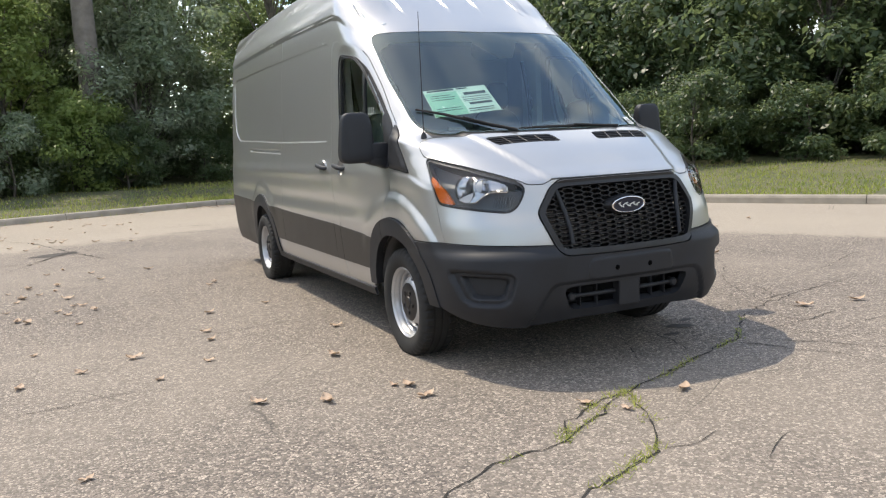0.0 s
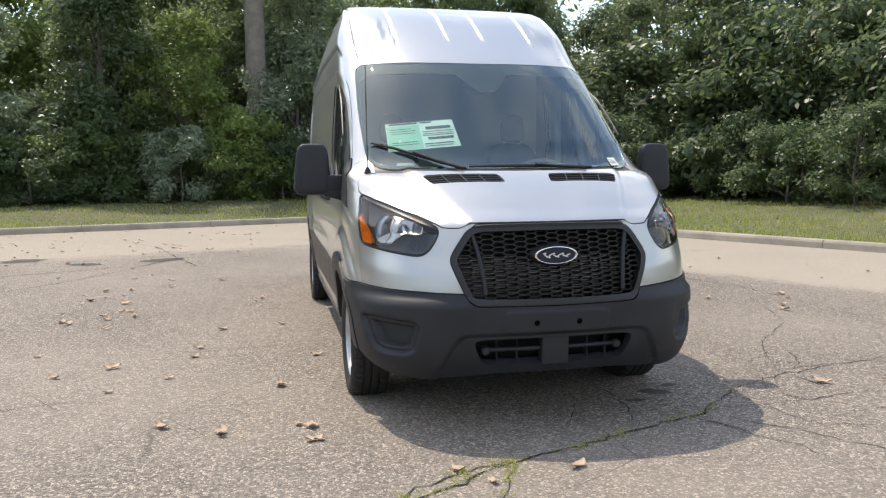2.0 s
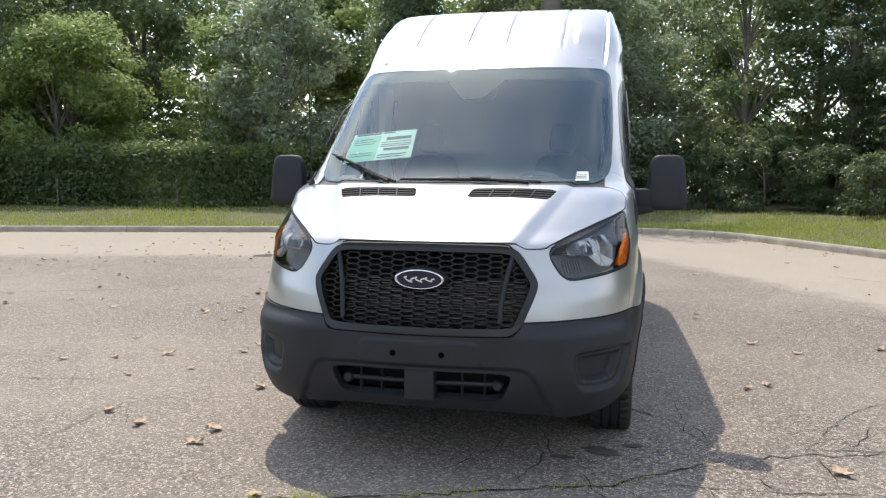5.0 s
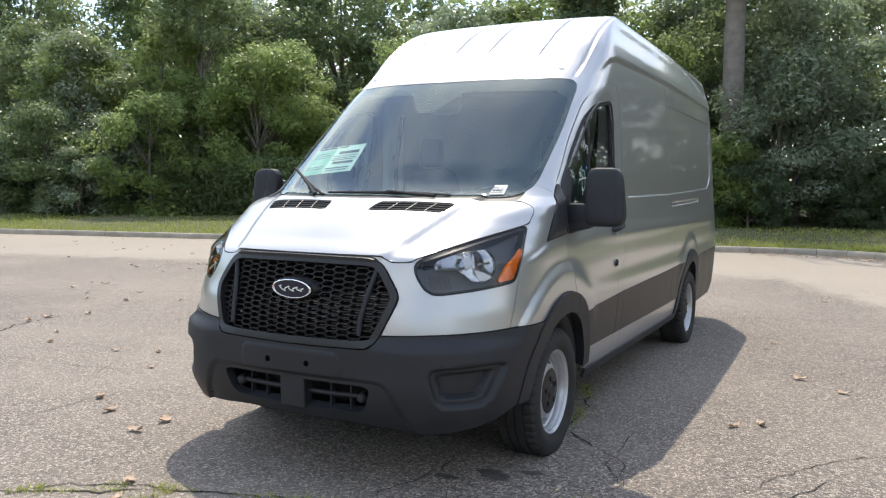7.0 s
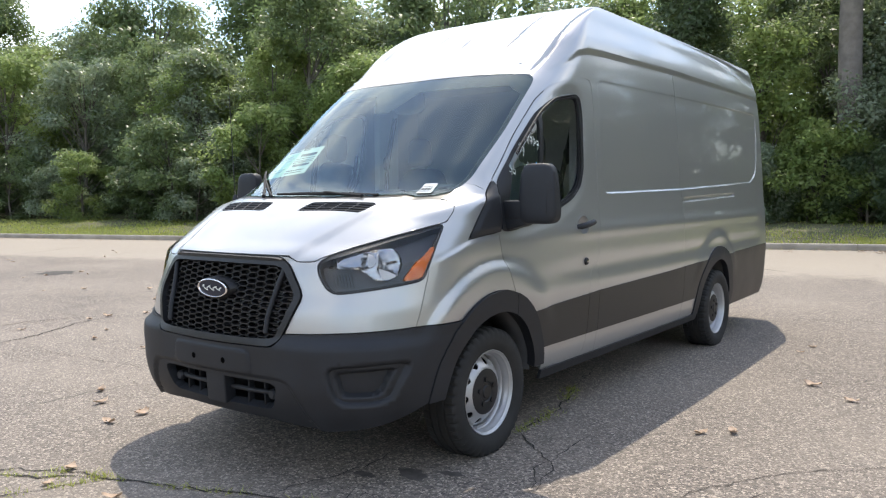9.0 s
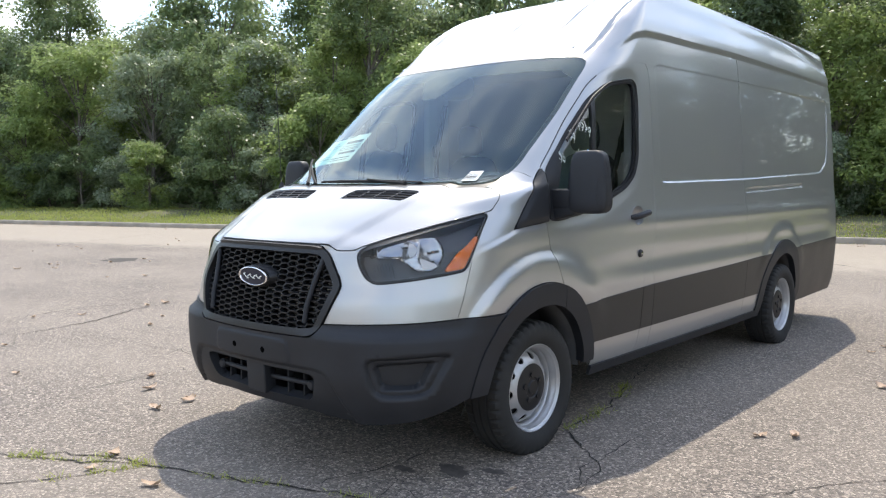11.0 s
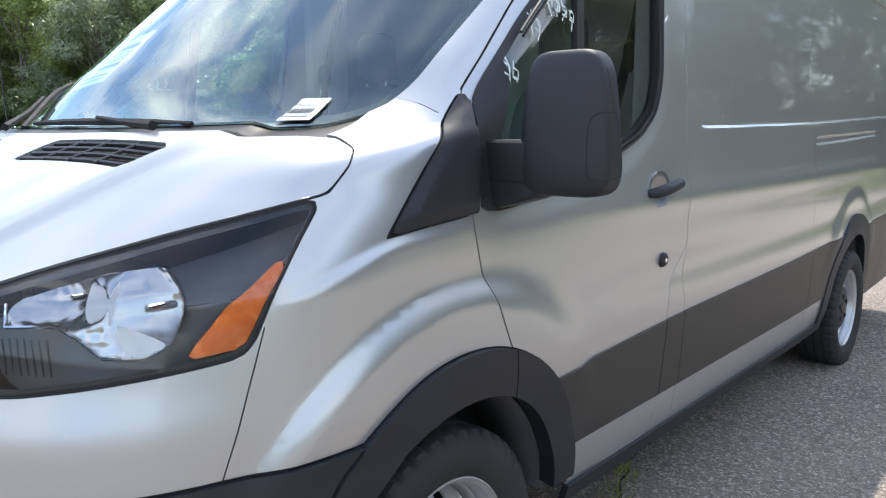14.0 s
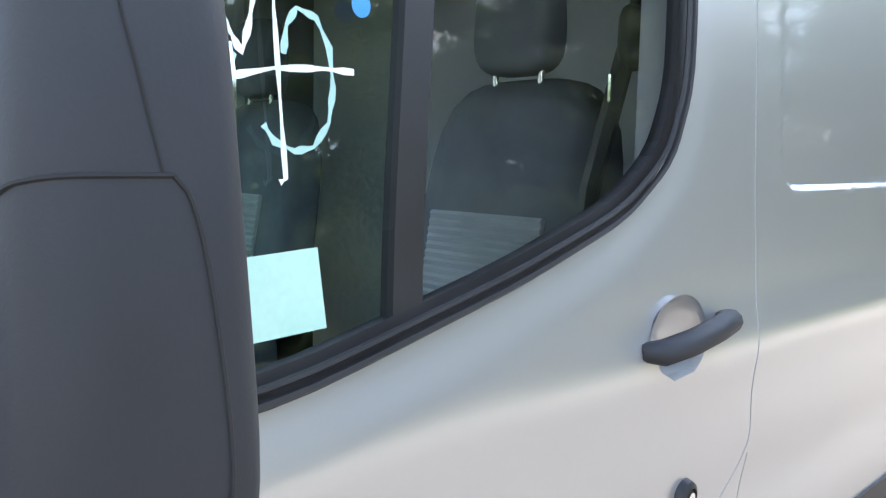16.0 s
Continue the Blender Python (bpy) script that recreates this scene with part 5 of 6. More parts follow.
# bonnet vents
for sg in (1, -1):
    vp = part("bonnet_vent", sk.panel(("vent",), sg, 0.02, -0.016), DARK, van, "recessed black bonnet vent")
    for k in range(4):
        t = (k + 0.5) / 4
        a = Vector((0.142 + 0.02 * t, 0.430 + 0.10 * t, 0))
        b = Vector((0.567 + 0.03 * t, 0.470 + 0.10 * t, 0))
        pts = []
        for u in (0.0, 0.33, 0.66, 1.0):
            q = a.lerp(b, u)
            zz = np.linspace(1.1, 1.41, 300)
            z = float(zz[np.argmin(np.abs(front_y(np.full(300, q.x), zz) - q.y))]) + 0.010
            pts.append((sg * q.x, q.y, z))
        part("vent_slat", tube(pts, 0.0055, 6), GLOSSBLACK, vp)
    for u in (0.25, 0.5, 0.75):
        pts = []
        for t in (0.02, 0.98):
            q = Vector((0.142 + 0.02 * t, 0.430 + 0.10 * t, 0)).lerp(Vector((0.567 + 0.03 * t, 0.470 + 0.10 * t, 0)), u)
            zz = np.linspace(1.1, 1.41, 300)
            pts.append((sg * q.x, q.y, float(zz[np.argmin(np.abs(front_y(np.full(300, q.x), zz) - q.y))]) + 0.012))
        part("vent_rib", tube(pts, 0.004, 6), GLOSSBLACK, vp)

# floor pan, wheel wells, lower structure
# plain dark box added inside the lower body to block light
part("underbody_blocker", box((1.5, 5.2, 0.16), (0, 3.6, 0.42), 0.04, 2), DARK, van)
part("front_undertray", box((1.05, 0.45, 0.08), (0, 0.46, 0.37), 0.03, 2), DARK, van)
part("exhaust", tube([(0.3, 2.0, 0.30), (0.3, 4.0, 0.28), (0.45, 5.6, 0.32), (0.45, 6.4, 0.34)], 0.035, 10), STEEL, van, "dull steel exhaust pipe")
for y0, r in ((FRONT_Y, 0.47), (REAR_Y, 0.48)):
    for sg in (1, -1):
        verts, faces = [], []
        n = 28
        for i in range(n + 1):
            a = 0.14 + (math.pi - 0.28) * i / n
            for x in (0.975, 0.62):
                verts.append((sg * x, y0 - r * math.cos(a), HUB_Z + r * math.sin(a)))
        for i in range(n):
            faces.append((2 * i, 2 * i + 1, 2 * i + 3, 2 * i + 2))
        k = len(verts)
        verts.append((sg * 0.62, y0, HUB_Z))
        for i in range(n):
            faces.append((2 * i + 1, k, 2 * i + 3))
        part("wheel_well", mesh_of("wheel_well", verts, faces), LINER, van, "dark grey felt wheel arch liner")
    for sg in (1, -1):
        verts, faces = [], []
        for i in range(13):
            a = math.radians(4 + 62 * i / 12)
            for x, rr in ((0.965, r - 0.012), (0.80, r - 0.03), (0.80, r)):
                verts.append((sg * x, y0 + rr * math.cos(a), HUB_Z + rr * math.sin(a)))
        for i in range(12):
            for k in range(2):
                faces.append((3 * i + k, 3 * i + k + 1, 3 * i + k + 4, 3 * i + k + 3))
        part("arch_liner", mesh_of("arch_liner", verts, faces), LINERGREY, van, "grey felt liner behind the wheel")
    part("axle", tube([(-0.85, y0, HUB_Z), (0.85, y0, HUB_Z)], 0.05, 10), DARK, van)


# ---------- wheels ----------
def tyre_mesh():
    """A grooved road tyre with shoulder blocks, its outer side towards +x."""
    prof = [(0.222, 0.062), (0.233, 0.096), (0.255, 0.112), (0.290, 0.119), (0.318, 0.116), (0.338, 0.107), (0.349, 0.096), (0.353, 0.078), (0.354, 0.054), (0.345, 0.051), (0.345, 0.043), (0.355, 0.040), (0.355, 0.008), (0.346, 0.005)]
    prof = prof + [(r, -h) for r, h in prof[::-1]]
    n = 168
    verts, faces = [], []
    for j in range(n):
        a = 2 * math.pi * j / n
        for k, (r, h) in enumerate(prof):
            block = abs(h) > 0.052 and 0.330 < r
            if block and j % 4 == 0:
                r -= 0.012 if abs(h) > 0.08 else 0.008
            up = r * math.sin(a)
            low = max(0.0, -0.30 - up) / 0.055
            verts.append((h * (1 + 0.09 * low * (r > 0.25)), r * math.cos(a), max(up, 0.002 - WHEEL_Z)))
    c = len(prof)
    for j in range(n):
        for k in range(c - 1):
            faces.append((j * c + k, ((j + 1) % n) * c + k, ((j + 1) % n) * c + k + 1, j * c + k + 1))
    bm = bmesh.new()
    me = mesh_of("t", verts, faces)
    bm.from_mesh(me)
    bpy.data.meshes.remove(me)
    bmesh.ops.recalc_face_normals(bm, faces=bm.faces[:])
    return shade(bm, 32)


def disc_mesh():
    """The steel wheel's dished face with ten round holes."""
    rk = [0.105, 0.118, 0.130, 0.145, 0.158, 0.172, 0.184, 0.194]
    hk = [0.066, 0.068, 0.062, 0.052, 0.042, 0.028, 0.008, -0.020]
    n = 120
    pts = np.array([(float(np.interp(r, rk, hk)), r * math.cos(2 * math.pi * j / n), r * math.sin(2 * math.pi * j / n)) for r in np.linspace(0.105, 0.194, 19) for j in range(n)])
    quads = [(i * n + j, i * n + (j + 1) % n, (i + 1) * n + (j + 1) % n, (i + 1) * n + j) for i in range(18) for j in range(n)]
    d = Skin(pts, quads, "disc")
    for k in range(10):
        a = 2 * math.pi * (k + 0.5) / 10
        d.split(lambda x, y, z: np.hypot((y - 0.159 * math.cos(a)) * 1.0, z - 0.159 * math.sin(a)) - 0.0205, "hole", ("disc",))
    d.polys = [q[::-1] for q in d.polys]
    N = np.zeros_like(d.P)
    for q in d.polys:
        nn = np.cross(d.P[q[1]] - d.P[q[0]], d.P[q[2]] - d.P[q[0]])
        for i in q:
            N[i] += nn
    d.N = N / np.maximum(np.linalg.norm(N, axis=1), 1e-12)[:, None]
    if d.N[:, 0].mean() < 0:
        d.N = -d.N
        d.polys = [q[::-1] for q in d.polys]
    return d.panel(("disc",), 1, 0.008)


TYRE, RIM, CAP = bpy.data.meshes.new("tyre"), None, None
bm = tyre_mesh()
bm.to_mesh(TYRE)
bm.free()
TYRE.materials.append(RUBBER)
DISC = disc_mesh()
DISC.materials.append(STEEL)
BARREL = bpy.data.meshes.new("rim")
bm = lathe([(0.186, -0.02), (0.189, 0.018), (0.192, 0.034), (0.198, 0.040), (0.199, 0.062), (0.203, 0.067), (0.206, 0.082), (0.2125, 0.087), (0.2175, 0.0945), (0.2205, 0.0935), (0.221, 0.085), (0.218, 0.070), (0.205, 0.0), (0.205, -0.09), (0.19, -0.09)], 80)
bm.to_mesh(BARREL)
bm.free()
BARREL.materials.append(STEEL)
CAPM = bpy.data.meshes.new("hub_cap")
bm = lathe([(0.0, 0.094), (0.030, 0.094), (0.034, 0.086), (0.048, 0.084), (0.052, 0.088), (0.095, 0.085), (0.114, 0.078), (0.121, 0.062)], 60)
for k in range(5):
    a = 2 * math.pi * k / 5
    bm = tube([(0.082, 0.064 * math.cos(a), 0.064 * math.sin(a)), (0.097, 0.064 * math.cos(a), 0.064 * math.sin(a))], 0.013, 6, bm)
bm.to_mesh(CAPM)
bm.free()
CAPM.materials.append(GLOSSBLACK)
DRUM = bpy.data.meshes.new("brake_drum")
bm = lathe([(0.0, 0.0), (0.19, 0.0), (0.19, -0.08)], 40)
bm.to_mesh(DRUM)
bm.free()
DRUM.materials.append(DARK)
for y0 in (FRONT_Y, REAR_Y):
    for sg in (1, -1):
        wh = new("wheel")
        wh.parent = van
        wh.matrix_basis = Matrix.Translation((sg * 0.897, y0 - 0.009 if y0 < 3 else y0 + 0.03, WHEEL_Z)) @ pose(0, 0, 0, 0, 0, 0 if sg > 0 else 180)
        spin = pose(0, 0, 0, 24 if sg > 0 else 60, 0, 0)
        part("tyre", TYRE, None, wh, "black road tyre with worn shoulder")
        part("rim", BARREL, None, wh, "bright silver stepped rim").matrix_basis = Matrix.Diagonal((1.04, 1.052, 1.052, 1))
        part("wheel_disc", DISC, None, wh, "silver pressed steel wheel with round holes").matrix_basis = spin @ Matrix.Diagonal((1, 1.052, 1.052, 1))
        part("hub_cap", CAPM, None, wh, "black plastic hub cap").matrix_basis = spin @ Matrix.Diagonal((0.86, 1.10, 1.10, 1))
        part("brake_drum", DRUM, None, wh)


# ---------- mirrors, handles, wipers ----------
def rounded_shell(size, at, power=4.0, taper=0.0, lean=0.0, n=22, bm=None):
    """A superellipsoid block, narrower towards its top by taper and leaning in y."""
    own = bmesh.new()
    bmesh.ops.create_uvsphere(own, u_segments=2 * n, v_segments=n, radius=1)
    for v in own.verts:
        p = v.co
        k = (abs(p.x) ** power + abs(p.y) ** power + abs(p.z) ** power) ** (-1 / power)
        q = p * k
        s = 1 - taper * (q.z + 1) / 2
        v.co = Vector((q.x * size[0] / 2 * s, q.y * size[1] / 2 * s + lean * q.z * size[2] / 2, q.z * size[2] / 2))
    own.transform(Matrix.Translation(at))
    for f in own.faces:
        f.smooth = True
    return join(bm, own)


MIRROR_SIZE, MIRROR_AT = (0.250, 0.112, 0.326), (1.191, 1.206, 1.413)


def on_mirror(dx, dy, dz, power=5.2, taper=0.24):
    k = (abs(dx) ** power + abs(dy) ** power + abs(dz) ** power) ** (-1 / power)
    q = Vector((dx, dy, dz)) * k
    s = 1 - taper * (q.z + 1) / 2
    return Vector((q.x * MIRROR_SIZE[0] / 2 * s, q.y * MIRROR_SIZE[1] / 2 * s, q.z * MIRROR_SIZE[2] / 2)) + Vector(MIRROR_AT)


for sg in (1, -1):
    at = (sg * MIRROR_AT[0], MIRROR_AT[1], MIRROR_AT[2])
    m = part("door_mirror", rounded_shell(MIRROR_SIZE, at, 5.2, 0.24, 0.0, 40), PLASTIC, van, "black grained towing mirror housing")
    part("mirror_arm", box((0.19, 0.100, 0.104), (sg * 1.065, 1.208, 1.326), 0.016, 3), PLASTIC, m, "black mirror arm")
    part("mirror_foot", box((0.150, 0.100, 0.075), (sg * 1.050, 1.212, 1.262), 0.024, 3, Matrix.Rotation(radians(-14 * sg), 3, "Y")), PLASTIC, m)
    line = [(1.0, 0.16, 0.155), (1.0, -0.39, 0.155), (1.0, -0.81, 0.155), (0.90, -1.0, 0.14), (0.74, -1.0, 0.07), (0.66, -1.0, -0.06), (0.64, -1.0, -0.3), (0.62, -1.0, -0.6), (0.66, -1.0, -0.74), (0.76, -1.0, -0.80), (1.0, -0.8, -0.79), (1.0, -0.1, -0.77), (1.0, 0.4, -0.74), (1.0, 0.52, -0.6), (1.0, 0.44, -0.15), (1.0, 0.32, 0.10), (1.0, 0.16, 0.155)]
    path = []
    for _ in range(2):
        line = line[:1] + [tuple(u + (w - u) * t for u, w in zip(a, b)) for a, b in zip(line, line[1:]) for t in (0.25, 0.75)] + line[-1:]
    for a, b in zip(line, line[1:]):
        for t in (0, 0.5):
            p = on_mirror(*[u + (w - u) * t for u, w in zip(a, b)])
            path.append((sg * p.x, p.y, p.z))
    part("mirror_cap_joint", tube(path, 0.0012, 6), DARK, m, "dark joint of the outer cover")
    rise = [on_mirror(1.0, a, b) for a, b in ((0.09, 0.15), (0.0, 0.28), (-0.08, 0.4), (-0.16, 0.5), (-0.24, 0.65), (-0.3, 0.78))]
    part("mirror_shell_joint", tube([(sg * p.x, p.y, p.z) for p in rise], 0.0009, 6), DARK, m, "thin joint in the housing")
    part("mirror_glass", box((0.130, 0.006, 0.230), (sg * 1.165, 1.2600, 1.39), 0.02, 2), CHROME, m, "mirror glass")


def door_handle(sg, y0, z0, x0, sunk=True):
    h = part("door_handle", tube([(0.0, -0.135, -0.014), (0.026, -0.115, -0.012), (0.036, -0.04, -0.004), (0.036, 0.05, 0.006), (0.028, 0.125, 0.012), (0.004, 0.138, 0.012)], [0.014, 0.020, 0.021, 0.021, 0.020, 0.013], 10), PLASTIC, van, "black grained pull handle")
    h.matrix_basis = Matrix.Translation((sg * x0, y0, z0)) @ Matrix.Diagonal((sg * 0.9, 0.74, 0.9, 1))
    dish = [(0.0, -0.034), (0.45, -0.032), (0.75, -0.022), (0.93, -0.007), (1.0, 0.0015), (1.05, 0.003)] if sunk else [(0.0, 0.004), (0.7, 0.006), (1.0, 0.010), (1.04, 0.0)]
    part("handle_cup", lathe(dish, 36), PAINT, h, "dished silver finger recess").matrix_basis = Matrix.Translation((0.0, -0.016, -0.007)) @ Matrix.Diagonal((1, 0.097, 0.0665, 1))


door_handle(1, 2.085, 1.213, 1.013)
door_handle(-1, 2.085, 1.213, 1.013)
door_handle(-1, 2.52, 1.213, 1.012, False)
lk = part("door_lock", lathe([(0.0, 0.012), (0.012, 0.012), (0.014, 0.016), (0.022, 0.012), (0.026, 0.0)], 24), GLOSSBLACK, van, "black lock surround")
lk.matrix_basis = Matrix.Translation((1.019, 2.100, 0.974))
part("keyhole", lathe([(0.0, 0.017), (0.008, 0.016)], 16), CHROME, lk, "bright key barrel").matrix_basis = Matrix()


def on_screen(x, z, out=0.02):
    y = float(front_y(x, z))
    return (x, y - out * 0.75, z + out * 0.62)


for pts, arm in (([(-0.31, 1.402), (-0.45, 1.440), (-0.58, 1.485), (-0.70, 1.528), (-0.83, 1.566)], [(-0.34, 1.392), (-0.47, 1.438), (-0.60, 1.492)]), ([(-0.29, 1.413), (-0.08, 1.415), (0.12, 1.414), (0.32, 1.411), (0.50, 1.406)], [(0.44, 1.392), (0.28, 1.402), (0.12, 1.415)])):
    wp = part("wiper", tube([on_screen(x, z, 0.016) for x, z in pts], [0.006, 0.009, 0.010, 0.009, 0.006], 6), DARK, van, "black windscreen wiper blade")
    part("wiper_arm", tube([on_screen(x, z, 0.032) for x, z in arm], [0.012, 0.008, 0.006], 6), DARK, wp)
ant = part("aerial", tube([(-0.882, 0.825, 1.40), (-0.884, 0.82, 1.50), (-0.890, 0.80, 2.146)], [0.0035, 0.003, 0.002], 6), GLOSSBLACK, van, "thin black whip aerial")
part("aerial_base", lathe([(0.0, 0.03), (0.010, 0.03), (0.020, 0.0), (0.022, -0.02)], 16), GLOSSBLACK, ant).matrix_basis = Matrix.Translation((-0.882, 0.825, 1.395)) @ pose(0, 0, 0, 0, -90, 0)

for sg in (1, -1):
    for inset, r in ((0.004, 0.005), (0.017, 0.004)):
        c = (sum(p[0] for p in OPENING) / len(OPENING), sum(p[1] for p in OPENING) / len(OPENING))
        n, ring = len(OPENING), []
        for i, (y, z) in enumerate(OPENING):
            (y0, z0), (y1, z1) = OPENING[i - 1], OPENING[(i + 1) % n]
            ln = math.hypot(y1 - y0, z1 - z0)
            y, z = y - (z1 - z0) / ln * inset, z + (y1 - y0) / ln * inset
            if y > 1.30:
                ring.append((sg * (float(half_width(np.array([z]), np.array([y]))[0]) + 0.003), y, z))
        part("window_bead", tube(ring, r, 6, None, True), GLOSSBLACK, van, "black rubber bead round the door glass")

# papers and marks on the glass
def sheet(name, corners, mat, label, parent, n=6, out=-0.014, flat=None):
    verts, faces = [], []
    (x0, z0), (x1, z1), (x2, z2), (x3, z3) = corners
    for i in range(n + 1):
        for j in range(n + 1):
            u, v = i / n, j / n
            x = (x0 * (1 - u) + x1 * u) * (1 - v) + (x3 * (1 - u) + x2 * u) * v
            z = (z0 * (1 - u) + z1 * u) * (1 - v) + (z3 * (1 - u) + z2 * u) * v
            verts.append(on_screen(x, z, out))
    for i in range(n):
        for j in range(n):
            k = i * (n + 1) + j
            faces.append((k, k + n + 1, k + n + 2, k + 1))
    return part(name, mesh_of(name, verts, faces), mat, parent, label)


def bar_on(x0, x1, z, h, mat, parent, out=-0.0125):
    return sheet("print_bar", [(x0, z - h / 2), (x1, z - h / 2), (x1, z + h / 2), (x0, z + h / 2)], mat, "", parent, 2, out)


SHEET = [(-0.732, 1.524), (-0.285, 1.562), (-0.298, 1.738), (-0.722, 1.706)]
sticker = sheet("price_sheet", SHEET, PAPERPALE, "pale green printed sheet inside the windscreen", van)


def on_sheet(u, v):
    (x0, z0), (x1, z1), (x2, z2), (x3, z3) = SHEET
    return ((x0 * (1 - u) + x1 * u) * (1 - v) + (x3 * (1 - u) + x2 * u) * v, (z0 * (1 - u) + z1 * u) * (1 - v) + (z3 * (1 - u) + z2 * u) * v)


for u0, u1, v, h in ((0.05, 0.46, 0.95, 0.06), (0.50, 0.68, 0.955, 0.04), (0.57, 0.94, 0.74, 0.10), (0.57, 0.94, 0.36, 0.08), (0.51, 0.96, 0.61, 0.02), (0.51, 0.96, 0.53, 0.02), (0.51, 0.96, 0.47, 0.02), (0.06, 0.42, 0.20, 0.02), (0.06, 0.42, 0.28, 0.02), (0.06, 0.40, 0.60, 0.02), (0.06, 0.42, 0.68, 0.02), (0.06, 0.36, 0.76, 0.02), (0.51, 0.92, 0.17, 0.03), (0.51, 0.90, 0.09, 0.02)):
    sheet("print_bar", [on_sheet(u0, v - h / 2), on_sheet(u1, v - h / 2), on_sheet(u1, v + h / 2), on_sheet(u0, v + h / 2)], INK, "", sticker, 2, -0.0125)
sheet("print_bar", [on_sheet(0.01, 0.0), on_sheet(0.48, 0.0), on_sheet(0.48, 0.88), on_sheet(0.01, 0.88)], PAPERGREEN, "pale green half of the sheet", sticker, 4, -0.0135)
sheet("corner_sticker", [(-0.70, 1.438), (-0.60, 1.440), (-0.60, 1.458), (-0.70, 1.456)], LAMPGREY, "small grey printed sticker low on the windscreen", van, 2)
tag = sheet("stock_tag", [(0.680, 1.420), (0.752, 1.421), (0.746, 1.472), (0.683, 1.471)], PAPER, "white stock tag with black print on the windscreen corner", van, 4, 0.004)
txt = bpy.data.curves.new("stock_number", "FONT")
txt.body, txt.size, txt.align_x = "FN1910", 0.0185, "CENTER"
tmp = new("stock_number", txt)
me = bpy.data.meshes.new_from_object(tmp)
bpy.data.objects.remove(tmp)
p = Vector(on_screen(0.711, 1.449, 0.005))
q = Vector(on_screen(0.721, 1.449, 0.005))
up = (Vector(on_screen(0.711, 1.459, 0.005)) - p).normalized()
ax = (q - p).normalized()
nm = ax.cross(up).normalized()
tx = part("stock_number", me, INK, tag, "black printed stock number")
tx.matrix_basis = Matrix.Translation(p + nm * 0.002) @ Matrix((ax, up, nm)).transposed().to_4x4()
for k in range(11):
    bar_on(0.684 + k * 0.0049, 0.6862 + k * 0.0049 + 0.0008 * (k % 3), 1.441, 0.011, INK, tag, 0.0055)
bar_on(0.682, 0.740, 1.429, 0.002, INK, tag, 0.0055)


def pane_x(y, z):
    return float(half_width(np.array([z]), np.array([y]))[0]) - 0.004


def stroke(pts, r, parent, sg=1, mat=None):
    smooth = []
    for a, b in zip(pts, pts[1:]):
        for t in (0, 0.34, 0.67):
            smooth.append((a[0] + (b[0] - a[0]) * t, a[1] + (b[1] - a[1]) * t))
    smooth.append(pts[-1])
    verts, faces = [], []
    for i, (y, z) in enumerate(smooth):
        p, q = smooth[max(i - 1, 0)], smooth[min(i + 1, len(smooth) - 1)]
        d = math.hypot(q[0] - p[0], q[1] - p[1]) or 1
        ny, nz = -(q[1] - p[1]) / d, (q[0] - p[0]) / d
        w = r * (0.75 + 0.35 * math.sin(i * 1.7))
        for s in (-1, 1):
            yy, zz = y + s * ny * w, z + s * nz * w
            verts.append((sg * (pane_x(yy, zz) - 0.001), yy, zz))
    for i in range(len(smooth) - 1):
        f = (2 * i, 2 * i + 2, 2 * i + 3, 2 * i + 1)
        faces.append(f if sg > 0 else f[::-1])
    return part("paint_stroke", mesh_of("paint_stroke", verts, faces, False), mat or CHALK, parent, "white window paint stroke")


marks = new("window_marks")
marks.parent = van
stroke([(1.450, 1.60), (1.452, 1.578), (1.455, 1.50), (1.458, 1.428), (1.452, 1.425)], 0.0028, marks)
stroke([(1.402, 1.510), (1.45, 1.522), (1.50, 1.526), (1.535, 1.526)], 0.0034, marks)
stroke([(1.402, 1.560), (1.412, 1.545), (1.420, 1.531), (1.428, 1.556), (1.434, 1.585)], 0.0036, marks)
stroke([(1.460, 1.535), (1.464, 1.560), (1.475, 1.576), (1.495, 1.570), (1.508, 1.545), (1.511, 1.510), (1.505, 1.478), (1.488, 1.456), (1.468, 1.452), (1.448, 1.460), (1.438, 1.474)], 0.0036, marks, 1, TEALPAINT)
stroke([(1.392, 1.490), (1.402, 1.516), (1.414, 1.531)], 0.0040, marks, 1, TEALPAINT)
rs = np.random.default_rng(3)
for y0, z0, n, h in ((1.47, 1.735, 4, 0.052), (1.37, 1.675, 2, 0.055), (1.26, 1.545, 2, 0.055)):
    for k in range(n):
        y, z = y0 + 0.036 * k, z0 - 0.010 * k
        pts = [(y + float(rs.uniform(-0.014, 0.014)), z + h * (j / 4 - 0.5) * (1 if k % 2 else -1) + float(rs.uniform(-0.012, 0.012))) for j in range(5)]
        stroke(pts, 0.0026, marks)
        pts = [(y - 0.012, z + 0.02), (y + 0.012, z + 0.012), (y + 0.010, z - 0.012), (y - 0.012, z - 0.004)]
        stroke(pts, 0.0024, marks)
for k in range(3):
    stroke([(1.42 + 0.04 * k, 1.62), (1.435 + 0.04 * k, 1.60), (1.42 + 0.04 * k, 1.58), (1.445 + 0.04 * k, 1.575)], 0.003, marks, -1)
gs = [(pane_x(y, z) - 0.012, y, z) for y, z in ((1.405, 1.287), (1.500, 1.292), (1.495, 1.366), (1.402, 1.360))]
part("window_label", mesh_of("window_label", gs, [(0, 1, 2, 3)], False), PAPERGREEN, van, "plain pale green label on the door glass")
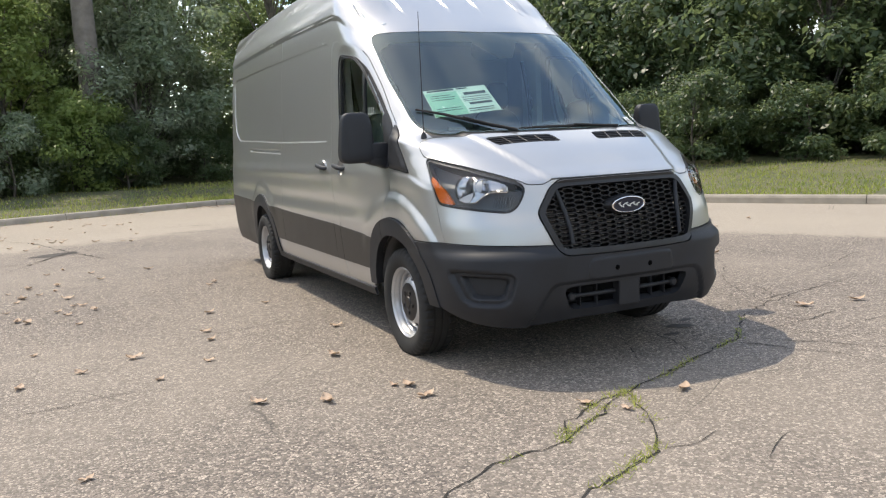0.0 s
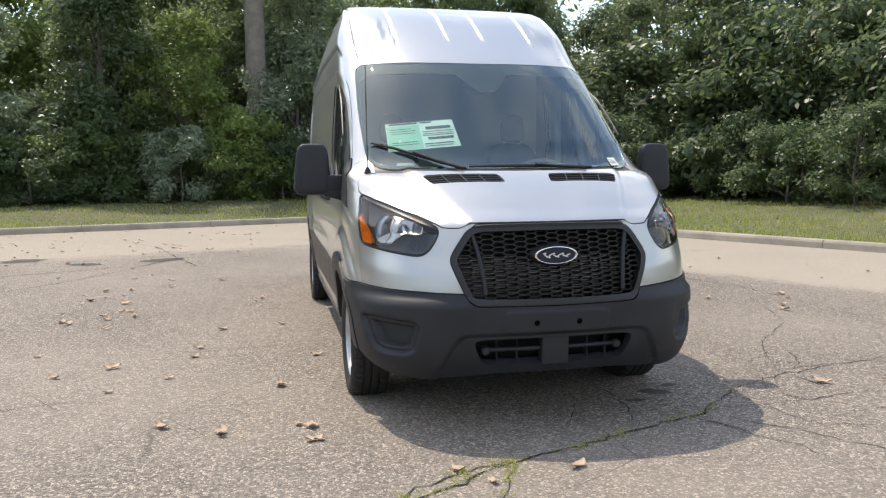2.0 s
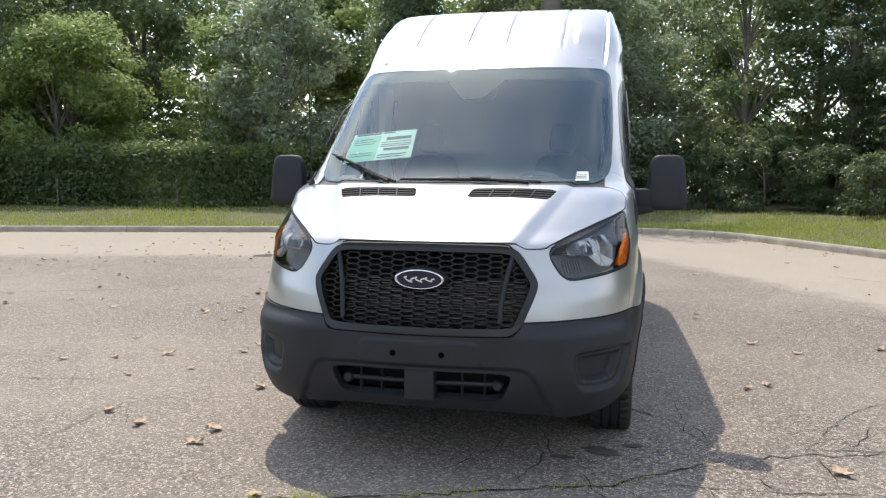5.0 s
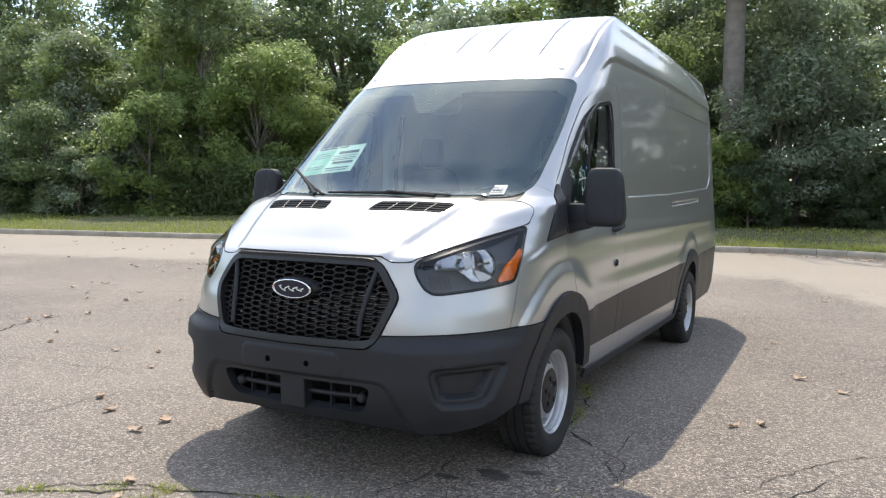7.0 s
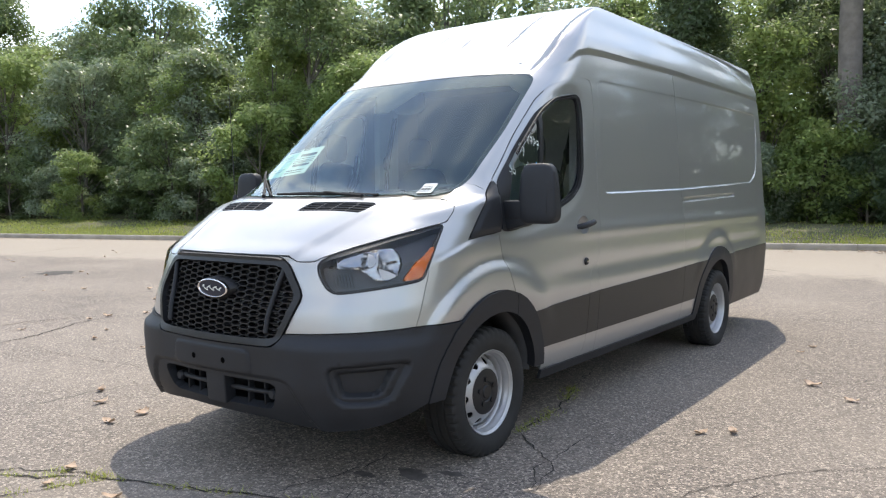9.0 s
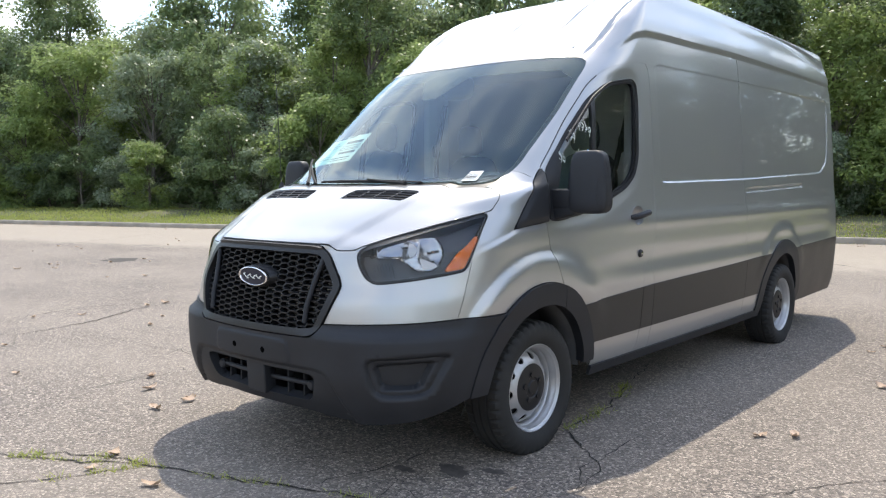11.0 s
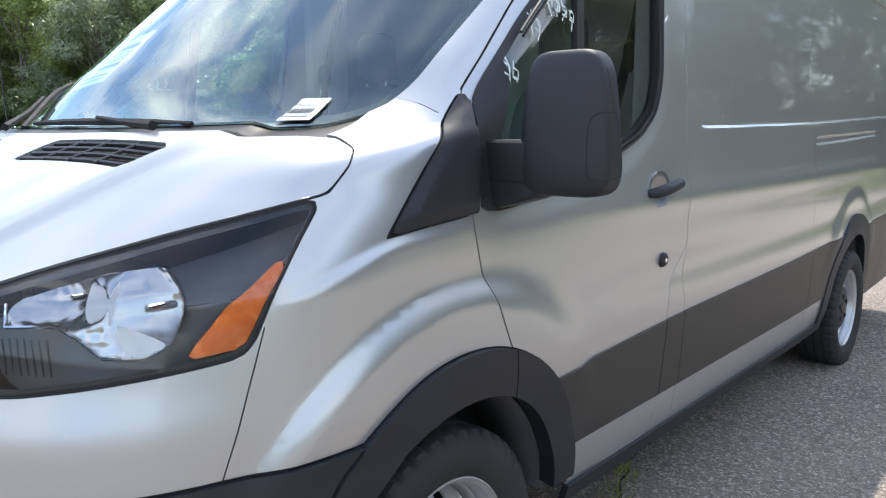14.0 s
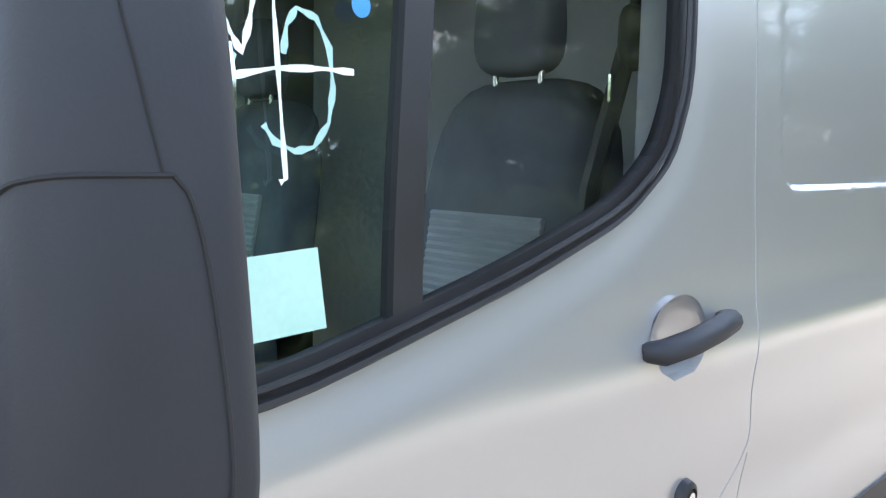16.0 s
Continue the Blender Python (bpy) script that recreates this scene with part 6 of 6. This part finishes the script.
part("blue_dot", lathe([(0.0, 0.001), (0.011, 0.0)], 20), Mat("blue_sticker", (0.05, 0.28, 0.75), 0.5).m, van, "small round blue sticker").matrix_basis = Matrix.Translation((pane_x(1.545, 1.588), 1.545, 1.588))

# ---------- cabin ----------
dash = part("dashboard", rounded_shell((1.74, 0.62, 0.42), (0, 1.16, 1.16), 5.0), TRIM, van, "dark plastic dashboard")
part("instrument_hood", rounded_shell((0.42, 0.24, 0.12), (0.42, 1.28, 1.385), 3.0), TRIM, dash)
part("centre_screen", box((0.24, 0.03, 0.15), (0.0, 1.36, 1.37), 0.012, 2), GLOSSBLACK, dash, "black display panel")
wheelm = lathe([(0.205, 0.014), (0.219, 0.0), (0.205, -0.014), (0.191, 0.0), (0.205, 0.014)], 48)
for a in (0.2, math.pi - 0.2, -math.pi / 2):
    wheelm = tube([(0, 0, 0), (0.0, 0.195 * math.cos(a), 0.195 * math.sin(a))], 0.016, 6, wheelm)
sw = part("steering_wheel", wheelm, TRIM, van, "dark grey steering wheel")
sw.matrix_basis = Matrix.Translation((0.42, 1.50, 1.30)) @ pose(0, 0, 0, 0, 0, -90) @ pose(0, 0, 0, 0, 35, 0)
part("horn_pad", rounded_shell((0.05, 0.15, 0.13), (0, 0, 0), 3), TRIM, sw)
part("rear_mirror_pod", rounded_shell((0.24, 0.12, 0.16), (0, 1.56, 2.02), 3), TRIM, van, "dark sensor pod")


def seat(x0):
    s = new("seat")
    s.parent = van
    s.location = (x0, 2.16, 0.0)
    part("seat_back", rounded_shell((0.50, 0.19, 0.68), (0, 0.13, 1.275), 4.0, 0.14, 0.16), FABRIC, s, "charcoal fabric seat back")
    bm = None
    for k in range(20):
        bm = tube([(-0.15, 0.002 + 0.0027 * k, 1.03 + 0.0162 * k), (0.15, 0.002 + 0.0027 * k, 1.03 + 0.0162 * k)], 0.0095, 6, bm)
    part("ribbed_panel", bm, FABRIC2, s, "grey ribbed centre panel")
    part("cushion", rounded_shell((0.52, 0.52, 0.20), (0, -0.16, 0.90), 4.0), FABRIC, s)
    part("headrest", rounded_shell((0.205, 0.115, 0.225), (0, 0.14, 1.732), 3.6, 0.12), FABRIC, s, "charcoal fabric headrest")
    for dx in (-0.06, 0.06):
        part("headrest_post", tube([(dx, 0.14, 1.55), (dx, 0.14, 1.68)], 0.007, 8), CHROME, s, "bright steel post")
    part("pedestal", box((0.44, 0.46, 0.40), (0, -0.10, 0.62), 0.02, 2), TRIM, s)


seat(0.50)
seat(-0.50)
for sg in (1, -1):
    bt = part("seat_belt", tube([(sg * 0.80, 2.36, 2.02), (sg * 0.80, 2.30, 1.80), (sg * 0.79, 2.24, 1.62), (sg * 0.76, 2.20, 1.40), (sg * 0.74, 2.18, 0.9)], 0.018, 6), GLOSSBLACK, van, "black seat belt")
    part("belt_guide", rounded_shell((0.03, 0.07, 0.11), (sg * 0.80, 2.25, 1.66), 3), GLOSSBLACK, bt, "black belt guide")
    part("belt_tongue", box((0.006, 0.02, 0.05), (sg * 0.785, 2.215, 1.575), 0.003, 1), CHROME, bt, "bright belt tongue")
    part("pillar_trim", box((0.06, 0.24, 1.45), (sg * 0.865, 2.325, 1.40), 0.02, 2), LIGHTTRIM, van, "pale grey inner pillar trim")
    part("door_card", box((0.05, 1.0, 0.31), (sg * 0.93, 1.68, 1.00), 0.03, 2), TRIM, van)
part("cabin_floor", box((1.2, 4.9, 0.06), (0, 4.0, 0.53), 0.01, 1), TRIM, van)
part("load_bay_wall", box((1.72, 0.04, 2.0), (0, 2.74, 1.58), 0.02, 2), LIGHTTRIM, van, "grey cabin bulkhead panel")
part("headlining", box((1.45, 1.25, 0.04), (0, 2.42, 2.22), 0.02, 2), LIGHTTRIM, van)

# tow hitch and rear bumper edge
part("rear_bumper", box((1.78, 0.14, 0.24), (0, 6.67, 0.66), 0.04, 3), PLASTIC, van, "black rear bumper")

# ---------- small things on the ground ----------
def crack(path, wide, seed):
    """A ragged sunken joint in the asphalt, built as a thin dark strip."""
    rng = np.random.default_rng(seed)
    pts = []
    for (x0, y0), (x1, y1) in zip(path, path[1:]):
        n = max(2, int(math.hypot(x1 - x0, y1 - y0) / 0.06))
        for k in range(n):
            t = k / n
            pts.append((x0 + (x1 - x0) * t + rng.normal() * 0.012, y0 + (y1 - y0) * t + rng.normal() * 0.012))
    pts.append(path[-1])
    verts, faces = [], []
    for i, (x, y) in enumerate(pts):
        p, q = pts[max(i - 1, 0)], pts[min(i + 1, len(pts) - 1)]
        d = math.hypot(q[0] - p[0], q[1] - p[1]) or 1
        nx, ny = -(q[1] - p[1]) / d, (q[0] - p[0]) / d
        w = 0.55 * wide * float(rng.uniform(0.3, 1.4)) * min(1, 0.3 + 3 * i / len(pts), 0.3 + 3 * (len(pts) - 1 - i) / len(pts))
        verts += [(x - nx * w, y - ny * w, 0.004), (x + nx * w, y + ny * w, 0.004)]
    faces = [(2 * i, 2 * i + 2, 2 * i + 3, 2 * i + 1) for i in range(len(pts) - 1)]
    ob = part("crack", mesh_of("crack", verts, faces, False), CRACKFILL, None)
    return tagged(ob, "dark open crack in the asphalt", "crack", kind="structure")


MAIN = [(-3.2, -2.0), (-2.2, -1.35), (-1.69, -1.02), (-1.40, -0.88), (-1.04, -0.84), (-0.72, -0.65), (-0.36, -0.43), (0.05, -0.30), (0.46, -0.13), (0.92, 0.03), (1.39, 0.44), (1.96, 0.70), (2.46, 0.82), (3.4, 1.0)]
LOOP = [(-0.36, -0.43), (-0.52, -0.80), (-0.72, -1.10), (-1.04, -1.25), (-1.29, -1.33), (-1.7, -1.6)]
LOOP2 = [(-1.04, -0.84), (-0.87, -0.66), (-0.66, -0.51), (-0.36, -0.43)]
crack(MAIN, 0.011, 1)
crack(LOOP, 0.010, 2)
crack(LOOP2, 0.010, 3)
crack([(0.46, -0.10), (0.55, 0.2), (0.60, 0.44), (0.52, 0.8)], 0.008, 4)
crack([(0.08, 0.0), (0.30, 0.38), (0.36, 0.7)], 0.006, 5)
crack([(0.92, 0.03), (1.32, -0.44), (1.6, -0.9)], 0.007, 6)
crack([(1.5, 0.69), (1.38, 1.0), (1.17, 1.2), (0.92, 1.43), (0.88, 2.0), (0.68, 2.58), (0.5, 3.3)], 0.010, 8)
crack([(-6.5, 7.0), (-4.6, 8.0), (-3.3, 8.6), (-2.85, 9.6), (-1.9, 9.4), (-0.9, 10.2)], 0.02, 11)
crack([(-9.0, 3.4), (-6.8, 4.4), (-5.2, 5.2), (-3.9, 7.2), (-2.9, 9.4)], 0.014, 12)
crack([(1.9, 0.7), (2.3, 1.5), (3.1, 2.3), (3.6, 3.6)], 0.006, 14)
crack([(-1.6, -1.0), (-1.55, -1.5), (-1.35, -1.9)], 0.007, 15)


HAIR = [
    [(1.52, 0.69), (1.66, 0.75), (1.98, 0.79), (2.35, 0.83), (2.7, 0.85), (3.25, 0.64), (4.2, 0.7)],
    [(3.1, 1.48), (3.52, 1.45), (4.45, 1.85), (4.94, 1.83)],
    [(0.71, 0.25), (1.0, 0.12), (1.35, 0.10), (1.73, 0.12), (2.09, 0.19), (2.6, 0.05)],
    [(0.87, 0.01), (0.97, -0.34), (1.14, -0.61), (1.12, -0.86)],
    [(-0.74, -1.14), (-0.61, -1.17), (-0.38, -1.1)],
    [(-0.12, -1.28), (-0.28, -1.35), (-0.43, -1.44)],
    [(1.37, 0.06), (1.39, -0.16), (1.44, -0.29), (1.57, -0.34), (2.0, -0.5)],
    [(1.62, 0.29), (1.69, 0.12)],
    [(1.95, 0.67), (1.96, 0.42), (1.97, 0.2)],
    [(2.02, 0.74), (2.22, 0.94), (2.4, 1.3)],
    [(1.75, -0.14), (2.15, -0.13), (2.9, -0.3)],
    [(1.3, 1.64), (1.33, 0.94), (1.45, 0.67)],
    [(0.76, 0.2), (0.84, -0.05), (0.93, -0.2), (0.99, -0.34)],
    [(3.0, 6.2), (3.33, 5.96), (3.61, 5.59), (3.93, 4.95), (4.0, 4.21), (4.05, 3.98)],
    [(-3.36, 1.05), (-3.09, 1.08), (-2.79, 1.18), (-2.49, 1.09)],
    [(-2.41, 0.92), (-2.12, 0.78), (-1.8, 0.88)],
    [(-1.92, 2.38), (-1.55, 2.45), (-1.14, 2.57), (-0.74, 2.6)],
    [(-2.82, 0.69), (-2.53, 0.71)],
]
for k, way in enumerate(HAIR):
    crack(way, 0.004 if k in (4, 5) or k > 13 else 0.0062, 40 + k)
FINE = [
    [(-2.43, 2.4), (-1.89, 2.4), (-1.31, 2.51)],
    [(-4.49, 0.96), (-3.66, 1.05), (-2.72, 1.14)],
]
DISTANT = [
    [(3.21, 5.82), (3.69, 5.15), (3.93, 4.31), (3.96, 3.45)],
    [(-4.63, 0.49), (-4.68, 0.82), (-4.86, 1.41), (-5.26, 2.06), (-5.41, 2.73)],
    [(-16.51, 4.92), (-16.62, 6.28), (-19.38, 10.81)],
    [(-5.69, 0.88), (-5.84, 1.74), (-5.6, 2.46)],
]
for k, way in enumerate(FINE):
    crack(way, 0.0055, 70 + k)
for k, way in enumerate(DISTANT):
    crack(way, 0.016, 95 + k)
crack([(4.0, 9.2), (4.45, 8.77), (5.15, 8.1), (6.03, 8.11)], 0.02, 31)
crack([(-4.0, 12.56), (-3.43, 11.49), (-2.92, 9.62), (-2.51, 8.25), (-1.95, 7.91), (-1.45, 7.19)], 0.018, 32)
crack([(-1.4, 12.51), (-0.68, 12.37), (-0.11, 11.95)], 0.022, 33)


def stain(x, y, r, seed):
    rng = np.random.default_rng(seed)
    n = 40
    ph = rng.uniform(0, 6.28, 3)
    rim = [(x + r * (1 + 0.2 * math.sin(2 * a + ph[0]) + 0.1 * math.sin(5 * a + ph[1]) + 0.05 * math.sin(9 * a + ph[2])) * math.cos(a) * 1.5, y + r * (1 + 0.2 * math.sin(2 * a + ph[0]) + 0.1 * math.sin(5 * a + ph[1]) + 0.05 * math.sin(9 * a + ph[2])) * math.sin(a), 0.004) for a in [2 * math.pi * k / n for k in range(n)]]
    me = mesh_of("oil_stain", rim, [tuple(range(n))], False)
    tagged(part("oil_stain", me, OILSPOT, None), "dark oily stain on the asphalt", "stain", kind="structure")


stain(0.86, 0.50, 0.062, 1)
stain(0.66, 0.36, 0.036, 2)
stain(1.02, 0.62, 0.035, 3)
stain(-3.1, 9.3, 0.22, 4)
stain(-5.3, 9.8, 0.24, 5)
stain(-4.2, 9.0, 0.16, 6)
stain(-11.3, 4.9, 0.30, 7)


def tufts(path, n, seed, spread=0.03, tall=0.045):
    """Weedy grass growing out of a crack."""
    rng = np.random.default_rng(seed)
    P = np.array(path)
    seg = np.linalg.norm(np.diff(P, axis=0), axis=1)
    s = np.concatenate([[0], np.cumsum(seg)])
    u = rng.uniform(0, s[-1], n)
    keep = np.sin(u * 7 + seed) + np.sin(u * 17) * 0.6 > -0.35
    u = u[keep]
    x = np.interp(u, s, P[:, 0]) + rng.normal(size=len(u)) * spread
    y = np.interp(u, s, P[:, 1]) + rng.normal(size=len(u)) * spread
    verts, faces = [], []
    for a, b in zip(x.tolist(), y.tolist()):
        t = rng.uniform(0, 6.28)
        h = tall * rng.uniform(0.3, 1.2)
        dx, dy = math.cos(t) * 0.0035, math.sin(t) * 0.0035
        bx, by = rng.normal() * 0.022, rng.normal() * 0.022
        k = len(verts)
        verts += [(a - dx, b - dy, 0), (a + dx, b + dy, 0), (a + bx, b + by, h)]
        faces.append((k, k + 1, k + 2))
    me = mesh_of("weeds", verts, faces, False)
    tagged(part("weeds", me, GRASS, None), "yellow-green weeds growing along a crack", "weeds", kind="stuff")


tufts(LOOP, 520, 1, 0.02, 0.032)
tufts(LOOP2, 260, 2, 0.02, 0.032)
tufts(MAIN[3:11], 480, 3, 0.014, 0.024)
tufts([(1.17, 1.2), (0.92, 1.43), (0.88, 2.0), (0.68, 2.58)], 350, 4, 0.03, 0.03)


def leaf_mesh(seed):
    """A curled dry leaf with a stalk."""
    rng = np.random.default_rng(seed)
    n = 9
    verts, faces = [], []
    for i in range(n):
        t = i / (n - 1)
        w = 0.023 * math.sin(math.pi * t) ** 0.7 * (1 + 0.35 * math.sin(9 * t + seed))
        z = 0.006 + 0.016 * (t - 0.5) ** 2 * 4 * rng.uniform(0.5, 1)
        y = 0.085 * (t - 0.5)
        verts += [(-w, y, z + 0.010 * rng.uniform(0.2, 1)), (0, y, z), (w, y, z + 0.014 * rng.uniform(0.2, 1))]
    for i in range(n - 1):
        k = 3 * i
        faces += [(k, k + 1, k + 4, k + 3), (k + 1, k + 2, k + 5, k + 4)]
    k = len(verts)
    verts += [(-0.001, -0.042, 0.01), (0.001, -0.042, 0.01), (0.004, -0.066, 0.014)]
    faces.append((k, k + 1, k + 2))
    me = mesh_of("fallen_leaf", verts, faces)
    me.materials.append(DRYLEAF)
    return me


LEAVES = [leaf_mesh(k) for k in range(4)]
rl = np.random.default_rng(77)
spots = [(-3.23, 2.52), (-2.94, 1.81), (-3.29, 1.65), (-2.51, 1.34), (-2.97, -0.09), (-2.6, 2.0), (-2.04, 2.52), (-2.05, 2.22), (-2.09, 0.52), (-1.76, 0.33), (-1.35, 0.39), (-1.28, 0.34), (-1.28, 0.11), (-2.17, 1.61), (-1.14, 2.06), (-0.65, -0.47), (-0.53, -0.65), (-0.09, -0.57), (-1.43, 1.24), (-1.89, 3.26)]
spots += [(-3.36, 5.96), (-3.24, 5.41), (-3.54, 5.7), (-2.98, 4.96), (-2.94, 4.48), (-2.86, 4.44), (-2.91, 3.52), (-3.5, 4.5), (-1.63, 4.79), (-1.55, 4.94), (-3.39, 3.98), (-1.37, 3.38), (1.96, 2.13), (4.32, 6.08), (2.88, 5.58), (4.05, 3.68), (3.62, 3.05), (3.46, 2.81)]
spots += [(float(x), float(y)) for x, y in zip(rl.uniform(-9, -1.6, 110), rl.uniform(3.5, 15, 110))]
spots += [(float(x), float(y)) for x, y in zip(rl.uniform(-16, -3, 90), rl.uniform(-1, 12, 90))]
spots += [(float(x), float(y)) for x, y in zip(rl.uniform(1.5, 6.5, 22), rl.uniform(-0.5, 12, 22))]
for i, (x, y) in enumerate(spots):
    lf = new("fallen_leaf", LEAVES[i % 4])
    k = float(rl.uniform(0.75, 1.5))
    lf.matrix_basis = Matrix.Translation((x, y, 0.001)) @ pose(0, 0, 0, 0, 0, float(rl.uniform(0, 360))) @ Matrix.Diagonal((k, k, k, 1))
    tagged(lf, "curled pale tan leaf lying on the asphalt", "leaf", "fallen leaves")


# ---------- litter in the gutter and flat stones on the verge ----------
def gutter_litter():
    rng = np.random.default_rng(19)
    verts, faces = [], []
    for k, s0 in enumerate(rng.uniform(60, 118, 2600).tolist()):
        p, n = along(s0 if k < 1800 else 84 + (s0 - 60) * 0.3, -0.03 - 0.9 * float(rng.uniform(0, 1)) ** 3 if k < 1800 else float(rng.uniform(0.3, 5.5)))
        lift = p.z + 0.07 if k >= 1800 else 0.0
        a, r = float(rng.uniform(0, 6.28)), float(rng.uniform(0.015, 0.045))
        dx, dy = math.cos(a) * r, math.sin(a) * r
        k = len(verts)
        verts += [(p.x - dx, p.y - dy, lift + 0.006), (p.x + dy * 0.4, p.y - dx * 0.4, lift + 0.02), (p.x + dx, p.y + dy, lift + 0.008), (p.x - dy * 0.4, p.y + dx * 0.4, lift + 0.012)]
        faces.append((k, k + 1, k + 2, k + 3))
    tagged(part("leaf_litter", mesh_of("leaf_litter", verts, faces, False), DRYLEAF, None), "dry leaf litter gathered along the kerb", "leaf litter", kind="stuff")


gutter_litter()
way = [along(s, -0.02)[0].xy[:] for s in np.arange(97, 116, 0.5).tolist()]
tufts(way, 900, 8, 0.03, 0.07)
tufts([along(s, -0.04)[0].xy[:] for s in np.arange(76, 95, 0.5).tolist()], 700, 9, 0.05, 0.08)
for (x0, y0), (x1, y1) in (((7.27, 14.25), (7.68, 13.89)), ((8.40, 15.31), (8.74, 14.91))):
    st = tagged(part("flat_stone", box((0.46, 0.28, 0.08), (0, 0, 0), 0.03, 2), CONCRETE, None), "pale flat stone lying in the verge grass", "stone", "verge stones")
    st.matrix_basis = Matrix.Translation(((x0 + x1) / 2, (y0 + y1) / 2, 0.24)) @ pose(0, 0, 0, 4, -3, math.degrees(math.atan2(y1 - y0, x1 - x0)))
